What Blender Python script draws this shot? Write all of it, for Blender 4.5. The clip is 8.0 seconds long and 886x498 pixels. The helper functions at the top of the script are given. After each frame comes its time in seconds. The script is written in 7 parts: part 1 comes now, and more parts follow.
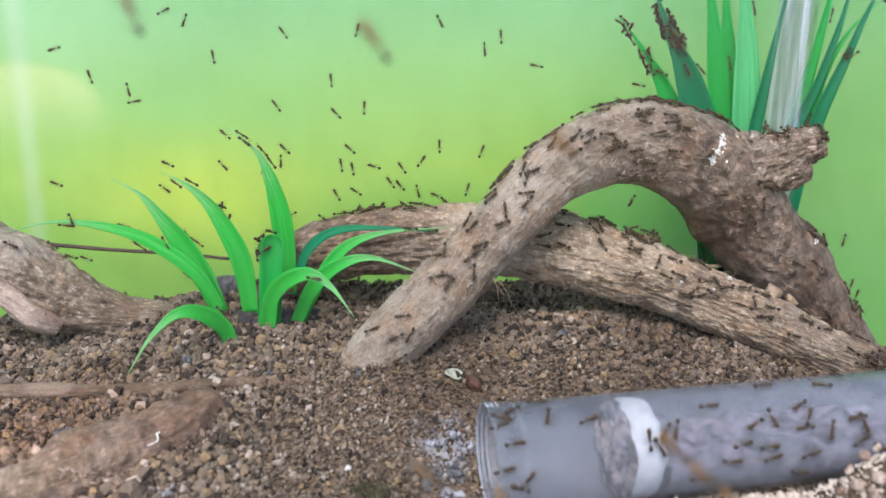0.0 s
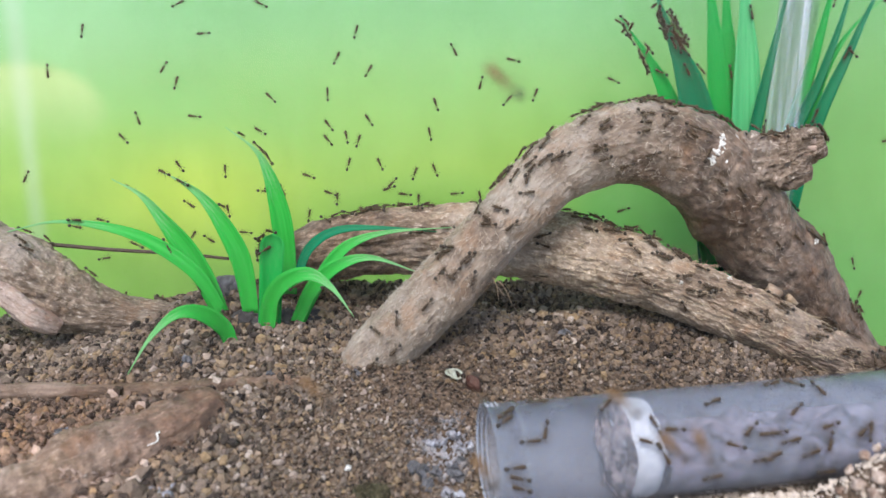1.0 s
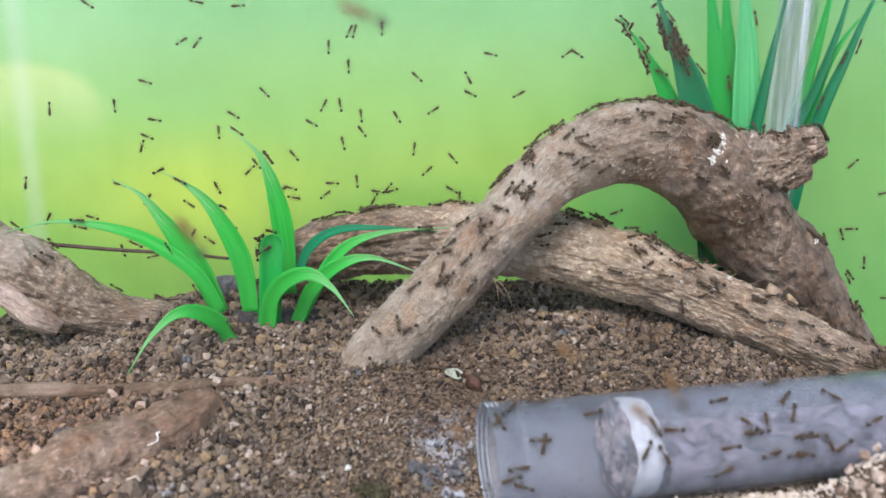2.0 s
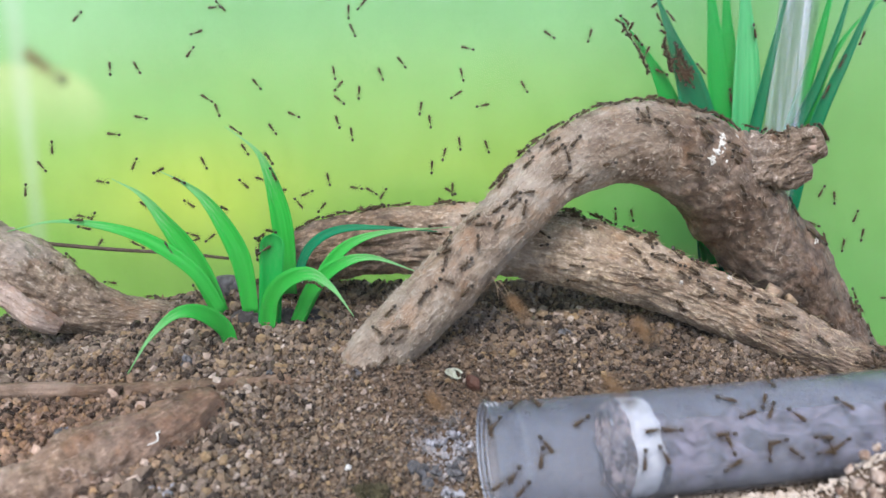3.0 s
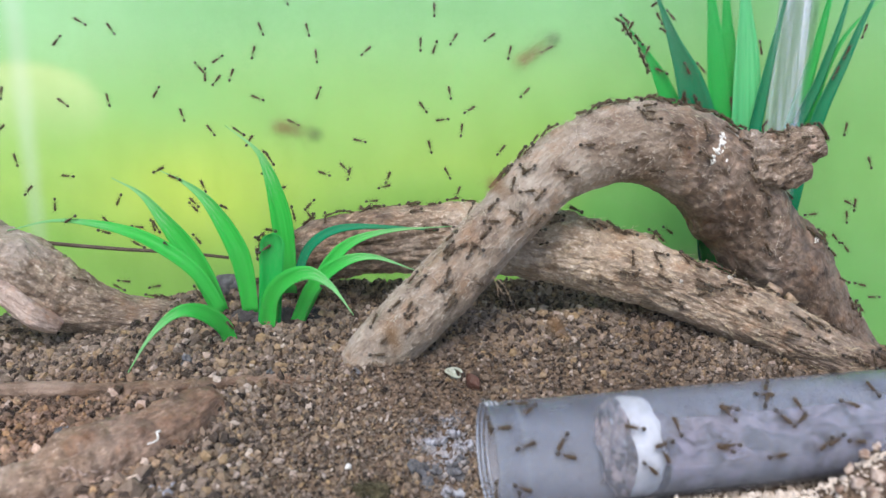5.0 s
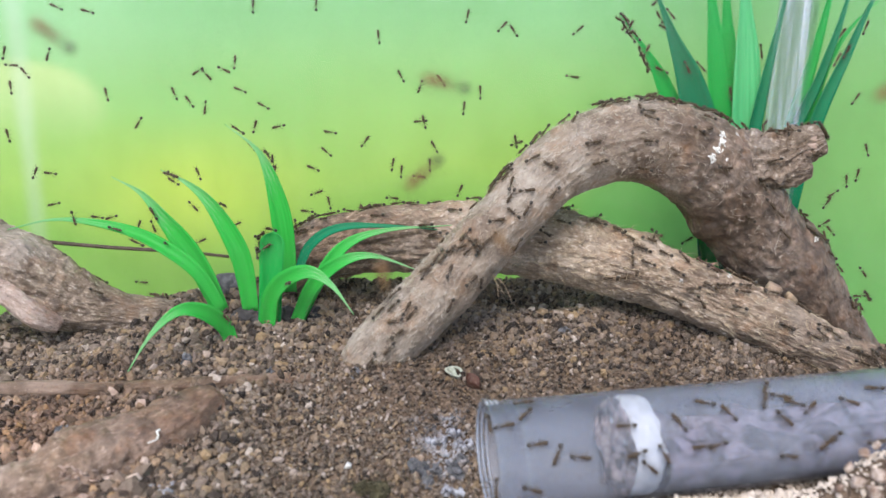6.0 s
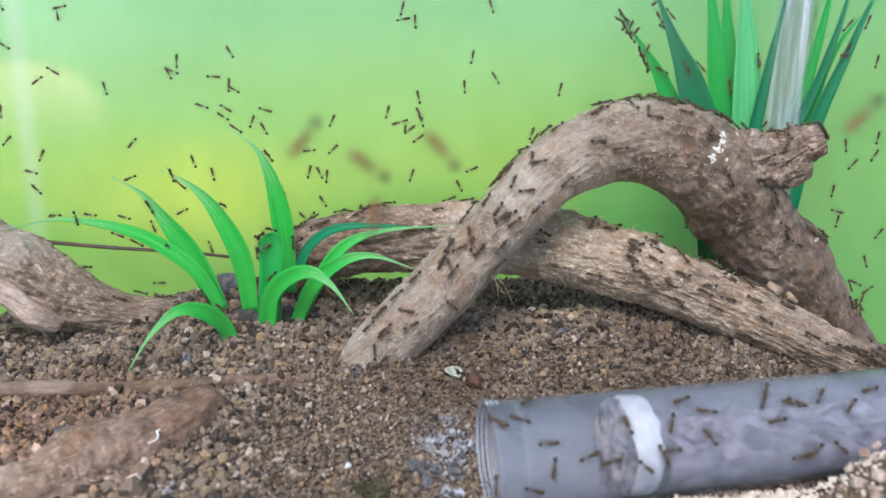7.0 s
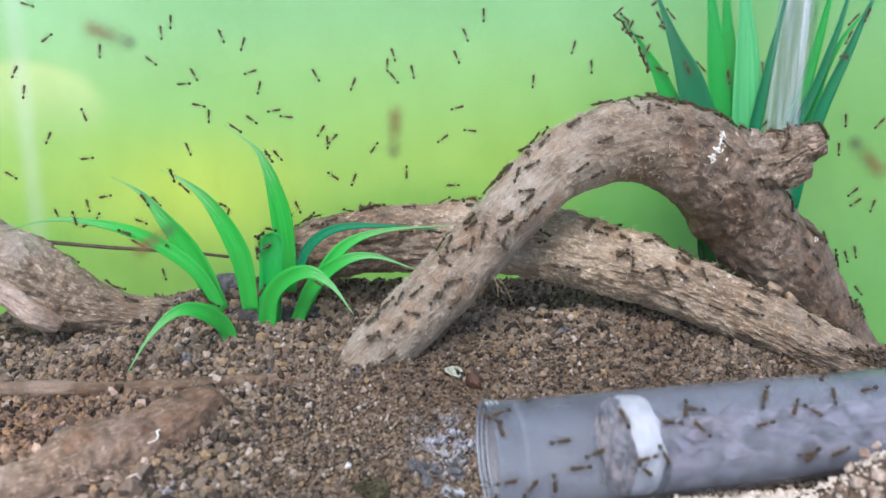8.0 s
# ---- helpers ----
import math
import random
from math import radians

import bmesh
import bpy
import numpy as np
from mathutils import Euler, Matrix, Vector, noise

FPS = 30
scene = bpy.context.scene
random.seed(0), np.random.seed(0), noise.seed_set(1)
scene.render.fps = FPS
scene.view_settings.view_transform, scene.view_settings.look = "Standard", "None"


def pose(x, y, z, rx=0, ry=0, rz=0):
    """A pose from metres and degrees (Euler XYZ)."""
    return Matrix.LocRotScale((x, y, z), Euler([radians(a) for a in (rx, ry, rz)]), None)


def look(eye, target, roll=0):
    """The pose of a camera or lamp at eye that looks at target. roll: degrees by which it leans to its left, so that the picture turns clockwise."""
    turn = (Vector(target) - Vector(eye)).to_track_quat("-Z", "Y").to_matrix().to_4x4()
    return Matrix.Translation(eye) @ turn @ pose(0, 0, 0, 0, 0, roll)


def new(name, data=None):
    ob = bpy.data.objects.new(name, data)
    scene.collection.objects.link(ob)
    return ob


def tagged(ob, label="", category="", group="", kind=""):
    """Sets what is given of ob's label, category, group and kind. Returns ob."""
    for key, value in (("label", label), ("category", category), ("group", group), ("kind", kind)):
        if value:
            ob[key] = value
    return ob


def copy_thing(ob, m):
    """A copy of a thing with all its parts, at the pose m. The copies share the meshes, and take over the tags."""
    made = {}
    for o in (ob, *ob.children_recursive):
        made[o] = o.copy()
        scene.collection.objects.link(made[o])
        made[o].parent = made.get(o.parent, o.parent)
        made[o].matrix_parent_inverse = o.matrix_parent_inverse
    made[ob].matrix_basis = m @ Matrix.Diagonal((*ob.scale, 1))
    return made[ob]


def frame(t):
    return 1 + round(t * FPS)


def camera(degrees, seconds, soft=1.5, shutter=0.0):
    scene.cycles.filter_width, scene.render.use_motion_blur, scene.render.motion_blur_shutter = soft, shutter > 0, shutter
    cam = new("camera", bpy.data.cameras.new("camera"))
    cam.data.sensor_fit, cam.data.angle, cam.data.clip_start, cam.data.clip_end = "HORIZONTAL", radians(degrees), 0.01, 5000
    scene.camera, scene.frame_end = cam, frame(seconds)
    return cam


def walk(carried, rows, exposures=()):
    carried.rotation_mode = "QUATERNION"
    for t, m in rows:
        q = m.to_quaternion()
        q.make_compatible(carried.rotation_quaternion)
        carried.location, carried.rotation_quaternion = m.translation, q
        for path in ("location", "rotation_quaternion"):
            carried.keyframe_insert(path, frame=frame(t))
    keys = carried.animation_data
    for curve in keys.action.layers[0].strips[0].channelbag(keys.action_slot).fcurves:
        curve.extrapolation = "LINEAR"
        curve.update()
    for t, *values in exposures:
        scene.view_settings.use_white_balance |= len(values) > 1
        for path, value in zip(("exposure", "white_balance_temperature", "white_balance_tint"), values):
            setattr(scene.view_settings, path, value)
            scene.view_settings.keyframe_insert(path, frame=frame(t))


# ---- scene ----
from mathutils.bvhtree import BVHTree

# ---- camera: a phone held still before the front pane, sagging by a hair ----
cam = camera(60, 8.0)
EYE = (0, 0, 0.085)
walk(cam, [(0.0, pose(*EYE, 78.03)), (1.5, pose(*EYE, 78.02)), (3.0, pose(*EYE, 78.0)), (4.5, pose(*EYE, 77.98)),
           (6.0, pose(*EYE, 77.86)), (7.0, pose(*EYE, 77.87)), (8.0, pose(*EYE, 77.87))],
     [(0.0, 0.74, 6560, 10), (4.7, 0.75, 6560, 10), (6.0, 0.79, 6550, 10), (6.6, 0.75, 6350, 9), (8.0, 0.75, 6350, 9)])
cam.data.dof.use_dof, cam.data.dof.focus_distance, cam.data.dof.aperture_fstop = True, 0.215, 17

# ---- light: a bright overcast sky ----
world = bpy.data.worlds.new("sky")
scene.world = world
world.use_nodes = True
wn = world.node_tree.nodes
sky = wn.new("ShaderNodeTexSky")
sky.sky_type, sky.sun_disc, sky.sun_elevation, sky.sun_rotation = "NISHITA", False, radians(52), radians(194)
world.node_tree.links.new(sky.outputs[0], wn["Background"].inputs[0])
wn["Background"].inputs[1].default_value = 0.15
sun = new("sun", bpy.data.lights.new("sun", "SUN"))
sun.data.energy, sun.data.angle, sun.data.color = 2.35, radians(30), (1, 0.955, 0.885)
sun.matrix_world = look((-0.22, -0.87, 1.15), (0, 0, 0))


# ---- materials ----
def material(name, rough=0.6, spec=0.4):
    m = bpy.data.materials.new(name)
    m.use_nodes = True
    b = m.node_tree.nodes["Principled BSDF"]
    b.inputs["Roughness"].default_value = rough
    b.inputs["Specular IOR Level"].default_value = spec
    return m, m.node_tree.nodes, m.node_tree.links, b


def ramp(nodes, stops):
    r = nodes.new("ShaderNodeValToRGB")
    el = r.color_ramp.elements
    while len(el) < len(stops):
        el.new(0.5)
    for e, (p, c) in zip(el, stops):
        e.position, e.color = p, (*c, 1)
    return r


def noise_of(nodes, links, vec, scale, detail=4, rough=0.6, stretch=None):
    n = nodes.new("ShaderNodeTexNoise")
    n.inputs["Scale"].default_value, n.inputs["Detail"].default_value, n.inputs["Roughness"].default_value = scale, detail, rough
    if stretch:
        mp = nodes.new("ShaderNodeMapping")
        mp.inputs["Scale"].default_value = stretch
        links.new(vec, mp.inputs["Vector"])
        vec = mp.outputs[0]
    links.new(vec, n.inputs["Vector"])
    return n


def mixed(nodes, links, fac, a, b, mode="MIX"):
    m = nodes.new("ShaderNodeMix")
    m.data_type, m.blend_type = "RGBA", mode
    for sock, v in ((m.inputs[0], fac), (m.inputs[6], a), (m.inputs[7], b)):
        if isinstance(v, (int, float)):
            sock.default_value = v
        elif isinstance(v, tuple):
            sock.default_value = (*v, 1)
        else:
            links.new(v, sock)
    return m.outputs[2]


def bump(nodes, links, bsdf, height, strength, dist):
    b = nodes.new("ShaderNodeBump")
    b.inputs["Strength"].default_value, b.inputs["Distance"].default_value = strength, dist
    links.new(height, b.inputs["Height"])
    links.new(b.outputs[0], bsdf.inputs["Normal"])


def wood_material(name, dark, mid, light, grey, streak=0.75, damp=()):
    """Barkless driftwood: short matted fibres along the limb, stains, pale scuffs and bright threads."""
    m, n, l, b = material(name, 0.5, 0.5)
    uv, ob = n.new("ShaderNodeUVMap").outputs[0], n.new("ShaderNodeTexCoord").outputs["Object"]
    fib = noise_of(n, l, uv, 1, 5, 0.75, (1000, 380, 1))
    wide = noise_of(n, l, uv, 1, 5, 0.65, (300, 75 + 110 * (1 - streak), 1))
    speck = noise_of(n, l, ob, 900, 4, 0.75)
    stain = noise_of(n, l, ob, 85, 5, 0.7)
    pale = noise_of(n, l, ob, 45, 4, 0.6)
    col = ramp(n, [(0.38, dark), (0.48, mid), (0.58, light)])
    l.new(fib.outputs[0], col.inputs[0])
    w2 = ramp(n, [(0.35, dark), (0.5, mid), (0.66, light)])
    l.new(wide.outputs[0], w2.inputs[0])
    c1 = mixed(n, l, 0.42, mixed(n, l, 0.35 + 0.65 * streak, mid, col.outputs[0]), w2.outputs[0])
    sr = ramp(n, [(0.44, (1, 1, 1)), (0.64, (0.45, 0.38, 0.34))])
    l.new(stain.outputs[0], sr.inputs[0])
    c2 = mixed(n, l, 0.75, c1, sr.outputs[0], "MULTIPLY")
    pr = ramp(n, [(0.48, (0, 0, 0)), (0.66, (0.55, 0.55, 0.55))])
    l.new(pale.outputs[0], pr.inputs[0])
    c3 = mixed(n, l, pr.outputs[0], c2, grey)
    warm = noise_of(n, l, ob, 120, 5, 0.7)
    wr = ramp(n, [(0.52, (0, 0, 0)), (0.66, (0.5, 0.5, 0.5))])
    l.new(warm.outputs[0], wr.inputs[0])
    c3 = mixed(n, l, wr.outputs[0], c3, tuple(v * k for v, k in zip(mid, (1.15, 0.85, 0.6))))
    th = ramp(n, [(0.56, (0, 0, 0)), (0.66, (streak,) * 3)])
    l.new(fib.outputs[0], th.inputs[0])
    c4 = mixed(n, l, th.outputs[0], c3, tuple(min(1, v * 1.5) for v in grey))
    dk = ramp(n, [(0.33, (0.35, 0.3, 0.28)), (0.45, (1, 1, 1))])
    l.new(speck.outputs[0], dk.inputs[0])
    c5 = mixed(n, l, 0.7, c4, dk.outputs[0], "MULTIPLY")
    for dry, wet in damp:  # soaked darker, redder from dry to wet along the limb (metres), some shade too
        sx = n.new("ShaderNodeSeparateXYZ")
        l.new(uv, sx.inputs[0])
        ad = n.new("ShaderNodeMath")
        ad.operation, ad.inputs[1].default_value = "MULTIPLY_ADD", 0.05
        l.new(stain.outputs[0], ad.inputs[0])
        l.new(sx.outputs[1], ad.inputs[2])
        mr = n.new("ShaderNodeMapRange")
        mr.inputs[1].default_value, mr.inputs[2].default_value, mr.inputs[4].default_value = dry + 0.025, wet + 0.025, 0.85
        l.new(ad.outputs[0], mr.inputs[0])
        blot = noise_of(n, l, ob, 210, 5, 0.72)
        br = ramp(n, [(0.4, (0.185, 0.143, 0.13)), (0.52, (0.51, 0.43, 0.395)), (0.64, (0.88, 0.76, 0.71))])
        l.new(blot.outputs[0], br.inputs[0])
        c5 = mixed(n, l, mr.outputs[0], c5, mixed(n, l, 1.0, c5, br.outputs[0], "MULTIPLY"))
    l.new(c5, b.inputs["Base Color"])
    both = n.new("ShaderNodeMath")
    l.new(fib.outputs[0], both.inputs[0])
    l.new(wide.outputs[0], both.inputs[1])
    bump(n, l, b, both.outputs[0], 1.0, 0.0005 + 0.0008 * streak)
    return m


# damp leg of the arch: its shade is put into the dark blots too
WOOD = wood_material("driftwood", (0.105, 0.072, 0.054), (0.28, 0.214, 0.163), (0.46, 0.38, 0.31), (0.54, 0.49, 0.44), 0.24, [(0.085, 0.115)])
WOOD_DARK = wood_material("weathered_root", (0.085, 0.056, 0.04), (0.29, 0.213, 0.155), (0.54, 0.43, 0.33), (0.53, 0.46, 0.4))
# far end soaked, with shade put into its colour; near end simply darker
WOOD_FALLEN = wood_material("root_with_soaked_shaded_end", (0.135, 0.092, 0.066), (0.36, 0.27, 0.196), (0.62, 0.5, 0.38), (0.6, 0.52, 0.45), 0.75, [(0.105, 0.18), (0.065, 0.035)])
WOOD_LEFT = wood_material("gnarled_root_wood", (0.068, 0.046, 0.034), (0.23, 0.17, 0.125), (0.46, 0.36, 0.27), (0.45, 0.39, 0.345), 0.75)
WOOD_STUB = wood_material("soaked_stub", (0.07, 0.045, 0.032), (0.21, 0.15, 0.11), (0.42, 0.33, 0.26), (0.46, 0.4, 0.36))
WOOD_WET = wood_material("damp_root", (0.045, 0.026, 0.016), (0.132, 0.08, 0.05), (0.24, 0.155, 0.1), (0.36, 0.26, 0.205), 0.4)
WOOD_SUNKEN = wood_material("half_damp_root", (0.09, 0.055, 0.036), (0.25, 0.162, 0.11), (0.4, 0.275, 0.195), (0.54, 0.42, 0.35), 0.4, [(0.015, 0.045)])
WOOD_BARE = wood_material("bare_root", (0.2, 0.14, 0.11), (0.42, 0.31, 0.26), (0.6, 0.48, 0.42), (0.6, 0.5, 0.45), 0.4)


def plain(name, colour, rough=0.5, vary=0.25, scale=300, spec=0.4):
    m, n, l, b = material(name, rough, spec)
    t = noise_of(n, l, n.new("ShaderNodeTexCoord").outputs["Object"], scale, 4)
    r = ramp(n, [(0.3, tuple(c * (1 - vary) for c in colour)), (0.7, tuple(min(1, c * (1 + vary)) for c in colour))])
    l.new(t.outputs[0], r.inputs[0])
    l.new(r.outputs[0], b.inputs["Base Color"])
    return m


def mottled(name, a, c, scale, edge=0.08):
    """Two colours in ragged patches."""
    m, n, l, b = material(name, 0.95, 0.2)
    t = noise_of(n, l, n.new("ShaderNodeTexCoord").outputs["Object"], scale, 6, 0.68)
    r = ramp(n, [(0.5 - edge, a), (0.5 + edge, c)])
    l.new(t.outputs[0], r.inputs[0])
    l.new(r.outputs[0], b.inputs["Base Color"])
    bump(n, l, b, t.outputs[0], 0.8, 0.0008)
    return m


def leaf_material(name, dark, light, wear=0.65):
    """Moulded plastic leaf: pale towards its edge, faint ribs, light shining through."""
    m, n, l, b = material(name, 0.5, 0.22)
    uv = n.new("ShaderNodeUVMap").outputs[0]
    ribs = noise_of(n, l, uv, 1, 3, 0.5, (9, 1.6, 1))
    r = ramp(n, [(0.2, dark), (0.85, light)])
    l.new(ribs.outputs[0], r.inputs[0])
    sx = n.new("ShaderNodeSeparateXYZ")
    l.new(uv, sx.inputs[0])
    scuff = noise_of(n, l, uv, 1, 5, 0.7, (14, 9, 1))
    worn = n.new("ShaderNodeMath")  # rubbed pale towards the tip, in patches
    worn.operation = "MULTIPLY"
    l.new(sx.outputs[1], worn.inputs[0])
    l.new(scuff.outputs[0], worn.inputs[1])
    wr = ramp(n, [(0.25, (0, 0, 0)), (0.45, (wear, wear, wear))])
    l.new(worn.outputs[0], wr.inputs[0])
    c = mixed(n, l, wr.outputs[0], r.outputs[0], tuple(0.3 * v + k for v, k in zip(light, (0.36, 0.4, 0.32))))
    l.new(c, b.inputs["Base Color"])
    tr = n.new("ShaderNodeBsdfTranslucent")
    l.new(c, tr.inputs[0])
    mx = n.new("ShaderNodeMixShader")
    mx.inputs[0].default_value = 0.35
    l.new(b.outputs[0], mx.inputs[1])
    l.new(tr.outputs[0], mx.inputs[2])
    l.new(mx.outputs[0], n["Material Output"].inputs[0])
    bump(n, l, b, ribs.outputs[0], 0.2, 0.0004)
    return m


LEAF = leaf_material("green_plastic_leaf", (0.01, 0.36, 0.038), (0.055, 0.55, 0.085))
LEAF_CLEAN = leaf_material("clean_green_plastic_leaf", (0.002, 0.34, 0.05), (0.013, 0.49, 0.095), 0.08)
LEAF_DARK = leaf_material("dark_green_plastic_leaf", (0.001, 0.165, 0.072), (0.004, 0.29, 0.132), 0.1)
LEAF_PALE = leaf_material("pale_green_plastic_leaf", (0.05, 0.47, 0.16), (0.17, 0.69, 0.32), 0.12)


def clear_material(name, tint, see, haze, rough):
    """Thin clear or milky plastic: mostly seen through, with a gloss and some haze."""
    m, n, l, b = material(name, rough, 0.5)
    b.inputs["Base Color"].default_value = (*haze, 1)
    t = n.new("ShaderNodeBsdfTransparent")
    t.inputs[0].default_value = (*tint, 1)
    mx = n.new("ShaderNodeMixShader")
    smear = noise_of(n, l, n.new("ShaderNodeTexCoord").outputs["Object"], 90, 5, 0.6)
    mr = n.new("ShaderNodeMapRange")
    mr.inputs[1].default_value, mr.inputs[2].default_value = 0.3, 0.7
    mr.inputs[3].default_value, mr.inputs[4].default_value = min(1, (1 - see) * 1.5), (1 - see) * 0.5
    l.new(smear.outputs[0], mr.inputs[0])
    l.new(mr.outputs[0], mx.inputs[0])
    l.new(t.outputs[0], mx.inputs[1])
    l.new(b.outputs[0], mx.inputs[2])
    lw, gl, top = n.new("ShaderNodeLayerWeight"), n.new("ShaderNodeBsdfGlossy"), n.new("ShaderNodeMixShader")
    gl.inputs["Roughness"].default_value = min(0.15, rough)
    pw, ml = n.new("ShaderNodeMath"), n.new("ShaderNodeMath")
    pw.operation, pw.inputs[1].default_value = "POWER", 5.0
    ml.operation, ml.inputs[1].default_value, ml.inputs[2].default_value = "MULTIPLY_ADD", 0.4, 0.0
    lw.inputs[0].default_value = 0.5
    l.new(lw.outputs["Facing"], pw.inputs[0])
    l.new(pw.outputs[0], ml.inputs[0])
    l.new(ml.outputs[0], top.inputs[0])
    l.new(mx.outputs[0], top.inputs[1])
    l.new(gl.outputs[0], top.inputs[2])
    l.new(top.outputs[0], n["Material Output"].inputs[0])
    return m


def pane_material():
    m, n, l, b = material("clear_acrylic", 0.05)
    t, g, mx = n.new("ShaderNodeBsdfTransparent"), n.new("ShaderNodeBsdfGlossy"), n.new("ShaderNodeMixShader")
    g.inputs["Roughness"].default_value = 0.05
    mx.inputs[0].default_value = 0.012
    l.new(t.outputs[0], mx.inputs[1])
    l.new(g.outputs[0], mx.inputs[2])
    l.new(mx.outputs[0], n["Material Output"].inputs[0])
    return m


def straw_material():
    """Clear plastic: wall edges and glints painted as lengthwise pale lilac streaks between clear bands."""
    m, n, l, b = material("clear_straw_plastic", 0.12, 0.6)
    b.inputs["Base Color"].default_value = (0.8, 0.83, 0.98, 1)
    t, mx = n.new("ShaderNodeBsdfTransparent"), n.new("ShaderNodeMixShader")
    t.inputs[0].default_value = (0.95, 0.96, 0.99, 1)
    s = noise_of(n, l, n.new("ShaderNodeTexCoord").outputs["Object"], 1, 3, 0.5, (420, 420, 9))
    r = ramp(n, [(0.4, (0.02,) * 3), (0.54, (0.06,) * 3), (0.66, (0.26,) * 3)])
    l.new(s.outputs[0], r.inputs[0])
    l.new(r.outputs[0], mx.inputs[0])
    l.new(t.outputs[0], mx.inputs[1])
    l.new(b.outputs[0], mx.inputs[2])
    l.new(mx.outputs[0], n["Material Output"].inputs[0])
    return m


PANE = pane_material()
STRAW = straw_material()
TUBE = clear_material("milky_plastic", (0.88, 0.9, 0.96), 0.75, (0.265, 0.295, 0.36), 0.45)
LIP = clear_material("clear_plastic_rim", (0.94, 0.95, 0.97), 0.92, (0.7, 0.76, 0.84), 0.1)
FILM = clear_material("milky_condensation", (0.88, 0.88, 0.93), 0.66, (0.29, 0.295, 0.325), 0.6)
RIM_GLINT = clear_material("edge_lit_rim", (0.92, 0.94, 0.97), 0.4, (0.78, 0.8, 0.86), 0.12)
COTTON = mottled("white_cotton", (0.84, 0.83, 0.82), (0.95, 0.95, 0.94), 500)
COTTON_DIRTY = mottled("soiled_cotton", (0.035, 0.019, 0.015), (0.58, 0.45, 0.41), 260, 0.07)
WASTE = mottled("nest_waste", (0.028, 0.02, 0.024), (0.3, 0.255, 0.3), 150, 0.11)
MOULD = plain("white_mould", (0.66, 0.65, 0.63), 0.9, 0.25, 900)
SHELL = plain("pale_husk", (0.36, 0.38, 0.31), 0.5, 0.35, 600)
DOWN = plain("pale_fibre", (0.55, 0.48, 0.41), 0.8, 0.3, 900)
FIBRE = plain("golden_fibre", (0.6, 0.48, 0.33), 0.45, 0.3, 900)
SPLINTER = plain("raw_wood", (0.3, 0.215, 0.145), 0.7, 0.3, 600)
STONE = plain("blue_grey_stone", (0.085, 0.085, 0.095), 0.8, 0.7, 700)
CLOD = mottled("pale_clod", (0.22, 0.145, 0.11), (0.5, 0.4, 0.345), 420)
BASE_DARK = plain("dark_soil_and_shade", (0.032, 0.03, 0.032), 0.9, 0.6, 900)
MOSS = plain("olive_moss", (0.062, 0.054, 0.027), 0.9, 0.5, 700)
FLUFF = mottled("blue_white_mould", (0.16, 0.15, 0.165), (0.44, 0.45, 0.51), 600, 0.12)
TWIG = plain("dark_twig", (0.06, 0.04, 0.03), 0.7, 0.4, 500)
HUSK = plain("red_brown_husk", (0.06, 0.022, 0.014), 0.6, 0.4, 400)
TABLE = plain("table_wood", (0.35, 0.27, 0.2), 0.5, 0.2, 20)
ANT_DARK = plain("ant_dark", (0.028, 0.019, 0.012), 0.35, 0.3, 1500, 0.5)
ANT_AMBER = plain("ant_amber", (0.06, 0.038, 0.022), 0.5, 0.3, 1500, 0.25)
ANT_PALE = plain("ant_amber_lit", (0.17, 0.095, 0.042), 0.5, 0.3, 1500, 0.25)
ANT_LEG = plain("ant_leg", (0.07, 0.052, 0.03), 0.5, 0.3, 1500, 0.25)


def pale_patch(n, l, at, squash, inner, outer):
    """A patch on the gravel, ragged at its edge: mould film, pink grains, sunlit strip."""
    pos = n.new("ShaderNodeNewGeometry").outputs["Position"]
    mp = n.new("ShaderNodeMapping")
    mp.inputs["Location"].default_value, mp.inputs["Scale"].default_value = (-at[0] * squash[0], -at[1] * squash[1], 0), (*squash, 0)
    l.new(pos, mp.inputs[0])
    ln = n.new("ShaderNodeVectorMath")
    ln.operation = "LENGTH"
    l.new(mp.outputs[0], ln.inputs[0])
    rag = noise_of(n, l, pos, 220, 5, 0.7)
    ad = n.new("ShaderNodeMath")
    ad.operation, ad.inputs[1].default_value = "MULTIPLY_ADD", 0.022
    l.new(rag.outputs[0], ad.inputs[0])
    l.new(ln.outputs["Value"], ad.inputs[2])
    mr = n.new("ShaderNodeMapRange")
    mr.interpolation_type = "SMOOTHSTEP"
    mr.inputs[1].default_value, mr.inputs[2].default_value, mr.inputs[3].default_value, mr.inputs[4].default_value = inner, outer, 0.8, 0.0
    l.new(ad.outputs[0], mr.inputs[0])
    return mr.outputs[0]


MOULD_AT, PALE_LIT_AT, PINK_AT = (0.0008, 0.1588, 0.0048), (0.0699, 0.1362, 0.0050), (-0.0957, 0.1588, 0.0034)


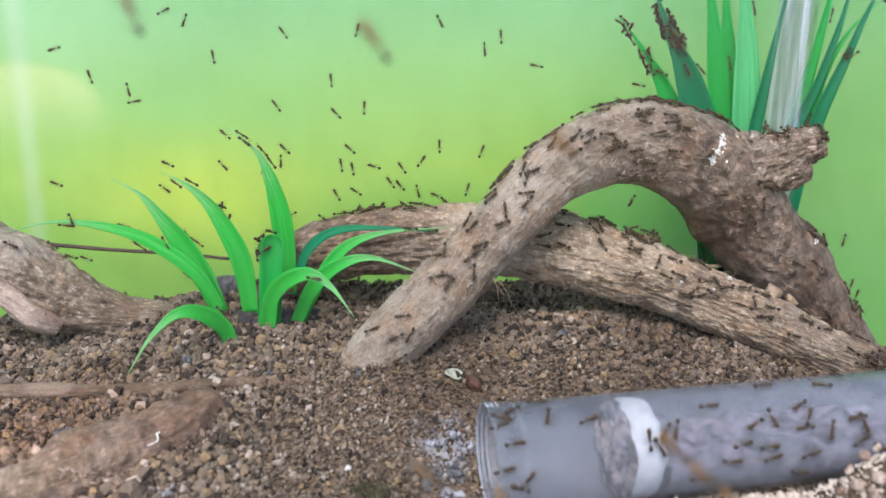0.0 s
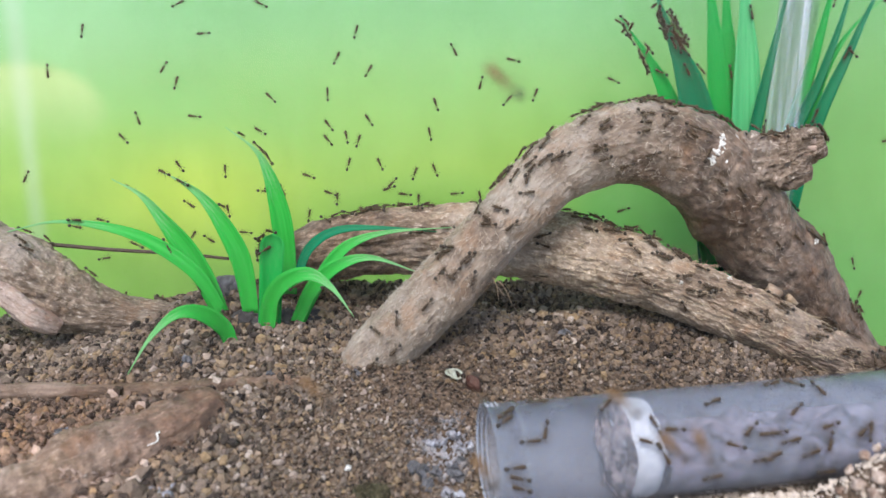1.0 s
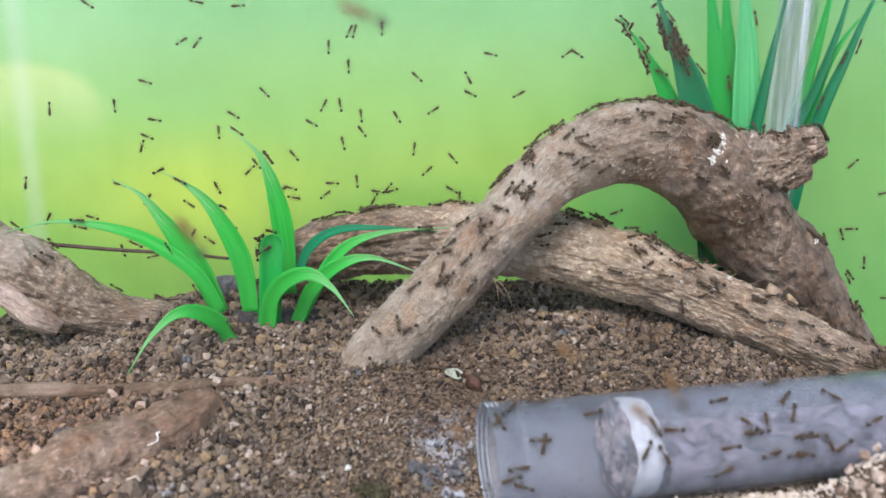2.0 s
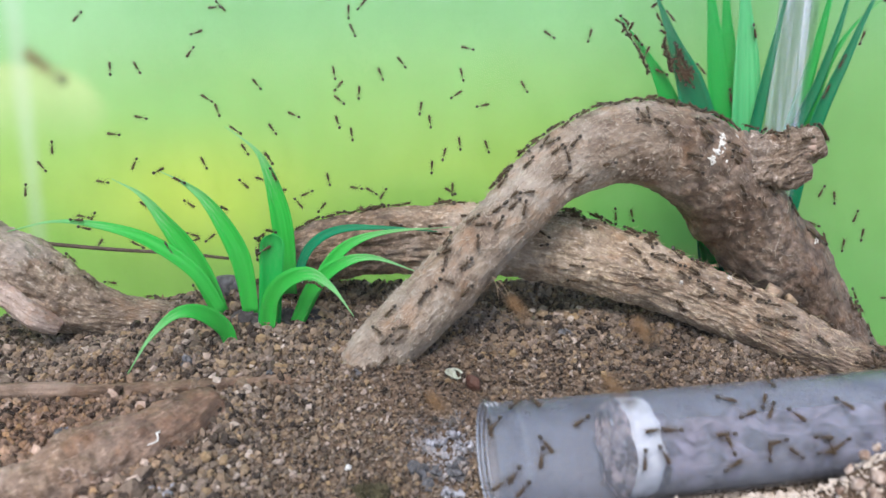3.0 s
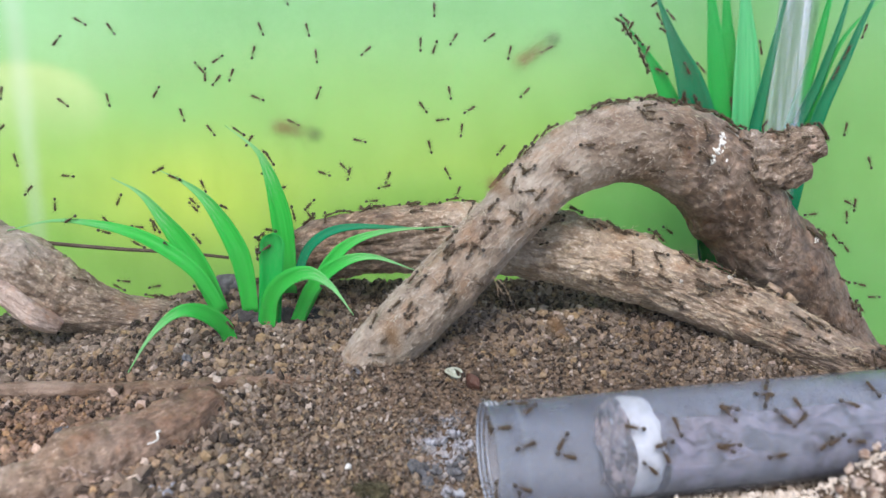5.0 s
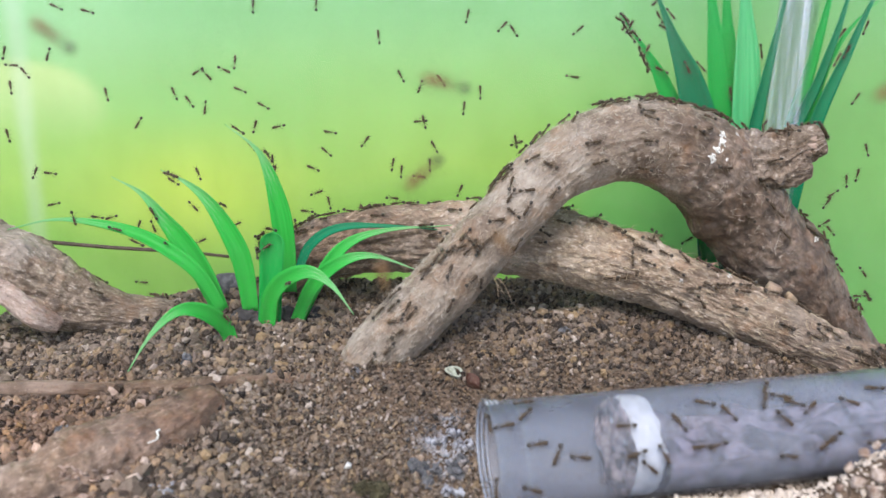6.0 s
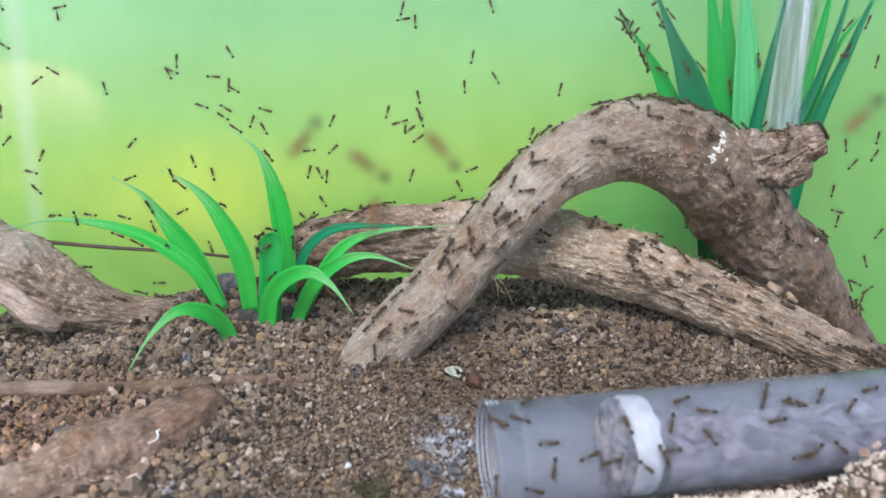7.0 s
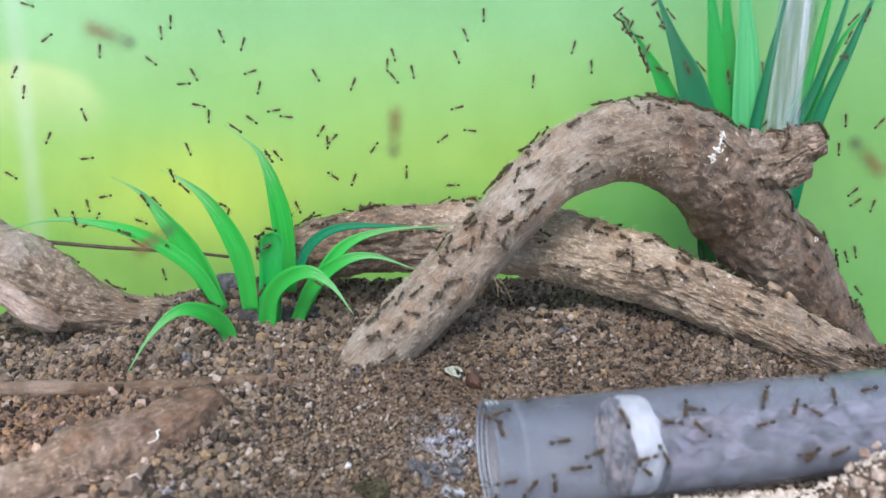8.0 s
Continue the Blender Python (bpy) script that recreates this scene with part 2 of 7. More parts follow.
def grain_material(name, island):
    m, n, l, b = material(name, 0.85, 0.25)
    pick = n.new("ShaderNodeNewGeometry").outputs["Random Per Island"] if island else n.new("ShaderNodeObjectInfo").outputs["Random"]
    r = ramp(n, [(0.0, (0.022, 0.018, 0.017)), (0.16, (0.06, 0.046, 0.037)), (0.32, (0.128, 0.102, 0.08)), (0.46, (0.17, 0.14, 0.118)), (0.6, (0.2, 0.146, 0.098)),
                 (0.74, (0.185, 0.15, 0.132)), (0.88, (0.265, 0.19, 0.11)), (0.95, (0.29, 0.235, 0.205)), (1.0, (0.42, 0.37, 0.33))])
    l.new(pick, r.inputs[0])
    t = noise_of(n, l, n.new("ShaderNodeTexCoord").outputs["Object"], 1400, 4)
    tr = ramp(n, [(0.3, (0.6, 0.6, 0.6)), (0.7, (1.25, 1.25, 1.25))])
    l.new(t.outputs[0], tr.inputs[0])
    big = noise_of(n, l, n.new("ShaderNodeNewGeometry").outputs["Position"], 42, 4, 0.6)
    damp = ramp(n, [(0.36, (0.66, 0.6, 0.56)), (0.54, (1.05, 1.01, 0.98))])
    l.new(big.outputs[0], damp.inputs[0])
    c = mixed(n, l, 1.0, r.outputs[0], tr.outputs[0], "MULTIPLY")
    c = mixed(n, l, 1.0, c, damp.outputs[0], "MULTIPLY")
    c = mixed(n, l, pale_patch(n, l, MOULD_AT, (1, 0.75), 0.009, 0.0215), c, (0.42, 0.425, 0.475))
    c = mixed(n, l, pale_patch(n, l, PINK_AT, (0.8, 1), 0.016, 0.05), c, mixed(n, l, 1.0, c, (1.5, 1.24, 1.12), "MULTIPLY"))
    bump(n, l, b, t.outputs[0], 0.9, 0.0003)
    # pale gravel before the tube, its sunlit brightness put into the colour
    l.new(mixed(n, l, pale_patch(n, l, PALE_LIT_AT, (0.36, 1), 0.016, 0.03), c, (0.72, 0.62, 0.54)), b.inputs["Base Color"])
    return m


GRAIN_JOINED, GRAIN = grain_material("gravel_grains", True), grain_material("gravel_grain", False)


def soil_material():
    m, n, l, b = material("fine_soil", 0.95, 0.2)
    ob = n.new("ShaderNodeTexCoord").outputs["Object"]
    t = noise_of(n, l, ob, 900, 5, 0.7)
    r = ramp(n, [(0.3, (0.04, 0.028, 0.022)), (0.5, (0.12, 0.083, 0.06)), (0.7, (0.25, 0.18, 0.13))])
    l.new(t.outputs[0], r.inputs[0])
    l.new(r.outputs[0], b.inputs["Base Color"])
    bump(n, l, b, t.outputs[0], 0.8, 0.001)
    return m


SOIL = soil_material()


def print_material():
    """Printed backdrop: mint green above, lime and yellow below, a cream hill with a soft edge."""
    m, n, l, b = material("printed_backdrop", 0.32, 0.35)
    fit = n.new("ShaderNodeMapping")  # the motif is printed at 1.137 of the size of its design
    fit.inputs["Scale"].default_value, fit.inputs["Location"].default_value = (1 / 1.137,) * 3, (0, 0, 0.085 * (1 - 1 / 1.137))
    l.new(n.new("ShaderNodeNewGeometry").outputs["Position"], fit.inputs[0])
    geo = fit.outputs[0]
    sep = n.new("ShaderNodeSeparateXYZ")
    l.new(geo, sep.inputs[0])
    wob = noise_of(n, l, geo, 9, 3, 0.5)

    def mapped(src, a, c, amount):
        mr = n.new("ShaderNodeMapRange")
        mr.interpolation_type = "SMOOTHSTEP"
        mr.inputs[1].default_value, mr.inputs[2].default_value, mr.inputs[4].default_value = a, c, amount
        l.new(src, mr.inputs[0])
        return mr.outputs[0]

    def blob(centre, squash, inner, outer, amount, wavy=0.0):
        mp = n.new("ShaderNodeMapping")
        mp.inputs["Location"].default_value = [-a * c for a, c in zip(centre, squash)]
        mp.inputs["Scale"].default_value = squash
        l.new(geo, mp.inputs[0])
        ln = n.new("ShaderNodeVectorMath")
        ln.operation = "LENGTH"
        l.new(mp.outputs[0], ln.inputs[0])
        ad = n.new("ShaderNodeMath")
        ad.operation, ad.inputs[1].default_value = "MULTIPLY_ADD", wavy
        l.new(wob.outputs[0], ad.inputs[0])
        l.new(ln.outputs["Value"], ad.inputs[2])
        return mapped(ad.outputs[0], outer, inner, amount)

    add = n.new("ShaderNodeMath")
    add.operation, add.inputs[1].default_value = "MULTIPLY_ADD", 0.05
    l.new(wob.outputs[0], add.inputs[0])
    l.new(sep.outputs["Z"], add.inputs[2])
    up = ramp(n, [(0.0, (0.18, 0.4, 0.08)), (0.3, (0.29, 0.485, 0.1)), (0.55, (0.255, 0.475, 0.118)), (0.8, (0.21, 0.455, 0.138)), (1.0, (0.18, 0.425, 0.155))])
    l.new(mapped(add.outputs[0], 0.045, 0.14, 1.0), up.inputs[0])
    c = mixed(n, l, blob((-0.12, 0.242, 0.105), (0.7, 0, 1), 0.01, 0.05, 0.7, 0.02), up.outputs[0], (0.27, 0.53, 0.25))
    c = mixed(n, l, blob((-0.08, 0.242, 0.05), (0.55, 0, 1), 0.006, 0.036, 0.85, 0.012), c, (0.43, 0.57, 0.085))
    hill = n.new("ShaderNodeMath")
    hill.operation = "MULTIPLY"
    l.new(blob((-0.129, 0.242, 0.077), (0.62, 0, 1), 0.018, 0.0225, 0.8, 0.011), hill.inputs[0])
    l.new(mapped(sep.outputs["Z"], 0.062, 0.09, 1.0), hill.inputs[1])
    c = mixed(n, l, hill.outputs[0], c, (0.45, 0.6, 0.25))
    c = mixed(n, l, blob((-0.1, 0.242, 0.016), (0.35, 0, 1), 0.0165, 0.0195, 0.6, 0.003), c, (0.22, 0.41, 0.085))
    c = mixed(n, l, mapped(sep.outputs["X"], 0.02, 0.11, 0.8), c, (0.122, 0.335, 0.1))
    c = mixed(n, l, blob((0.063, 0.242, 0.046), (1, 0, 1), 0.012, 0.035, 0.7), c, (0.108, 0.365, 0.098))
    # reflection on the pane, painted into the print as a pale upright band
    glare_stripe = blob((-0.130, 0.242, 0.09), (1, 0, 0.03), 0.001, 0.006, 0.35, 0.002)
    c = mixed(n, l, glare_stripe, c, (0.5, 0.62, 0.5))
    faded = noise_of(n, l, geo, 1, 4, 0.6, (95, 95, 60))
    fr = ramp(n, [(0.35, (0.94, 0.95, 0.93)), (0.65, (1.05, 1.04, 1.08))])
    l.new(faded.outputs[0], fr.inputs[0])
    c = mixed(n, l, 1.0, c, fr.outputs[0], "MULTIPLY")
    l.new(c, b.inputs["Base Color"])
    return m


PRINT = print_material()


# ---- building helpers ----
def empty(name, at=(0, 0, 0)):
    ob = new(name)
    ob.location = at
    ob.empty_display_size = 0.005
    return ob


def mesh_of(name, bm, mat, smooth=True):
    me = bpy.data.meshes.new(name)
    bm.to_mesh(me)
    bm.free()
    me.materials.append(mat)
    if smooth:
        me.shade_smooth()
    return me


def part(name, bm, mat, parent, label="", smooth=True):
    """One mesh object under a thing; bm is given in the world, the parent stands unrotated."""
    ob = new(name, mesh_of(name, bm, mat, smooth) if isinstance(bm, bmesh.types.BMesh) else bm)
    ob.parent = parent
    if parent:
        at = parent.location + (parent.parent.location if parent.parent else Vector())
        ob.location = -at
    return tagged(ob, label)


def box(bm, lo, hi, bevel=0.0):
    r = bmesh.ops.create_cube(bm, size=1, matrix=Matrix.LocRotScale([(a + b) / 2 for a, b in zip(lo, hi)], None, [b - a for a, b in zip(lo, hi)]))
    if bevel:
        bmesh.ops.bevel(bm, geom=list({e for v in r["verts"] for e in v.link_edges}), offset=bevel, segments=2, affect="EDGES")
    return bm


def curve_points(ctrl, count):
    """Catmull-Rom through control rows of any width."""
    c = np.array(ctrl, float)
    c = np.vstack([2 * c[0] - c[1], c, 2 * c[-1] - c[-2]])
    out = []
    for u in np.linspace(0, len(ctrl) - 1, count):
        i = min(int(u), len(ctrl) - 2)
        t = u - i
        p0, p1, p2, p3 = c[i:i + 4]
        out.append(0.5 * (2 * p1 + (p2 - p0) * t + (2 * p0 - 5 * p1 + 4 * p2 - p3) * t * t + (3 * p1 - p0 - 3 * p2 + p3) * t ** 3))
    return np.array(out)


def frames(pts):
    """Tangent, side and up along a line, turned as little as possible."""
    tang = np.gradient(pts, axis=0)
    tang /= np.linalg.norm(tang, axis=1)[:, None]
    up = Vector((0, 0, 1)) if abs(tang[0][2]) < 0.8 else Vector((0, -1, 0))
    out = []
    for t in tang:
        t = Vector(t)
        up = (up - t * up.dot(t)).normalized()
        out.append((t, t.cross(up), up.copy()))
    return out


def limb(ctrl, rings=120, sides=48, rough=0.06, ridge=0.05, seed=0, knots=(), blunt=0.25, pits=0.0):
    """A gnarled limb along control rows (x, y, z, radius): lumps, fibre ridges, knots and worn blunt ends, with UVs in metres."""
    row = curve_points(ctrl, rings)
    pts, rad = row[:, :3], row[:, 3]
    fr = frames(pts)
    along = np.concatenate([[0], np.cumsum(np.linalg.norm(np.diff(pts, axis=0), axis=1))])
    bm = bmesh.new()
    uv = bm.loops.layers.uv.new("UVMap")
    grid = []
    total = along[-1]
    for i in range(rings):
        p, r, s = Vector(pts[i]), rad[i], along[i]
        end = min(s, total - s) / max(r, 1e-6)
        cap = 1.0 if end >= blunt else math.sqrt(max(0.0, 1 - (1 - end / blunt) ** 2)) * 0.35 + 0.65
        t, side, up = fr[i]
        ring = []
        for j in range(sides):
            a = 2 * math.pi * j / sides
            ca, sa = math.cos(a), math.sin(a)
            lump = noise.noise(Vector((ca * 1.1, sa * 1.1, s * 70 + seed * 13.7)))
            mid = noise.noise(Vector((ca * 2.6, sa * 2.6, s * 190 + seed * 5.1)))
            fib = noise.noise(Vector((ca * 9, sa * 9, s * 110 + seed * 3.3)))
            fine = noise.noise(Vector((ca * 17, sa * 17, s * 420 + seed * 8.3)))
            cleft = noise.noise(Vector((ca * 4.2, sa * 4.2, s * 42 + seed * 9.1)))
            k = 1 + rough * (1.5 * lump + 0.8 * mid) + ridge * (fib + 0.6 * fine) - 1.3 * ridge * max(0.0, 1 - abs(cleft) / 0.09)
            for ks, ka, kw, kh in knots:
                da = (a - radians(ka) + math.pi) % (2 * math.pi) - math.pi
                k += kh * math.exp(-(((s / total - ks) * total / kw) ** 2 + (da * r / kw) ** 2))
            if pits:
                q = p + (side * ca + up * sa) * r + Vector((seed, 0, 0))
                k += pits * (noise.noise(q * 300) + 0.75 * noise.noise(q * 700) + 0.5 * noise.noise(q * 1300))
            ring.append(bm.verts.new(p + (side * ca + up * sa) * (r * k * cap)))
        grid.append(ring)
    for i in range(rings - 1):
        for j in range(sides):
            k = (j + 1) % sides
            f = bm.faces.new((grid[i][j], grid[i][k], grid[i + 1][k], grid[i + 1][j]))
            for lp, (ii, jj) in zip(f.loops, ((i, j), (i, j + 1), (i + 1, j + 1), (i + 1, j))):
                lp[uv].uv = (jj / sides * 2 * math.pi * float(rad.mean()), along[ii])
    for ring, i, sgn in ((grid[0], 0, -1), (grid[-1], rings - 1, 1)):
        c = bm.verts.new(Vector(pts[i]) + fr[i][0] * sgn * rad[i] * 0.12)
        for j in range(sides):
            f = bm.faces.new((ring[j], ring[(j + 1) % sides], c))
            for lp in f.loops:
                lp[uv].uv = (lp.vert.co.x * 3, lp.vert.co.z * 3)
    bmesh.ops.recalc_face_normals(bm, faces=bm.faces)
    return bm


def tube_mesh(a, b, r_out, r_in, sides=64, bands=()):
    """A hollow round tube from a to b, open at both ends; bands: (start, end, added radius) for rims and ribs, in metres."""
    a, b = Vector(a), Vector(b)
    d = (b - a).normalized()
    side = d.cross(Vector((0, 0, 1))).normalized()
    up = side.cross(d)
    length = (b - a).length
    prof = [(0, r_in), (0, r_out)]
    for s, e, add in bands:
        prof += [(s, r_out), (s + 0.0002, r_out + add), (e - 0.0002, r_out + add), (e, r_out)]
    prof += [(length, r_out), (length, r_in)]
    bm = bmesh.new()
    rows = [[bm.verts.new(a + d * s + (side * math.cos(t) + up * math.sin(t)) * r) for t in np.linspace(0, 2 * math.pi, sides, False)] for s, r in prof]
    for r1, r2 in zip(rows, rows[1:] + rows[:1]):
        for j in range(sides):
            bm.faces.new((r1[j], r1[(j + 1) % sides], r2[(j + 1) % sides], r2[j]))
    bmesh.ops.recalc_face_normals(bm, faces=bm.faces)
    return bm


def wire(bm, pts, r0, r1, sides=5):
    """A thin tapering round strand along points."""
    pts = np.array(pts, float)
    rows = []
    for i, (p, (t, s, u)) in enumerate(zip(pts, frames(pts))):
        r = r0 + (r1 - r0) * i / (len(pts) - 1)
        rows.append([bm.verts.new(Vector(p) + (s * math.cos(a) + u * math.sin(a)) * r) for a in np.linspace(0, 2 * math.pi, sides, False)])
    for a, b in zip(rows, rows[1:]):
        for j in range(sides):
            bm.faces.new((a[j], a[(j + 1) % sides], b[(j + 1) % sides], b[j]))
    bm.faces.new(rows[0][::-1])
    bm.faces.new(rows[-1])
    return bm


def smoothstep(t):
    t = min(1.0, max(0.0, t))
    return t * t * (3 - 2 * t)


def ground_height(x, y):
    """The gravel: level before the tube, heaped towards the back, hollow under the fallen root, with a spill over the tube's far end."""
    z = (0.0108 + 0.0122 * smoothstep((x + 0.12) / 0.06) - 0.019 * smoothstep((x - 0.085) / 0.05)) * smoothstep((y - 0.135) / 0.08)
    z += smoothstep((x - 0.026) / 0.02) * (0.0056 + 0.035 * max(0.0, x - 0.045)) * math.exp(-((y - 0.1362) / 0.0048) ** 2)
    z += 0.0086 * math.exp(-(((x - 0.0845) / 0.0075) ** 2 + ((y - 0.1362) / 0.005) ** 2))
    z += 0.0035 * math.exp(-(((x + 0.016) / 0.011) ** 2 + ((y - 0.1805) / 0.006) ** 2))
    z -= 0.0042 * smoothstep((y - 0.2065) / 0.009) * (1 - smoothstep((y - 0.222) / 0.014)) * smoothstep((x + 0.055) / 0.015) * (1 - smoothstep((x - 0.03) / 0.025))
    z -= 0.003 * math.exp(-(((x - 0.087) / 0.011) ** 2 + ((y - 0.187) / 0.006) ** 2))
    z -= 0.0028 * smoothstep((x - 0.045) / 0.03) * smoothstep((y - 0.172) / 0.01)
    z += 0.0013 * noise.noise(Vector((x * 55, y * 55, 3))) + 0.0011 * noise.noise(Vector((x * 190, y * 190, 7))) + 0.0006 * noise.noise(Vector((x * 420, y * 420, 2)))
    return z


# ---- the tank ----
X0, X1, Y0, Y1 = -0.19, 0.19, 0.068, 0.2402
TOP, BASE = 0.2, -0.012


def block(name, lo, hi, mat, label, category, kind="structure", bevel=0.0004):
    ob = new(name, mesh_of(name, box(bmesh.new(), lo, hi, bevel), mat, False))
    return tagged(ob, label, category, kind=kind)


tabletop = new("ground", mesh_of("ground", box(bmesh.new(), (-0.6, -0.35, -0.045), (0.6, 0.55, BASE - 0.003), 0.003), TABLE, False))
tagged(tabletop, "plain wooden surface under the tank", "ground", kind="structure")
block("floor", (X0 - 0.003, Y0 - 0.003, BASE - 0.003), (X1 + 0.003, Y1 + 0.003, BASE), PANE, "clear acrylic tank floor under the gravel", "floor")
pane_front = block("wall_front", (X0, Y0 - 0.003, BASE), (X1, Y0, TOP), PANE, "clear acrylic front pane of the ant tank", "wall")
pane_west = block("wall_west", (X0 - 0.003, Y0 - 0.003, BASE), (X0, Y1 + 0.003, TOP), PANE, "clear acrylic side pane of the ant tank", "wall")
pane_east = block("wall_east", (X1, Y0 - 0.003, BASE), (X1 + 0.003, Y1 + 0.003, TOP), PANE, "clear acrylic side pane of the ant tank", "wall")
for p in (pane_front, pane_west, pane_east):
    p.visible_shadow = False
pane_back = block("wall_pane", (X0, Y1, BASE), (X1, Y1 + 0.002, TOP), PANE, "clear acrylic back pane before the printed backdrop", "wall")
pane_back.visible_shadow = False
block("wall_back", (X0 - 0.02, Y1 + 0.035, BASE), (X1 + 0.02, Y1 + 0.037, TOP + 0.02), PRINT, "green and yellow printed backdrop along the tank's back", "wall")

# ---- gravel bed ----
bm = bmesh.new()
NX, NY = 150, 80
rows = [[bm.verts.new((x, y, ground_height(x, y) - 0.0006)) for x in np.linspace(X0, X1, NX)] for y in np.linspace(Y0, Y1, NY)]
for j in range(NY - 1):
    for i in range(NX - 1):
        bm.faces.new((rows[j][i], rows[j][i + 1], rows[j + 1][i + 1], rows[j + 1][i]))
low = [[bm.verts.new((x, y, BASE)) for x in (X0, X1)] for y in (Y0, Y1)]
bm.faces.new([low[0][0], low[0][1]] + rows[0][::-1])
bm.faces.new([low[1][1], low[1][0]] + rows[-1])
bm.faces.new([low[1][0], low[0][0]] + [r[0] for r in rows])
bm.faces.new([low[0][1], low[1][1]] + [r[-1] for r in rows][::-1])
gravel_bed = new("gravel_bed", mesh_of("gravel_bed", bm, SOIL))
tagged(gravel_bed, "bed of brown and grey gravel heaped towards the back", "gravel", kind="structure")

# ---- driftwood ----
arch = empty("driftwood_arch", (-0.0153, 0.1900, 0.0185))
tagged(arch, "arching grey-brown driftwood root with a knobbly fork and mould", "driftwood")
ARCH_LINE = [(-0.0217, 0.1885, 0.0120, 0.0068), (-0.0163, 0.1875, 0.0183, 0.0076), (-0.0095, 0.1875, 0.0251, 0.0079), (0.0004, 0.1900, 0.0347, 0.0081), (0.0098, 0.1925, 0.0447, 0.0080), (0.0195, 0.1955, 0.0546, 0.0080), (0.0303, 0.1995, 0.0641, 0.0088), (0.0419, 0.2035, 0.0690, 0.0100), (0.0511, 0.2065, 0.0700, 0.0109), (0.0606, 0.2090, 0.0686, 0.0119), (0.0723, 0.2125, 0.0627, 0.0130), (0.0827, 0.2165, 0.0528, 0.0129), (0.0907, 0.2190, 0.0420, 0.0125), (0.1003, 0.2215, 0.0336, 0.0121), (0.1097, 0.2240, 0.0225, 0.0111), (0.1186, 0.2260, 0.0122, 0.0097), (0.1276, 0.2270, 0.0020, 0.0083), (0.1348, 0.2275, -0.0091, 0.0068)]
STUB_LINE = [(0.0763, 0.2135, 0.0646, 0.0091), (0.0847, 0.2110, 0.0641, 0.0078), (0.0922, 0.2100, 0.0657, 0.0068), (0.0974, 0.2090, 0.0680, 0.0051), (0.1025, 0.2080, 0.0702, 0.0030)]
arch_limb = part("arched_limb", limb(ARCH_LINE, 460, 160, 0.045, 0.012, 1, [(0.62, 250, 0.006, 0.2), (0.76, 60, 0.006, 0.12)], pits=0.035), WOOD, arch)
stub_limb = part("broken_stub", limb(STUB_LINE, 170, 130, 0.2, 0.1, 2, [(0.55, 180, 0.003, 0.35), (0.8, 70, 0.003, 0.3), (0.95, 300, 0.002, 0.3), (0.97, 75, 0.0022, 0.5), (0.8, 130, 0.002, 0.35)], 0.35, 0.17), WOOD_STUB, arch, "rough broken side stub")
part("lower_prong", limb([(0.0850, 0.2095, 0.0630, 0.0056), (0.0916, 0.2085, 0.0625, 0.0046), (0.0960, 0.2075, 0.0625, 0.0037), (0.0994, 0.2070, 0.0630, 0.0023)], 110, 90, 0.2, 0.08, 8, [(0.8, 200, 0.002, 0.3)], 0.35, 0.17), WOOD_STUB, arch, "short knobbly lower prong of the stub")

fallen = empty("fallen_root", (0.0188, 0.2150, 0.0361))
tagged(fallen, "long fibrous brown driftwood root lying behind the arch", "driftwood")
FALLEN_LINE = [(-0.0488, 0.2260, 0.0257, 0.0058), (-0.0402, 0.2260, 0.0349, 0.0085), (-0.0244, 0.2250, 0.0387, 0.0093), (-0.0073, 0.2220, 0.0410, 0.0097), (0.0108, 0.2180, 0.0418, 0.0098), (0.0235, 0.2145, 0.0412, 0.0100), (0.0345, 0.2120, 0.0396, 0.0101), (0.0473, 0.2080, 0.0366, 0.0097), (0.0646, 0.2040, 0.0312, 0.0082), (0.0834, 0.1990, 0.0237, 0.0079), (0.1008, 0.1940, 0.0169, 0.0063), (0.1164, 0.1900, 0.0115, 0.0044)]
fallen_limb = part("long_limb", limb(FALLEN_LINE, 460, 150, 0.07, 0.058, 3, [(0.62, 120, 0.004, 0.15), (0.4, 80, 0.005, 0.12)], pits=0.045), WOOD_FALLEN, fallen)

left_root = empty("gnarled_root", (-0.1147, 0.2200, 0.0247))
tagged(left_root, "gnarled brown root end tapering into the gravel", "driftwood")
LEFT_LINE = [(-0.1491, 0.2140, 0.0495, 0.0084), (-0.1364, 0.2150, 0.0411, 0.0091), (-0.1248, 0.2160, 0.0342, 0.0098), (-0.1139, 0.2170, 0.0259, 0.0103), (-0.1033, 0.2180, 0.0209, 0.0079), (-0.0914, 0.2190, 0.0184, 0.0056), (-0.0770, 0.2210, 0.0170, 0.0042), (-0.0603, 0.2220, 0.0171, 0.0027)]
left_limb = part("tapered_limb", limb(LEFT_LINE, 300, 110, 0.1, 0.06, 4, [(0.3, 60, 0.004, 0.2)], pits=0.05), WOOD_LEFT, left_root)
part("bare_lobe", limb([(-0.1318, 0.2055, 0.0319, 0.0044), (-0.1210, 0.2050, 0.0280, 0.0031), (-0.1144, 0.2060, 0.0223, 0.0035), (-0.1085, 0.2085, 0.0179, 0.0021)], 120, 60, 0.16, 0.1, 7, pits=0.05), WOOD_BARE, left_root, "pale pinkish bare lobe of the root")

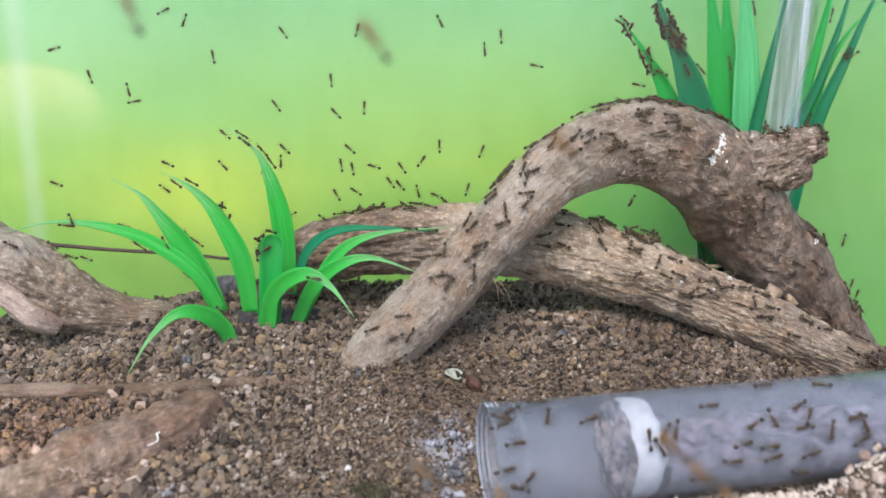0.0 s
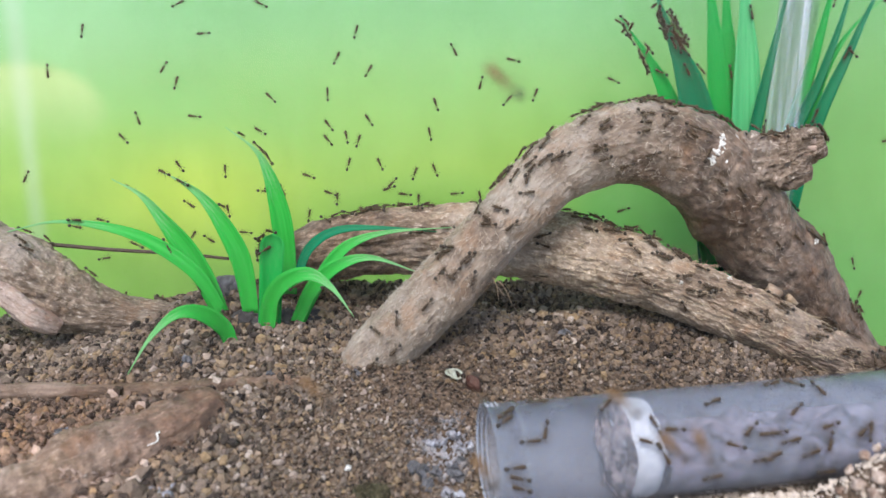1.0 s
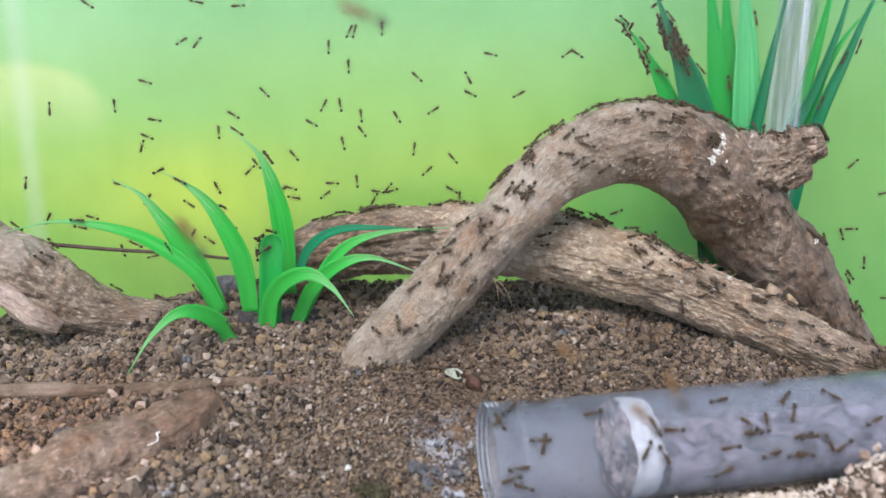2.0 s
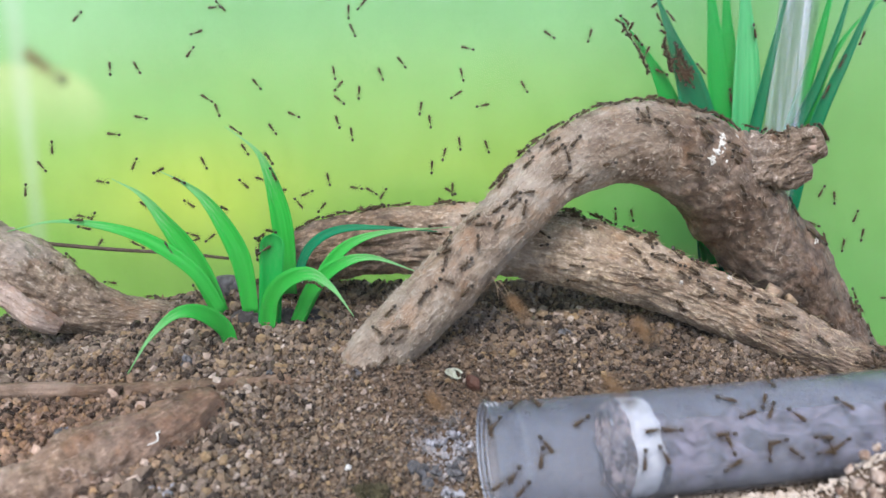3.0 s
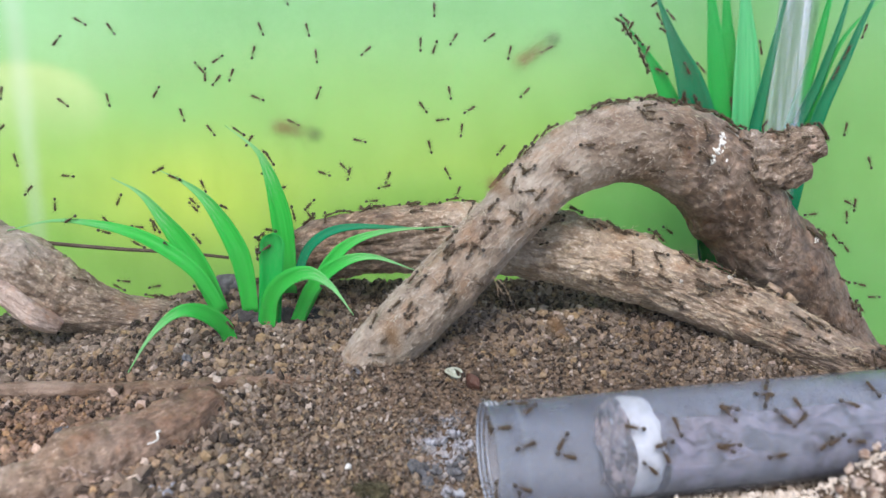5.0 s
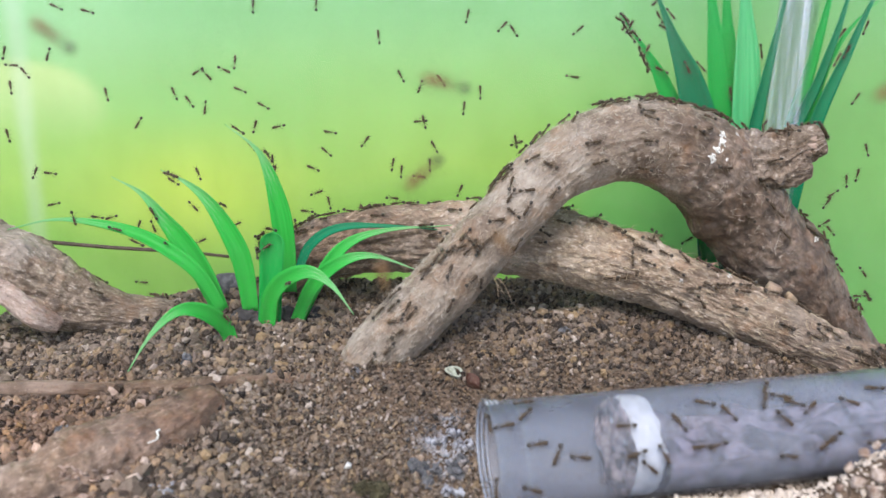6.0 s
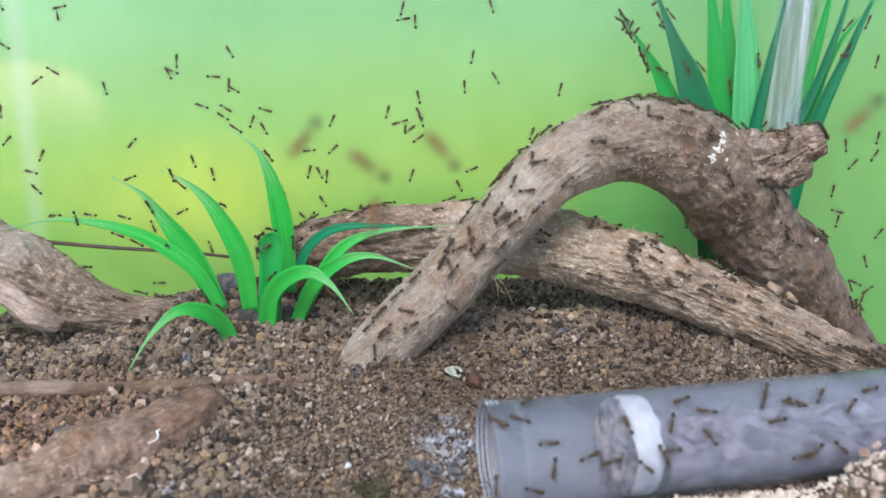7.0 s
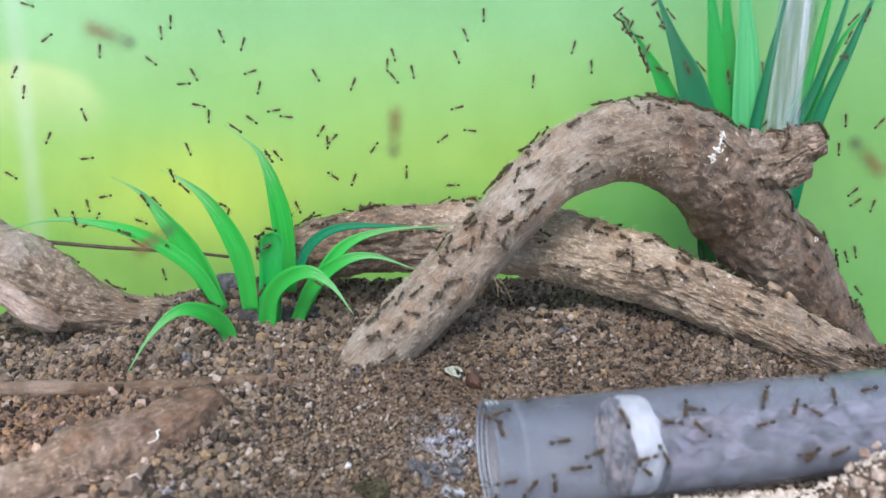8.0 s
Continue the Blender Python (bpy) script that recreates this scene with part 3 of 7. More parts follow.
buried = empty("buried_root", (-0.0742, 0.1592, 0.0046))
tagged(buried, "thick damp brown root half sunk in the gravel", "driftwood")
BURIED_LINE = [(-0.0941, 0.1406, -0.0019, 0.0089), (-0.0841, 0.1494, -0.0006, 0.0092), (-0.0743, 0.1582, 0.0022, 0.0091), (-0.0637, 0.1666, 0.0057, 0.0078), (-0.0536, 0.1744, 0.0097, 0.0045)]
sunken = part("sunken_limb", limb(BURIED_LINE, 220, 90, 0.12, 0.05, 5, [(0.35, 100, 0.004, 0.2)], pits=0.05), WOOD_SUNKEN, buried)
flat_root = empty("thin_root", (-0.0819, 0.1790, 0.0113))
tagged(flat_root, "thin pale brown root lying flat across the gravel", "driftwood")
THIN_LINE = [(-0.1218, 0.1842, 0.0086, 0.0019), (-0.1004, 0.1820, 0.0098, 0.0021), (-0.0844, 0.1784, 0.0113, 0.0017), (-0.0672, 0.1776, 0.0121, 0.0019), (-0.0510, 0.1796, 0.0126, 0.0018), (-0.0399, 0.1802, 0.0132, 0.0016), (-0.0309, 0.1808, 0.0133, 0.0008)]
part("thin_limb", limb(THIN_LINE, 200, 36, 0.12, 0.1, 6), WOOD_WET, flat_root)

twig = empty("thin_twig", (-0.0994, 0.2260, 0.0371))
tagged(twig, "thin dark dry twig stretched behind the plant", "twig")
part("stem", wire(bmesh.new(), curve_points([(-0.1406, 0.2220, 0.0414), (-0.1219, 0.2240, 0.0393), (-0.0998, 0.2270, 0.0366), (-0.0804, 0.2300, 0.0347), (-0.0661, 0.2310, 0.0329)], 40), 0.0007, 0.0005, 7), TWIG, twig)


# ---- plastic plants ----
def blade(ctrl, width, cup=0.25, tip=0.04, face=(0, -1, 0.25), count=30, thick=0.00035, blunt=False):
    """A moulded leaf: a cupped strip of real thickness along control points, tapering to its tip, its face turned to a given side."""
    pts = curve_points(ctrl, count)
    tang = np.gradient(pts, axis=0)
    bm = bmesh.new()
    uv = bm.loops.layers.uv.new("UVMap")
    n = 6
    front, back = [], []
    for i, (p, t) in enumerate(zip(pts, tang)):
        u = i / (count - 1)
        t = Vector(t).normalized()
        across = t.cross(Vector(face)).normalized()
        nor = across.cross(t).normalized()
        if blunt:
            w = width * (0.9 + 0.1 * u) * math.sqrt(max(0.02, 1 - max(0, (u - 0.85) / 0.15) ** 2))
        else:
            w = width * ((0.72 + 0.28 * math.sin(min(1, u / 0.4) * math.pi / 2)) * (1 - smoothstep((u - 0.3) / 0.7)) + tip)
        fr, bk = [], []
        for k in range(n + 1):
            v = k / n * 2 - 1
            q = Vector(p) + across * v * w / 2 + nor * (cup * w * (v * v - 0.4))
            fr.append(bm.verts.new(q + nor * thick / 2))
            bk.append(bm.verts.new(q - nor * thick / 2))
        front.append(fr)
        back.append(bk)
    def quad(vs, uvs):
        f = bm.faces.new(vs)
        for lp, c in zip(f.loops, uvs):
            lp[uv].uv = c
    for i in range(count - 1):
        a, b = i / count, (i + 1) / count
        for k in range(n):
            c, d = k / n, (k + 1) / n
            quad((front[i][k], front[i][k + 1], front[i + 1][k + 1], front[i + 1][k]), ((c, a), (d, a), (d, b), (c, b)))
            quad((back[i][k + 1], back[i][k], back[i + 1][k], back[i + 1][k + 1]), ((d, a), (c, a), (c, b), (d, b)))
        for k, s in ((0, 0), (n, 1)):
            quad((front[i][k], back[i][k], back[i + 1][k], front[i + 1][k]), ((s, a), (s, a), (s, b), (s, b)))
    for r1, r2, v in ((front[0], back[0], 0), (front[-1], back[-1], 1)):
        for k in range(n):
            quad((r1[k], r1[k + 1], r2[k + 1], r2[k]), ((k / n, v),) * 4)
    bmesh.ops.recalc_face_normals(bm, faces=bm.faces)
    return bm


def lump_of(rows, seed=3):
    """A low rough lump round several middles (x, y, z, radius)."""
    bm = bmesh.new()
    for x, y, z, r in rows:
        made = bmesh.ops.create_icosphere(bm, subdivisions=4, radius=1)
        for v in made["verts"]:
            k = 1 + 0.3 * noise.noise(v.co * 2.2 + Vector((seed, x * 900, 0))) + 0.22 * noise.noise(v.co * 6 + Vector((0, seed, 0))) + 0.12 * noise.noise(v.co * 13)
            v.co = Vector((x, y, z)) + Vector((v.co.x, v.co.y * 0.8, v.co.z * 0.65)) * (r * k)
    return bm


low_plant = empty("plastic_plant", (-0.0509, 0.2010, 0.0211))
tagged(low_plant, "small bright green plastic aquarium plant with arching leaves", "plant")
LOW_LEAVES = [
    ([(-0.0558, 0.1940, 0.0175), (-0.0573, 0.1920, 0.0232), (-0.0615, 0.1880, 0.0281), (-0.0666, 0.1840, 0.0292), (-0.0720, 0.1800, 0.0244), (-0.0770, 0.1770, 0.0162)], 0.00435, LEAF, (0, -1, 0.7)),
    ([(-0.0613, 0.2060, 0.0226), (-0.0675, 0.2060, 0.0334), (-0.0760, 0.2070, 0.0402), (-0.0858, 0.2085, 0.0448), (-0.0982, 0.2105, 0.0473), (-0.1099, 0.2120, 0.0477), (-0.1232, 0.2135, 0.0447)], 0.00395, LEAF, (0, -1, 0.9)),
    ([(-0.0625, 0.2080, 0.0227), (-0.0666, 0.2080, 0.0329), (-0.0717, 0.2090, 0.0411), (-0.0772, 0.2100, 0.0481), (-0.0838, 0.2115, 0.0554), (-0.0922, 0.2130, 0.0597)], 0.00606, LEAF, (0, -1, 0.2)),
    ([(-0.0530, 0.2040, 0.0233), (-0.0539, 0.2045, 0.0322), (-0.0556, 0.2050, 0.0400), (-0.0599, 0.2065, 0.0479), (-0.0652, 0.2080, 0.0548), (-0.0715, 0.2095, 0.0593), (-0.0781, 0.2120, 0.0618)], 0.00547, LEAF, (0, -1, 0.2)),
    ([(-0.0435, 0.2100, 0.0274), (-0.0439, 0.2105, 0.0372), (-0.0447, 0.2110, 0.0468), (-0.0463, 0.2120, 0.0546), (-0.0488, 0.2130, 0.0623), (-0.0525, 0.2145, 0.0680), (-0.0607, 0.2160, 0.0740)], 0.00576, LEAF, (0, -1, 0.2)),
    ([(-0.0411, 0.2080, 0.0313), (-0.0371, 0.2090, 0.0407), (-0.0289, 0.2100, 0.0457), (-0.0148, 0.2110, 0.0461), (0.0025, 0.2120, 0.0446)], 0.00290, LEAF_DARK, (0, -1, 0.9)),
    ([(-0.0394, 0.2020, 0.0213), (-0.0338, 0.2030, 0.0325), (-0.0269, 0.2050, 0.0416), (-0.0161, 0.2070, 0.0456), (0.0025, 0.2100, 0.0466)], 0.00380, LEAF, (0, -1, 0.7)),
    ([(-0.0398, 0.2000, 0.0219), (-0.0347, 0.1990, 0.0320), (-0.0276, 0.1980, 0.0385), (-0.0185, 0.1980, 0.0405), (-0.0059, 0.1990, 0.0361)], 0.00420, LEAF, (0, -1, 0.6)),
    ([(-0.0475, 0.1990, 0.0206), (-0.0454, 0.1970, 0.0294), (-0.0402, 0.1930, 0.0354), (-0.0335, 0.1890, 0.0381), (-0.0275, 0.1860, 0.0352), (-0.0223, 0.1840, 0.0287)], 0.00530, LEAF, (0, -1, 0.7)),
]
low_leaves = [part("leaf", blade(c, w, face=f), m, low_plant) for c, w, m, f in LOW_LEAVES]
low_leaves.append(part("leaf", blade([(-0.0472, 0.2005, 0.0205), (-0.0463, 0.2000, 0.0302), (-0.0456, 0.2000, 0.0396), (-0.0450, 0.2000, 0.0466)], 0.00663, blunt=True), LEAF_CLEAN, low_plant, "stubby round-ended leaf"))
# dark lump added for the soil and the shade between the leaf bases
part("base", lump_of([(-0.0545, 0.2045, 0.0215, 0.0042), (-0.0490, 0.2030, 0.0208, 0.0046), (-0.0425, 0.2045, 0.0212, 0.0048), (-0.0370, 0.2060, 0.0215, 0.0040)]), BASE_DARK, low_plant, "dark lump for soil and shade at the foot of the plant")

tall_plant = empty("tall_plastic_plant", (0.0903, 0.2340, 0.0209))
tagged(tall_plant, "tall green plastic grass plant behind the driftwood", "plant")
TALL_LEAVES = [
    ([(0.0848, 0.2335, 0.0247), (0.0752, 0.2335, 0.0619), (0.0661, 0.2325, 0.0829), (0.0600, 0.2320, 0.0935), (0.0510, 0.2310, 0.1049)], 0.00586, LEAF_CLEAN, 0.5),
    ([(0.0842, 0.2340, 0.0264), (0.0800, 0.2330, 0.0602), (0.0730, 0.2310, 0.0838), (0.0662, 0.2290, 0.0981), (0.0582, 0.2270, 0.1149)], 0.01013, LEAF_DARK, 0.4),
    ([(0.0863, 0.2360, 0.0240), (0.0859, 0.2360, 0.0599), (0.0819, 0.2360, 0.0904), (0.0788, 0.2360, 0.1098), (0.0737, 0.2350, 0.1344)], 0.00711, LEAF_CLEAN, 0.3),
    ([(0.0886, 0.2375, 0.0236), (0.0889, 0.2375, 0.0597), (0.0861, 0.2375, 0.0904), (0.0838, 0.2375, 0.1099), (0.0821, 0.2360, 0.1361)], 0.00608, LEAF_CLEAN, 0.3),
    ([(0.0904, 0.2350, 0.0243), (0.0917, 0.2345, 0.0601), (0.0899, 0.2340, 0.0903), (0.0876, 0.2330, 0.1095), (0.0834, 0.2310, 0.1365)], 0.00885, LEAF_PALE, 0.3),
    ([(0.0914, 0.2330, 0.0248), (0.0919, 0.2320, 0.0603), (0.0937, 0.2315, 0.0772), (0.0957, 0.2305, 0.0934), (0.0982, 0.2300, 0.1091), (0.1028, 0.2280, 0.1344)], 0.00354, LEAF_DARK, 0.3),
    ([(0.1000, 0.2375, 0.0273), (0.1039, 0.2380, 0.0562), (0.1068, 0.2380, 0.0727), (0.1114, 0.2375, 0.0937), (0.1150, 0.2370, 0.1131), (0.1210, 0.2360, 0.1361)], 0.00482, LEAF_CLEAN, 0.3),
    ([(0.1012, 0.2360, 0.0277), (0.1041, 0.2355, 0.0617), (0.1086, 0.2350, 0.0771), (0.1118, 0.2345, 0.0854), (0.1160, 0.2335, 0.1016), (0.1186, 0.2330, 0.1141), (0.1232, 0.2310, 0.1351)], 0.00340, LEAF_DARK, 0.3),
    ([(0.1064, 0.2340, 0.0390), (0.1090, 0.2330, 0.0619), (0.1123, 0.2320, 0.0772), (0.1180, 0.2310, 0.0935), (0.1234, 0.2300, 0.1091), (0.1317, 0.2280, 0.1285)], 0.00404, LEAF_DARK, 0.4),
    ([(0.1083, 0.2370, 0.0421), (0.1110, 0.2365, 0.0668), (0.1132, 0.2360, 0.0854), (0.1195, 0.2350, 0.1001), (0.1293, 0.2340, 0.1111)], 0.00320, LEAF_CLEAN, 0.4),
]
tall_leaves = [part("leaf", blade(c, w, face=(0, -1, f - 0.3), cup=0.2), m, tall_plant) for c, w, m, f in TALL_LEAVES]

straw = empty("clear_straw", (0.1023, 0.2300, 0.0554))
tagged(straw, "clear plastic feeding tube standing behind the driftwood", "tube")
part("pipe", tube_mesh((0.0984, 0.2275, 0.0438), (0.1021, 0.2275, 0.1343), 0.00531, 0.00343, 48), STRAW, straw)
for p in straw.children:
    p.visible_shadow = False

# ---- the lying nest tube ----
nest = empty("nest_tube", (0.0403, 0.1462, 0.0016))
tagged(nest, "milky plastic test tube lying in the gravel full of ants", "test tube")
TD = Vector((0.986, 0.163, 0.019)).normalized()
TA = Vector((0.0403, 0.1462, 0.0126)) - TD * 0.0319
TB = TA + TD * 0.13
R = 0.011
tube_wall = part("tube_wall", tube_mesh(TA, TB, R, R - 0.0007, 96), TUBE, nest)
tube_wall.visible_shadow = False
for at, wide, proud in ((0.0, 0.0005, 0.0009), (0.0011, 0.0003, 0.0006), (0.0021, 0.0003, 0.0004), (0.0053, 0.0009, 0.0002)):
    ring = part("rim", tube_mesh(TA + TD * at, TA + TD * (at + wide), R + proud, R - 0.0009, 96), LIP, tube_wall, "clear raised rim")
    ring.visible_shadow = False


def disc(a, b, r, seed, lumpy=0.08, sides=72):
    """A soft plug between two points on an axis, lumpy all round."""
    a, b = Vector(a), Vector(b)
    d = (b - a).normalized()
    side = d.cross(Vector((0, 0, 1))).normalized()
    up = side.cross(d)
    bm = bmesh.new()
    prof = [(0, 0.02), (0, 0.25), (0, 0.5), (0, 0.7), (0.03, 0.88), (0.15, 0.98), (0.3, 1), (0.5, 1), (0.7, 1), (0.85, 0.98), (0.97, 0.88), (1, 0.7), (1, 0.5), (1, 0.25), (1, 0.02)]
    rows = []
    for u, k in prof:
        row = []
        for t in np.linspace(0, 2 * math.pi, sides, False):
            q = noise.noise(Vector((math.cos(t) * 2.5 * k, math.sin(t) * 2.5 * k, u * 2 + seed)))
            c = a.lerp(b, u) + d * (q * lumpy * r)
            row.append(bm.verts.new(c + (side * math.cos(t) + up * math.sin(t)) * r * k * (1 - abs(q) * 0.04)))
        rows.append(row)
    for r1, r2 in zip(rows, rows[1:]):
        for j in range(sides):
            bm.faces.new((r1[j], r1[(j + 1) % sides], r2[(j + 1) % sides], r2[j]))
    bm.faces.new(rows[0][::-1])
    bm.faces.new(rows[-1])
    bmesh.ops.recalc_face_normals(bm, faces=bm.faces)
    return bm


def bedding(a, b, r, fill, seed, steps=90, sides=26):
    """Nest waste lying in the tube: rounded below, heaped unevenly above."""
    a, b = Vector(a), Vector(b)
    d = (b - a).normalized()
    side = d.cross(Vector((0, 0, 1))).normalized()
    up = side.cross(d)
    bm = bmesh.new()
    rows = []
    for i in range(steps):
        u = i / (steps - 1)
        c = a.lerp(b, u)
        row = []
        for j in range(sides):
            v = j / (sides - 1) * 2 - 1
            q = noise.noise(Vector((u * 13, v * 1.6, seed))) + 0.4 * noise.noise(Vector((u * 30, v * 3.5, seed + 4)))
            row.append(bm.verts.new(c + side * v * r * 0.92 + up * r * (fill + 0.42 * q)))
        for j in range(sides):
            t = math.pi * j / (sides - 1)
            row.append(bm.verts.new(c + side * r * 0.97 * math.cos(t) - up * r * 0.97 * math.sin(t)))
        rows.append(row)
    for r1, r2 in zip(rows, rows[1:]):
        for j in range(2 * sides):
            k = (j + 1) % (2 * sides)
            bm.faces.new((r1[j], r1[k], r2[k], r2[j]))
    bmesh.ops.recalc_face_normals(bm, faces=bm.faces)
    return bm


part("nest_waste", bedding(TA + TD * 0.0346, TA + TD * 0.126, R - 0.0008, -0.08, 3), WASTE, nest, "brown and lilac nest waste")
def film(a, b, r, lo, hi, sides=40):
    """A thin curved sheet on the inner wall of a tube, between two sides in degrees (0 forwards, 90 up)."""
    a, b = Vector(a), Vector(b)
    d = (b - a).normalized()
    side = d.cross(Vector((0, 0, 1))).normalized()
    up = side.cross(d)
    bm = bmesh.new()
    rows = [[[bm.verts.new(p + (side * math.cos(t) + up * math.sin(t)) * q) for t in np.linspace(radians(lo), radians(hi), sides)] for p in (a, b)] for q in (r, r - 0.00015)]
    (a0, b0), (a1, b1) = rows
    for j in range(sides - 1):
        bm.faces.new((a0[j], a0[j + 1], b0[j + 1], b0[j]))
        bm.faces.new((a1[j], b1[j], b1[j + 1], a1[j + 1]))
    bmesh.ops.recalc_face_normals(bm, faces=bm.faces)
    return bm


haze = part("condensation", film(TA + TD * 0.0022, TA + TD * 0.0258, R - 0.0009, 100, 300), FILM, tube_wall, "milky condensation on the inner wall")
haze.visible_shadow = False
# glints of the edge-lit rim, added as bright strips on its rear half
for at, wide in ((0.0001, 0.0004), (0.0011, 0.0003), (0.0021, 0.0003)):
    ridge = part("ridge", film(TA + TD * at, TA + TD * (at + wide), R + 0.0003, 92, 268), RIM_GLINT, tube_wall, "bright strip for the edge-lit rim round the mouth")
    ridge.visible_shadow = False
cotton = part("cotton_plug", disc(TA + TD * 0.0270, TA + TD * 0.0336, R - 0.0008, 4, 0.14), COTTON, nest, "white cotton wool plug")
part("soiled_face", disc(TA + TD * 0.0260, TA + TD * 0.0275, R * 0.9, 9, 0.16), COTTON_DIRTY, cotton, "brown stained face of the cotton")


# ---- small things ----
def lump(bm, at, size, seed, rough=0.35, segs=12):
    """A rough rounded clod."""
    r = bmesh.ops.create_icosphere(bm, subdivisions=2, radius=1)
    turn = Euler((seed * 1.3, seed * 2.1, seed * 0.7)).to_matrix()
    for v in r["verts"]:
        k = 1 + rough * noise.noise(v.co * 1.6 + Vector((seed * 7.1, 0, 0))) + rough * 0.5 * noise.noise(v.co * 4 + Vector((0, seed * 3.3, 0)))
        v.co = Vector(at) + turn @ Vector([c * k * s for c, s in zip(v.co, size)])
    return bm


def tree_of(ob):
    return BVHTree.FromPolygons([v.co for v in ob.data.vertices], [list(f.vertices) for f in ob.data.polygons])


arch_tree, stub_tree, fallen_tree = tree_of(arch_limb), tree_of(stub_limb), tree_of(fallen_limb)


def on(tree, at, lift=0.0):
    """The spot on a surface as seen along the view from the pane, near a point."""
    eye = Vector(EYE)
    hit, normal, _, _ = tree.ray_cast(eye, (Vector(at) - eye).normalized())
    if hit is None:
        hit, normal, _, _ = tree.find_nearest(Vector(at))
    return hit + normal * lift, normal


def mould(parent, tree, spots, label):
    mr = random.Random(3)
    for at, r in spots:
        bm = bmesh.new()
        for k in range(16):
            p, _ = on(tree, Vector(at) + Vector((mr.gauss(0, r * 0.45), 0, mr.gauss(0, r * 0.5))))
            q = r * mr.uniform(0.2, 0.5)
            lump(bm, p, (q, q * 0.4, q), k + mr.random() * 9, 0.9)
        part("mould_patch", bm, MOULD, parent, label)



def down(parent, tree, line, lo, hi, count, seed):
    """Short pale fibres standing off a weathered limb, seen against the light along its edges."""
    dr = random.Random(seed)
    pts = curve_points([c[:3] for c in line], 300)
    bm = bmesh.new()
    for _ in range(count):
        p = Vector(pts[int(dr.uniform(lo, hi) * 299)])
        f = radians(dr.uniform(-50, 150))
        place, normal, _, _ = tree.find_nearest(p + Vector((dr.uniform(-0.006, 0.006), -math.cos(f) * 0.02, math.sin(f) * 0.02)))
        if normal.dot(place - p) < 0:
            normal = -normal
        tip = (normal * dr.uniform(0.3, 1) + Vector((dr.gauss(0, 0.6), dr.gauss(0, 0.6), dr.gauss(0, 0.6)))) * dr.uniform(0.0003, 0.0008)
        wire(bm, [place - normal * 0.0001, place + tip * 0.55, place + tip + Vector((0, 0, -0.00006))], 0.00004, 0.00002, 3)
    return tagged(part("down", bm, DOWN, parent, "pale matted fibres on the wood"), kind="stuff")


def matted(parent, tree, line, lo, hi, count, seed, mat, longest=0.0022):
    """Longer curling fibres that lie on the wood, most of them along the limb."""
    dr = random.Random(seed)
    pts = curve_points([c[:3] for c in line], 300)
    bm = bmesh.new()
    for _ in range(count):
        k = int(dr.uniform(lo, hi) * 298)
        p, along = Vector(pts[k]), Vector(pts[k + 1] - pts[k]).normalized()
        f = radians(dr.uniform(-45, 120))
        place, normal, _, _ = tree.find_nearest(p + Vector((0, -math.cos(f) * 0.02, math.sin(f) * 0.02)))
        if normal.dot(place - p) < 0:
            normal = -normal
        way = Matrix.Rotation(dr.gauss(0, 0.7), 3, normal) @ (along - normal * along.dot(normal))
        bend = normal.cross(way) * dr.gauss(0, 0.35)
        size = dr.uniform(0.3, 1) * longest
        steps = [place + (way * u + bend * u * u) * size + normal * (0.00003 + 0.00022 * u * (1 - u)) for u in (0, 0.33, 0.66, 1)]
        wire(bm, steps, 0.000055, 0.00003, 3)
    return tagged(part("matted_fibres", bm, mat, parent, "pale curling fibres lying on the wood"), kind="stuff")


down(arch_limb, arch_tree, ARCH_LINE, 0.02, 0.52, 5000, 5)
matted(arch_limb, arch_tree, ARCH_LINE, 0.02, 0.75, 1500, 6, DOWN)
matted(fallen_limb, fallen_tree, FALLEN_LINE, 0.35, 0.97, 1100, 7, FIBRE, 0.003)
mould(arch_limb, arch_tree, [((0.0723, 0.2000, 0.0725), 0.0008), ((0.0720, 0.2000, 0.0702), 0.0011), ((0.0713, 0.2000, 0.0681), 0.0011), ((0.0700, 0.2000, 0.0661), 0.001),
                        ((0.0762, 0.2000, 0.0723), 0.0005), ((0.0738, 0.2000, 0.0658), 0.0004), ((0.0993, 0.2000, 0.0449), 0.0007)], "white crust of mould")
mould(fallen_limb, fallen_tree, [((0.0732, 0.1900, 0.0374), 0.0006), ((0.0608, 0.1900, 0.0359), 0.0005)], "white fleck of mould")


def chip(name, at, size, mat, label, category, turn, tree=None, lift=0.0):
    """A flat broken chip with chamfered edges."""
    base_at = on(tree, at, lift)[0] if tree else Vector(at)
    thing = empty(name, base_at)
    tagged(thing, label, category)
    bm = box(bmesh.new(), [-v / 2 for v in size], [v / 2 for v in size], min(size) * 0.08)
    for v in bm.verts:
        v.co += Vector((1, 1, 1)) * noise.noise(v.co * 900) * min(size) * 0.35
        v.co = Euler([radians(a) for a in turn]).to_matrix() @ v.co + base_at
    part("flake", bm, mat, thing)
    return thing


chip("bark_chip", (0.0903, 0.2000, 0.0330), (0.0042, 0.0022, 0.0036), WOOD_DARK, "square brown bark chip resting on the root", "bark chip", (20, 15, 10), fallen_tree, 0.001)
chip("wood_splinter", (0.0947, 0.2000, 0.0299), (0.0038, 0.0016, 0.002), SPLINTER, "pale wedge-shaped wood splinter on the root", "wood chip", (10, 40, 20), fallen_tree, 0.0008)
husk_at = (0.0025, 0.1806, 0.0145)
pale = empty("pale_husk", husk_at)
tagged(pale, "pale hollow insect husk lying open on the gravel", "husk")
turn = Euler((0.5, 0.25, 0.3)).to_matrix()
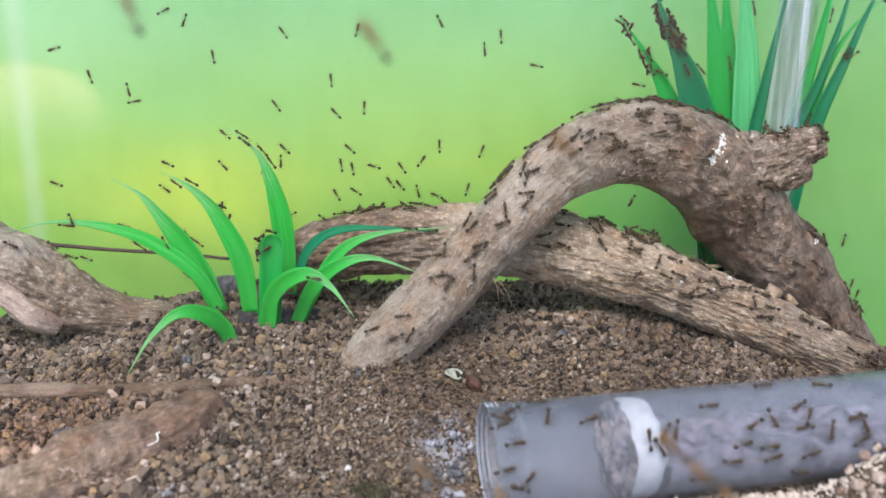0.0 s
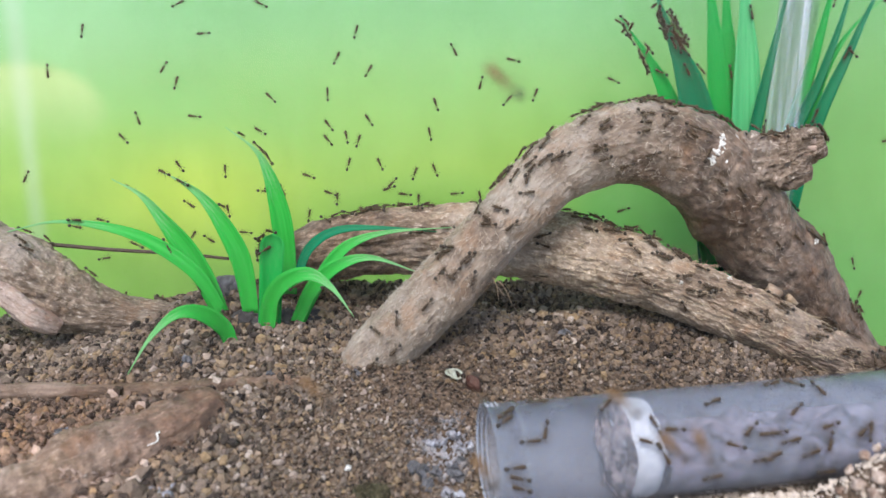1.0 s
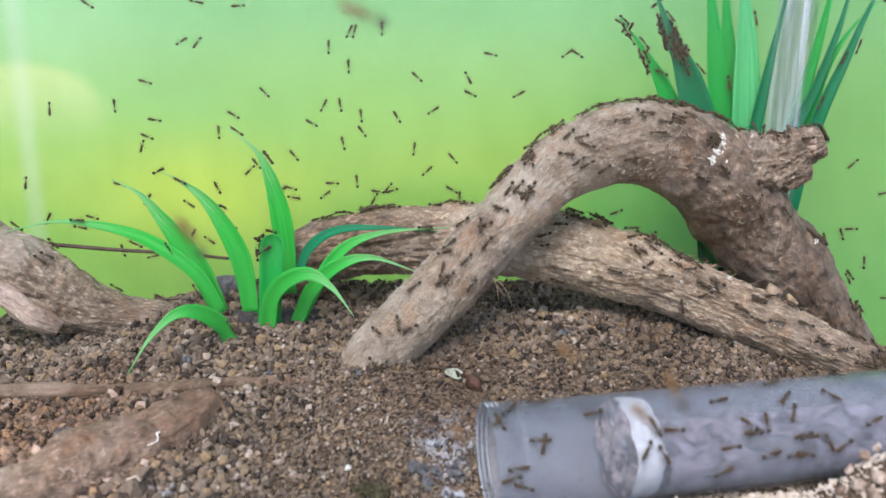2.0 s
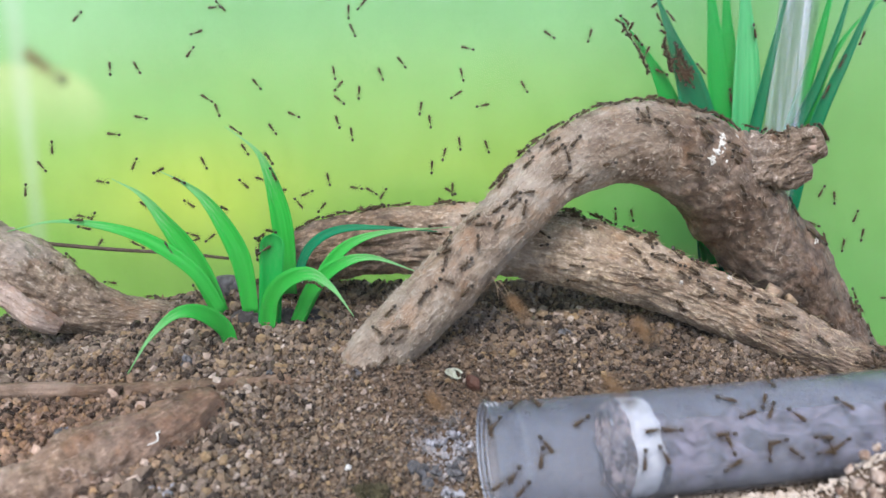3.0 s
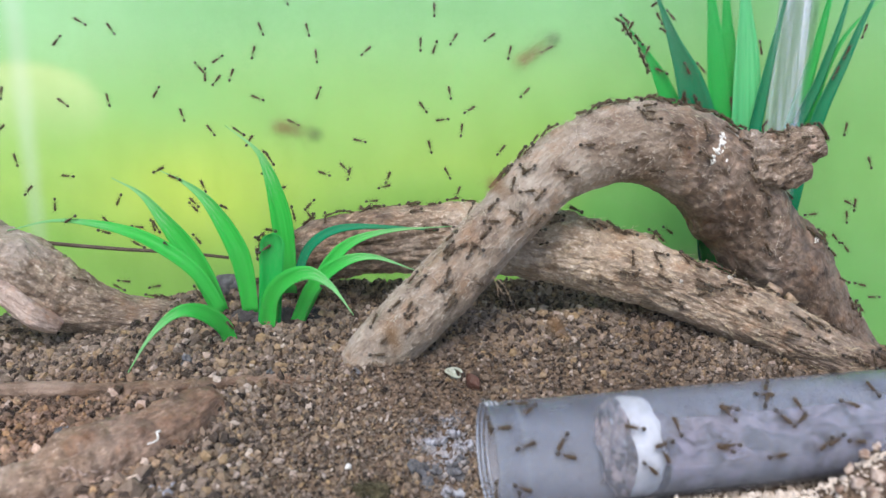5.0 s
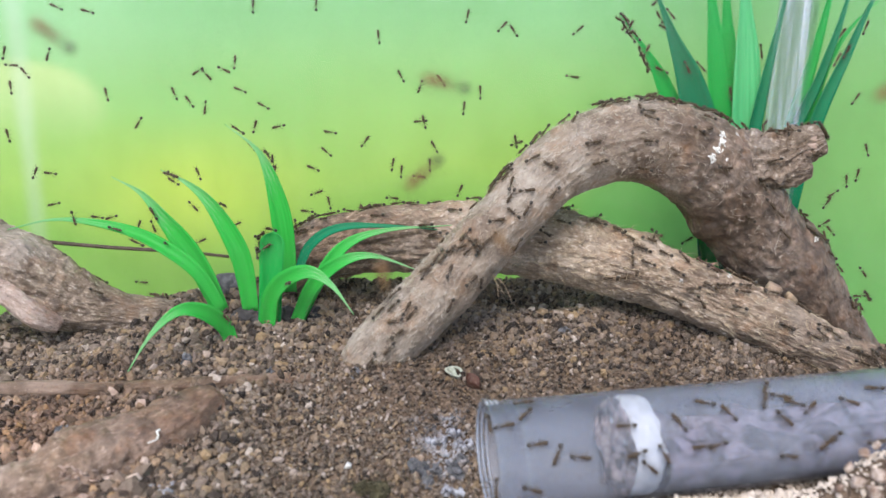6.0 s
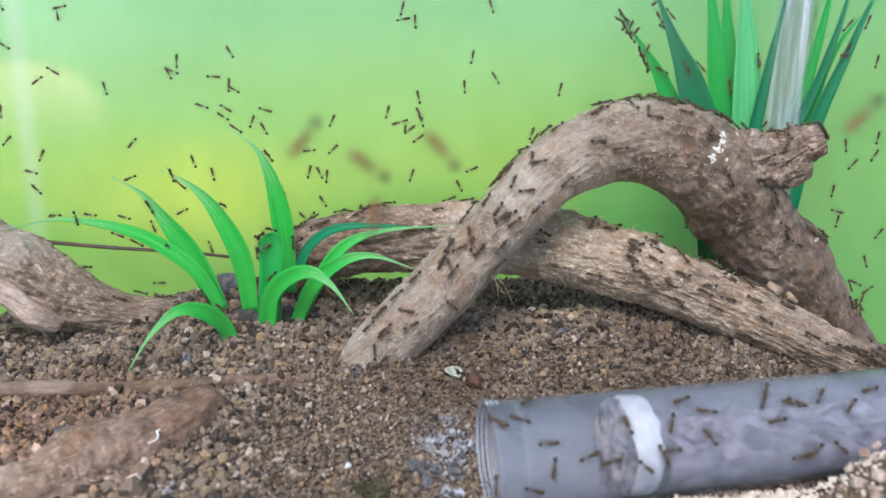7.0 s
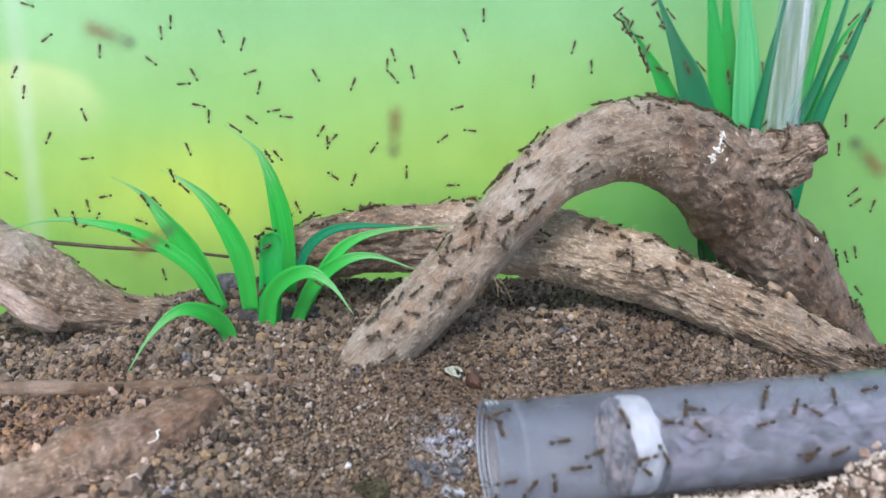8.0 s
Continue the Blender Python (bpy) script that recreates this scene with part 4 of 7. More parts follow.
ring_pts = [Vector(husk_at) + turn @ Vector((0.0021 * math.cos(a), 0.0014 * math.sin(a), 0.0006 + 0.0003 * math.sin(2 * a))) for a in np.linspace(0, 2 * math.pi, 25)]
part("rim", wire(bmesh.new(), ring_pts, 0.0004, 0.00028, 6), SHELL, pale)
part("bowl", lump(bmesh.new(), husk_at, (0.0019, 0.0013, 0.0007), 4, 0.3), SHELL, pale)
fleck = empty("white_fleck", (-0.0631, 0.1564, 0.0092))
tagged(fleck, "small curled white fleck on the sunken root", "fleck")
part("curl", wire(bmesh.new(), curve_points([(-0.0643, 0.1544, 0.0086), (-0.0631, 0.1542, 0.0091), (-0.0623, 0.1546, 0.0094), (-0.0624, 0.1558, 0.0098), (-0.0632, 0.1572, 0.0100), (-0.0625, 0.1574, 0.0103)], 16), 0.00014, 0.00026, 6), MOULD, fleck)
chip("white_crumb", (-0.0205, 0.1530, 0.0040), (0.0011, 0.001, 0.001), MOULD, "tiny white crumb on the gravel", "crumb", (10, 30, 10))
for at, size, seed in (((0.0781, 0.1355, 0.0128), 0.0011, 1), ((0.0813, 0.1365, 0.0153), 0.0015, 2), ((0.0829, 0.1335, 0.0121), 0.0019, 3), ((0.0791, 0.1335, 0.0108), 0.0016, 5), ((0.0841, 0.1375, 0.0164), 0.0013, 6),
                       ((0.0756, 0.1335, 0.0096), 0.0013, 7), ((0.0810, 0.1315, 0.0098), 0.0017, 8)):
    clod = empty("pale_clod", at)
    tagged(clod, "pale pinkish crumbly clod heaped against the tube", "clod", "pale clods")
    part("crumb", lump(bmesh.new(), at, (size * 0.85, size * 0.7, size * 0.6), seed, 0.7), CLOD, clod)
husk = empty("red_husk", (0.0075, 0.1782, 0.0128))
tagged(husk, "dark red-brown beetle husk lying by the tube", "husk")
part("shell", lump(bmesh.new(), (0.0075, 0.1768, 0.0133), (0.0036, 0.0024, 0.0011), 2, 0.8), HUSK, husk)
stone = empty("grey_stone", (-0.0643, 0.2260, 0.0195))
tagged(stone, "rough blue-grey stone behind the small plant", "stone")
part("rock", lump(bmesh.new(), (-0.0640, 0.2260, 0.0245), (0.0046, 0.004, 0.0062), 5, 0.4), STONE, stone)
for at, size, seed in (((-0.0218, 0.1792, 0.0144), 0.0024, 3), ((-0.0758, 0.1654, 0.0078), 0.0019, 6), ((-0.0653, 0.1850, 0.0164), 0.002, 8), ((0.0328, 0.1954, 0.0205), 0.002, 9), ((-0.0051, 0.1520, 0.0036), 0.0028, 4), ((0.0020, 0.1528, 0.0038), 0.0024, 7),
                       ((-0.0015, 0.1522, 0.0033), 0.0021, 11), ((0.0027, 0.1512, 0.0031), 0.0024, 12), ((0.0042, 0.1556, 0.0043), 0.0016, 13), ((-0.0031, 0.1487, 0.0023), 0.0019, 14), ((-0.0883, 0.1656, 0.0063), 0.0018, 15), ((-0.0432, 0.1810, 0.0146), 0.0016, 16)):
    clod = empty("dark_pebble", at)
    tagged(clod, "dark blue-grey pebble among the gravel", "pebble", "dark pebbles")
    part("stone", lump(bmesh.new(), at, (size * 0.8, size * 0.6, size * 0.6), seed, 1.1), STONE, clod, smooth=False)
moss_at = (-0.0137, 0.1461, 0.0020)
moss = empty("moss_tuft", moss_at)
tagged(moss, "small olive-brown tuft of moss between the gravel grains", "moss")
mo = random.Random(21)
bm = lump_of([(moss_at[0], moss_at[1], moss_at[2], 0.0026), (moss_at[0] - 0.0032, moss_at[1] + 0.0008, moss_at[2] - 0.0003, 0.002)], 5)
for _ in range(160):
    foot = Vector(moss_at) + Vector((mo.gauss(-0.0013, 0.002), mo.gauss(0, 0.0012), mo.uniform(0.0002, 0.0012)))
    wire(bm, [foot, foot + Vector((mo.gauss(0, 0.0004), mo.gauss(-0.0003, 0.0003), 0.0005)), foot + Vector((mo.gauss(0, 0.0008), mo.gauss(-0.0005, 0.0004), mo.uniform(0.0004, 0.0011)))], 0.00011, 0.00004, 3)
part("cushion", bm, MOSS, moss)
sliver = empty("bark_sliver", (-0.0058, 0.1496, 0.0026))
tagged(sliver, "narrow grey-brown bark sliver stuck in the gravel", "bark chip")
part("strip", limb([(*(-0.0058, 0.1496, 0.0026), 0.0006), (*(-0.0048, 0.1553, 0.0049), 0.0008)], 40, 16, 0.2, 0.25, 12), WOOD_DARK, sliver)
for at, size, seed in (((0.0021, 0.1623, 0.0069), 0.0014, 31), ((0.0048, 0.1591, 0.0057), 0.0012, 47), ((-0.0015, 0.1602, 0.0061), 0.0012, 52), ((0.0012, 0.1459, 0.0018), 0.0017, 63), ((-0.0590, 0.1461, 0.0020), 0.0016, 74), ((-0.0914, 0.1467, 0.0016), 0.0014, 85)):
    growth = empty("mould_growth", at)
    tagged(growth, "fluffy blue-white mould growing over the gravel", "mould", "mould growths")
    bm = bmesh.new()
    for k in range(9):
        q = size * mo.uniform(0.35, 0.75)
        lump(bm, Vector(at) + Vector((mo.gauss(0, size * 0.8), mo.gauss(0, size * 0.5), mo.uniform(-0.3, 0.4) * size)), (q, q * 0.8, q * 0.6), seed + k, 1.0)
    part("fluff", bm, FLUFF, growth)
pr = random.Random(8)
bm = bmesh.new()
for k in range(4):
    p, _ = on(stub_tree, Vector((0.0953, 0.2000, 0.0687)) + Vector((pr.gauss(0, 0.0013), 0, pr.gauss(0, 0.0011))))
    lump(bm, p, (pr.uniform(0.001, 0.0018), 0.00018, pr.uniform(0.0006, 0.0012)), 0.1 * k, 0.7)
part("bare_patch", bm, WOOD_BARE, stub_limb, "pale bare wood at the broken end")
sunken_tree = tree_of(sunken)
bm = bmesh.new()
for k in range(30):
    p, _ = on(sunken_tree, Vector((-0.0761, 0.1518, 0.0023)) + Vector((pr.gauss(0, 0.0042), 0, pr.gauss(0, 0.0012))))
    lump(bm, p, (pr.uniform(0.0005, 0.0013), 0.0003, pr.uniform(0.00008, 0.0002)), 0.25 * (k % 5) - 0.4, 1.2)
part("frayed_patch", bm, WOOD_BARE, sunken, "pale frayed break in the wood")
fr_at, _ = on(arch_tree, (0.0127, 0.1900, 0.0374))
fray = empty("root_fibre", fr_at)
tagged(fray, "pale frayed root fibres hanging from the arch", "root fibre")
for tip, bend in (((0.0172, 0.1840, 0.0319), (0.0153, 0.1860, 0.0358)), ((0.0139, 0.1860, 0.0325), (0.0137, 0.1870, 0.0352)), ((0.0155, 0.1860, 0.0333), (0.0134, 0.1870, 0.0362))):
    part("strand", wire(bmesh.new(), curve_points([fr_at, bend, tip], 12), 0.00013, 0.00006, 5), SPLINTER, fray)

# ---- gravel grains ----
gr = np.random.default_rng(5)
gold = (1 + 5 ** 0.5) / 2
ICO = np.array([(-1, gold, 0), (1, gold, 0), (-1, -gold, 0), (1, -gold, 0), (0, -1, gold), (0, 1, gold), (0, -1, -gold), (0, 1, -gold),
                (gold, 0, -1), (gold, 0, 1), (-gold, 0, -1), (-gold, 0, 1)]) / math.hypot(1, gold)
bm = bmesh.new()
ico_verts = [bm.verts.new(v) for v in ICO]
bmesh.ops.convex_hull(bm, input=ico_verts)
bm.verts.index_update()
ICO_FACES = np.array([[v.index for v in f.verts] for f in bm.faces])
ICO_V = np.array([v.co for v in bm.verts])
bm.free()
SHAPES = [ICO_V * (1 + gr.normal(0, 0.27, (12, 1))) * gr.uniform(0.6, 1.2, (1, 3)) for _ in range(12)]


def grain_size(x, y):
    """Radius in metres: coarse on the west side, fine in the open middle, medium on the heap."""
    coarse = smoothstep((-x - 0.01) / 0.05) + 1.3 * smoothstep((-x - 0.035) / 0.03) * smoothstep((0.168 - y) / 0.02)
    heap = smoothstep((y - 0.17) / 0.03)
    return 0.00031 + 0.00022 * coarse + 0.00024 * heap * (1 - 0.7 * min(1, coarse))


def turns(n):
    q = gr.normal(size=(n, 4))
    q /= np.linalg.norm(q, axis=1)[:, None]
    w, x, y, z = q.T
    return np.stack([1 - 2 * (y * y + z * z), 2 * (x * y - w * z), 2 * (x * z + w * y), 2 * (x * y + w * z), 1 - 2 * (x * x + z * z), 2 * (y * z - w * x),
                     2 * (x * z - w * y), 2 * (y * z + w * x), 1 - 2 * (x * x + y * y)], 1).reshape(n, 3, 3)


COUNT = 84000
gx, gy = gr.uniform(X0 + 0.002, X1 - 0.002, COUNT), gr.uniform(0.08, Y1 - 0.001, COUNT)
dense = np.abs(gx[:64000]) > 0.62 * gy[:64000] + 0.005
dense |= gy[:64000] < 0.12
again = int(dense.sum())
ny = gr.uniform(0.125, Y1 - 0.001, again)
gx[:64000][dense], gy[:64000][dense] = gr.uniform(-1, 1, again) * (0.62 * ny + 0.005), ny
gs = np.array([grain_size(x, y) for x, y in zip(gx, gy)]) * np.clip(gr.lognormal(-0.04, 0.48, COUNT), 0.35, 2.7)
gzs = np.array([ground_height(x, y) for x, y in zip(gx, gy)]) + gs * gr.uniform(-0.5, 0.75, COUNT)
rot = turns(COUNT)
base = np.stack([SHAPES[k % 12] for k in range(COUNT)])
verts = np.einsum("nij,nkj->nki", rot, base) * gs[:, None, None] + np.stack([gx, gy, gzs], 1)[:, None, :]
faces = (ICO_FACES[None] + 12 * np.arange(COUNT)[:, None, None]).reshape(-1, 3)
me = bpy.data.meshes.new("gravel")
me.vertices.add(COUNT * 12)
me.vertices.foreach_set("co", verts.astype(np.float32).ravel())
me.loops.add(faces.size)
me.loops.foreach_set("vertex_index", faces.astype(np.int32).ravel())
me.polygons.add(len(faces))
me.polygons.foreach_set("loop_start", np.arange(0, faces.size, 3, dtype=np.int32))
me.update(calc_edges=True)
me.validate()
me.shade_flat()
me.materials.append(GRAIN_JOINED)
loose = part("gravel", me, None, gravel_bed)
tagged(loose, "loose brown, ochre and grey gravel grains", kind="stuff")

grain_meshes = []
for s in SHAPES:
    gm = bpy.data.meshes.new("grain")
    gm.from_pydata([tuple(v) for v in s], [], [tuple(int(i) for i in f) for f in ICO_FACES])
    gm.materials.append(GRAIN)
    grain_meshes.append(gm)
for k in range(280):
    x, y = gr.uniform(-0.1, 0.0), gr.uniform(0.138, 0.19)
    r = grain_size(x, y) * gr.uniform(1.2, 1.9)
    g = part("grain", grain_meshes[k % 12], None, gravel_bed)
    g.matrix_basis = Matrix.LocRotScale((x, y, ground_height(x, y) + r * 0.55), Euler(gr.uniform(0, 6.28, 3)), (r, r, r))



# ---- ants ----
def ellipsoid(bm, at, size, tilt=0.0):
    bmesh.ops.create_uvsphere(bm, u_segments=10, v_segments=7, radius=1, matrix=pose(*at, 0, tilt) @ Matrix.Diagonal((*size, 1)))
    return bm


MM = 0.001


def ant_parts(thing, body, rear):
    """A slim worker ant heading along +x, feet at z = 0, about five millimetres long."""
    bm = ellipsoid(bmesh.new(), (1.68 * MM, 0, 0.72 * MM), (0.55 * MM, 0.44 * MM, 0.36 * MM), 12)
    head = part("head", bm, body, thing)
    bm = ellipsoid(bmesh.new(), (0.82 * MM, 0, 0.75 * MM), (0.66 * MM, 0.38 * MM, 0.33 * MM))
    ellipsoid(bm, (0.08 * MM, 0, 0.7 * MM), (0.52 * MM, 0.25 * MM, 0.25 * MM), 8)
    ellipsoid(bm, (-0.68 * MM, 0, 0.64 * MM), (0.5 * MM, 0.1 * MM, 0.13 * MM))
    thorax = part("thorax", bm, body, thing)
    bm = ellipsoid(bmesh.new(), (-1.55 * MM, 0, 0.74 * MM), (0.54 * MM, 0.45 * MM, 0.42 * MM), -6)
    part("gaster", bm, rear, thing)
    for side in (1, -1):
        for hip, knee, foot in ((0.9, 1.35, 1.75), (0.4, 0.35, 0.4), (0.0, -0.65, -1.35)):
            pts = [(hip * MM, side * 0.15 * MM, 0.6 * MM), (knee * MM, side * 0.66 * MM, 0.95 * MM), ((knee * 0.4 + foot * 0.6) * MM, side * 1.0 * MM, 0.4 * MM), (foot * MM, side * 1.3 * MM, 0.02 * MM)]
            part("leg", wire(bmesh.new(), pts, 0.08 * MM, 0.02 * MM, 4), ANT_LEG, thorax)
        pts = [(2.2 * MM, side * 0.15 * MM, 0.8 * MM), (2.45 * MM, side * 0.55 * MM, 1.05 * MM), (2.95 * MM, side * 0.6 * MM, 0.7 * MM)]
        part("antenna", wire(bmesh.new(), pts, 0.06 * MM, 0.03 * MM, 4), ANT_LEG, head)


first_ant = empty("ant")
ant_parts(first_ant, ANT_AMBER, ANT_DARK)
COLONY = "ants of the colony"


def ants(count, label, model=None):
    """That many ants, copies of the first one or of another."""
    made = []
    for k in range(count):
        a = copy_thing(model or first_ant, Matrix())
        a.name = "ant"
        made.append(tagged(a, label, "ant", COLONY))
    return made


def facing(at, normal, heading):
    n = Vector(normal).normalized()
    h = Vector(heading)
    h = (h - n * h.dot(n)).normalized()
    m = Matrix((h, n.cross(h), n)).transposed().to_4x4()
    m.translation = at
    return m


def oriented(stops, heading):
    """Poses for stops (seconds, place, normal): each looks along its way, turning by 80 degrees at most from stop to stop."""
    rows, h = [], None
    for i, (t, p, n) in enumerate(stops):
        a, b = stops[max(0, i - 1)][1], stops[min(len(stops) - 1, i + 1)][1]
        way = b - a
        n = n.normalized()
        flat = way - n * way.dot(n)
        if h is None:
            h = flat if flat.length > 0.0008 else Vector(heading)
        elif flat.length > 0.0008:
            turn = h.angle(flat)
            if turn > 1.3:
                axis = h.cross(flat)
                axis = axis if axis.length > 1e-9 else n
                h = Matrix.Rotation(1.3, 3, axis) @ h
            else:
                h = flat
        h = h - n * h.dot(n)
        h = (h if h.length > 1e-6 else n.orthogonal()).normalized()
        rows.append((t, facing(p, n, h)))
    return rows


def roam(ant, rows, y=0.2401, sign=-1):
    """Key an ant on an upright pane from rows of seconds, x and z in tenths of a millimetre."""
    stops = [(t, Vector((x * 1e-4, y, z * 1e-4)), Vector((0, sign, 0))) for t, x, z in rows]
    walk(ant, oriented(stops, (0.3, 0, 1)))


def surface(ob):
    me = ob.data
    return BVHTree.FromPolygons([v.co for v in me.vertices], [list(p.vertices) for p in me.polygons])


def crawl(ant, tree, rows):
    """Key an ant on a surface from rows of seconds, x, y and z in tenths of a millimetre."""
    stops = []
    for t, x, y, z in rows:
        place, normal, _, _ = tree.find_nearest(Vector((x, y, z)) * 1e-4)
        stops.append((t, place, -normal if normal.dot(Vector(EYE) - place) < 0 else normal))
    walk(ant, oriented(stops, (1, 0, 0.3)))


rng = random.Random(11)
trails = []
CLOCK = [k * 0.5 for k in range(17)]


def line_ants(ob, line, count, label, span, tilt, pace=(0.004, 0.011), reach=0.02, still=0.2, splay=0.0):
    """Ants that walk along a limb, leaf or tube: span is the stretch of its line, tilt the range of sides in degrees (0 forwards, 90 up)."""
    tree = surface(ob)
    pts = curve_points([c[:3] for c in line], 200)
    step = np.linalg.norm(np.diff(pts, axis=0), axis=1)
    along = np.concatenate([[0], np.cumsum(step)])
    for a in ants(count, label):
        s = rng.uniform(*span) * along[-1]
        v = 0.0 if rng.random() < still else rng.choice((-1, 1)) * rng.uniform(*pace)
        phi, swing = rng.uniform(*tilt), rng.uniform(-4, 4)
        lean = rng.uniform(-splay, splay)
        wob, ph = rng.uniform(0.0003, 0.0012), rng.uniform(0, 6.3)
        stops = []
        for t in CLOCK:
            d = s + v * t + wob * math.sin(t * 1.3 + ph)
            d = abs(d)
            d = along[-1] - abs(along[-1] - d)
            p = Vector([float(np.interp(d, along, pts[:, k])) for k in range(3)])
            f = radians(phi + swing * t + 5 * math.sin(t * 0.9 + ph))
            out = Vector((lean, -math.cos(f), math.sin(f)))
            place, normal, _, _ = tree.find_nearest(p + out * reach)
            if normal.dot(out) < 0:
                normal = -normal
            stops.append((t, place, normal))
        trails.append((a, oriented(stops, (rng.uniform(-1, 1), 0, rng.uniform(-1, 1)))))


def ground_ants(count, label, x_range, y_range, tree):
    for a in ants(count, label):
        x, y, h = rng.uniform(*x_range), rng.uniform(*y_range), rng.uniform(0, 6.3)
        v, bend = rng.uniform(0.001, 0.008), rng.uniform(-0.25, 0.25)
        stops = []
        for t in CLOCK:
            z = tree.ray_cast(Vector((x, y, 0.1)), Vector((0, 0, -1)))[0]
            stops.append((t, Vector((x, y, (z.z if z else 0) + 0.0007)), Vector((0, 0, 1))))
            h += bend
            x, y = x + math.cos(h) * v * 0.5, min(0.238, max(0.13, y + math.sin(h) * v * 0.25))
        trails.append((a, oriented(stops, (1, 0, 0))))


tagged(first_ant, "slim dark brown ant on the driftwood arch", "ant", COLONY)
trails.append((first_ant, oriented([(t, *surface(arch_limb).find_nearest(Vector(ARCH_LINE[5][:3]) + Vector((0, -0.02, 0.01)))[:2]) for t in (0.0, 8.0)], (1, 0, 0))))
tube_tree = surface(tube_wall)
tracked_tube_ants = ants(19, "red-brown ant on the milky tube")
tracked_wood_ants = ants(15, "slim dark brown ant on the driftwood")
wall_ants = ants(108, "slim dark brown ant on the green back wall")
amber_ant = empty("ant")
ant_parts(amber_ant, ANT_PALE, ANT_DARK)
tagged(amber_ant, "amber-brown ant crawling on the clear front pane", "ant", COLONY)
pane_ants = [amber_ant] + ants(10 - 1, "amber-brown ant crawling on the clear front pane", amber_ant)
line_ants(arch_limb, ARCH_LINE, 25, "slim dark brown ant on the driftwood arch", (0.03, 0.97), (-25, 75))
line_ants(arch_limb, ARCH_LINE, 12, "slim dark brown ant on the driftwood arch", (0.22, 0.6), (75, 120))
line_ants(stub_limb, STUB_LINE, 4, "slim dark brown ant on the broken stub", (0.3, 1), (20, 130), (0.001, 0.003))
line_ants(fallen_limb, FALLEN_LINE, 24, "slim dark brown ant on the fallen root", (0.35, 0.98), (0, 80))
line_ants(fallen_limb, FALLEN_LINE, 16, "slim dark brown ant on the fallen root", (0.05, 0.75), (75, 115), (0.002, 0.007))
line_ants(fallen_limb, FALLEN_LINE, 24, "slim dark brown ant on the fallen root", (0.06, 0.72), (78, 112), (0.002, 0.008))
line_ants(fallen_limb, FALLEN_LINE, 21, "slim dark brown ant on the fallen root", (0.6, 0.97), (0, 80), (0.002, 0.007))
line_ants(arch_limb, ARCH_LINE, 14, "slim dark brown ant on the driftwood arch", (0.2, 0.62), (78, 112))
line_ants(arch_limb, ARCH_LINE, 25, "slim dark brown ant on the driftwood arch", (0.18, 0.88), (-5, 80))
line_ants(left_limb, LEFT_LINE, 8, "slim dark brown ant on the gnarled root", (0.2, 0.95), (40, 110))
for leaf_ob, (ctrl, _, _, _), n_ants in zip(low_leaves, LOW_LEAVES, (1, 3, 3, 3, 4, 1, 1, 1, 2)):
    line_ants(leaf_ob, ctrl, n_ants, "slim dark brown ant on a green leaf", (0.15, 0.98), (-20, 60), (0.001, 0.006), 0.006, 0.4, 1.5)
TALL_SPANS = ((0.45, 1), (0.42, 0.92), (0.35, 0.75), (0.35, 0.75), (0.35, 0.75), (0.35, 0.75), (0.4, 0.8), (0.35, 0.8), (0.35, 0.85), (0.3, 1))
for leaf_ob, (ctrl, _, _, _), n_ants, span in zip(tall_leaves, TALL_LEAVES, (2, 3, 2, 1, 1, 2, 1, 1, 4, 3), TALL_SPANS):
    line_ants(leaf_ob, ctrl, n_ants, "slim dark brown ant on a tall green leaf", span, (-30, 30), (0.0005, 0.004), 0.006, 0.4, 2.5)

# the packed crowds, too dense to count, joined into one
crowd_bm = bmesh.new()


def crowd_ant(place, normal, heading):
    m = facing(place, normal, heading)
    for child in first_ant.children_recursive:
        n0, f0 = len(crowd_bm.verts), len(crowd_bm.faces)
        crowd_bm.from_mesh(child.data)
        crowd_bm.verts.ensure_lookup_table()
        crowd_bm.faces.ensure_lookup_table()
        for v in crowd_bm.verts[n0:]:
            v.co = m @ v.co
        k = {"ant_dark": 0, "ant_amber": 1, "ant_leg": 2}[child.data.materials[0].name]
        for f in crowd_bm.faces[f0:]:
            f.material_index = k


def packed(tree, at, count, wide, high):
    for _ in range(count):
        place, normal, _, _ = tree.find_nearest(Vector(at) + Vector((rng.uniform(-wide, wide), rng.uniform(-0.001, 0.001), rng.uniform(-high, high))))
        crowd_ant(place, normal, (rng.uniform(-1, 1), rng.uniform(-0.5, 0.5), rng.uniform(-1, 1)))


for tree, at, n_ants in [(arch_tree, (0.0570, 0.2070, 0.0810), 10), (arch_tree, (0.0749, 0.2100, 0.0761), 8), (stub_tree, (0.1011, 0.2080, 0.0726), 10), (stub_tree, (0.0920, 0.2080, 0.0720), 8), (arch_tree, (0.1080, 0.2160, 0.0417), 6),
                         (arch_tree, (0.1217, 0.2220, 0.0197), 6), (arch_tree, (0.0140, 0.1970, 0.0617), 8), (fallen_tree, (-0.0241, 0.2250, 0.0487), 7), (fallen_tree, (0.1115, 0.1900, 0.0152), 6), (arch_tree, (0.0442, 0.2060, 0.0795), 6)]:
    packed(tree, at, n_ants, 0.0055, 0.001)
packed(arch_tree, (0.0611, 0.2080, 0.0800), 8, 0.008, 0.002)
packed(surface(low_leaves[9]), (-0.0487, 0.2000, 0.0449), 8, 0.003, 0.004)
leaf_a, leaf_b = surface(tall_leaves[0]), surface(tall_leaves[1])
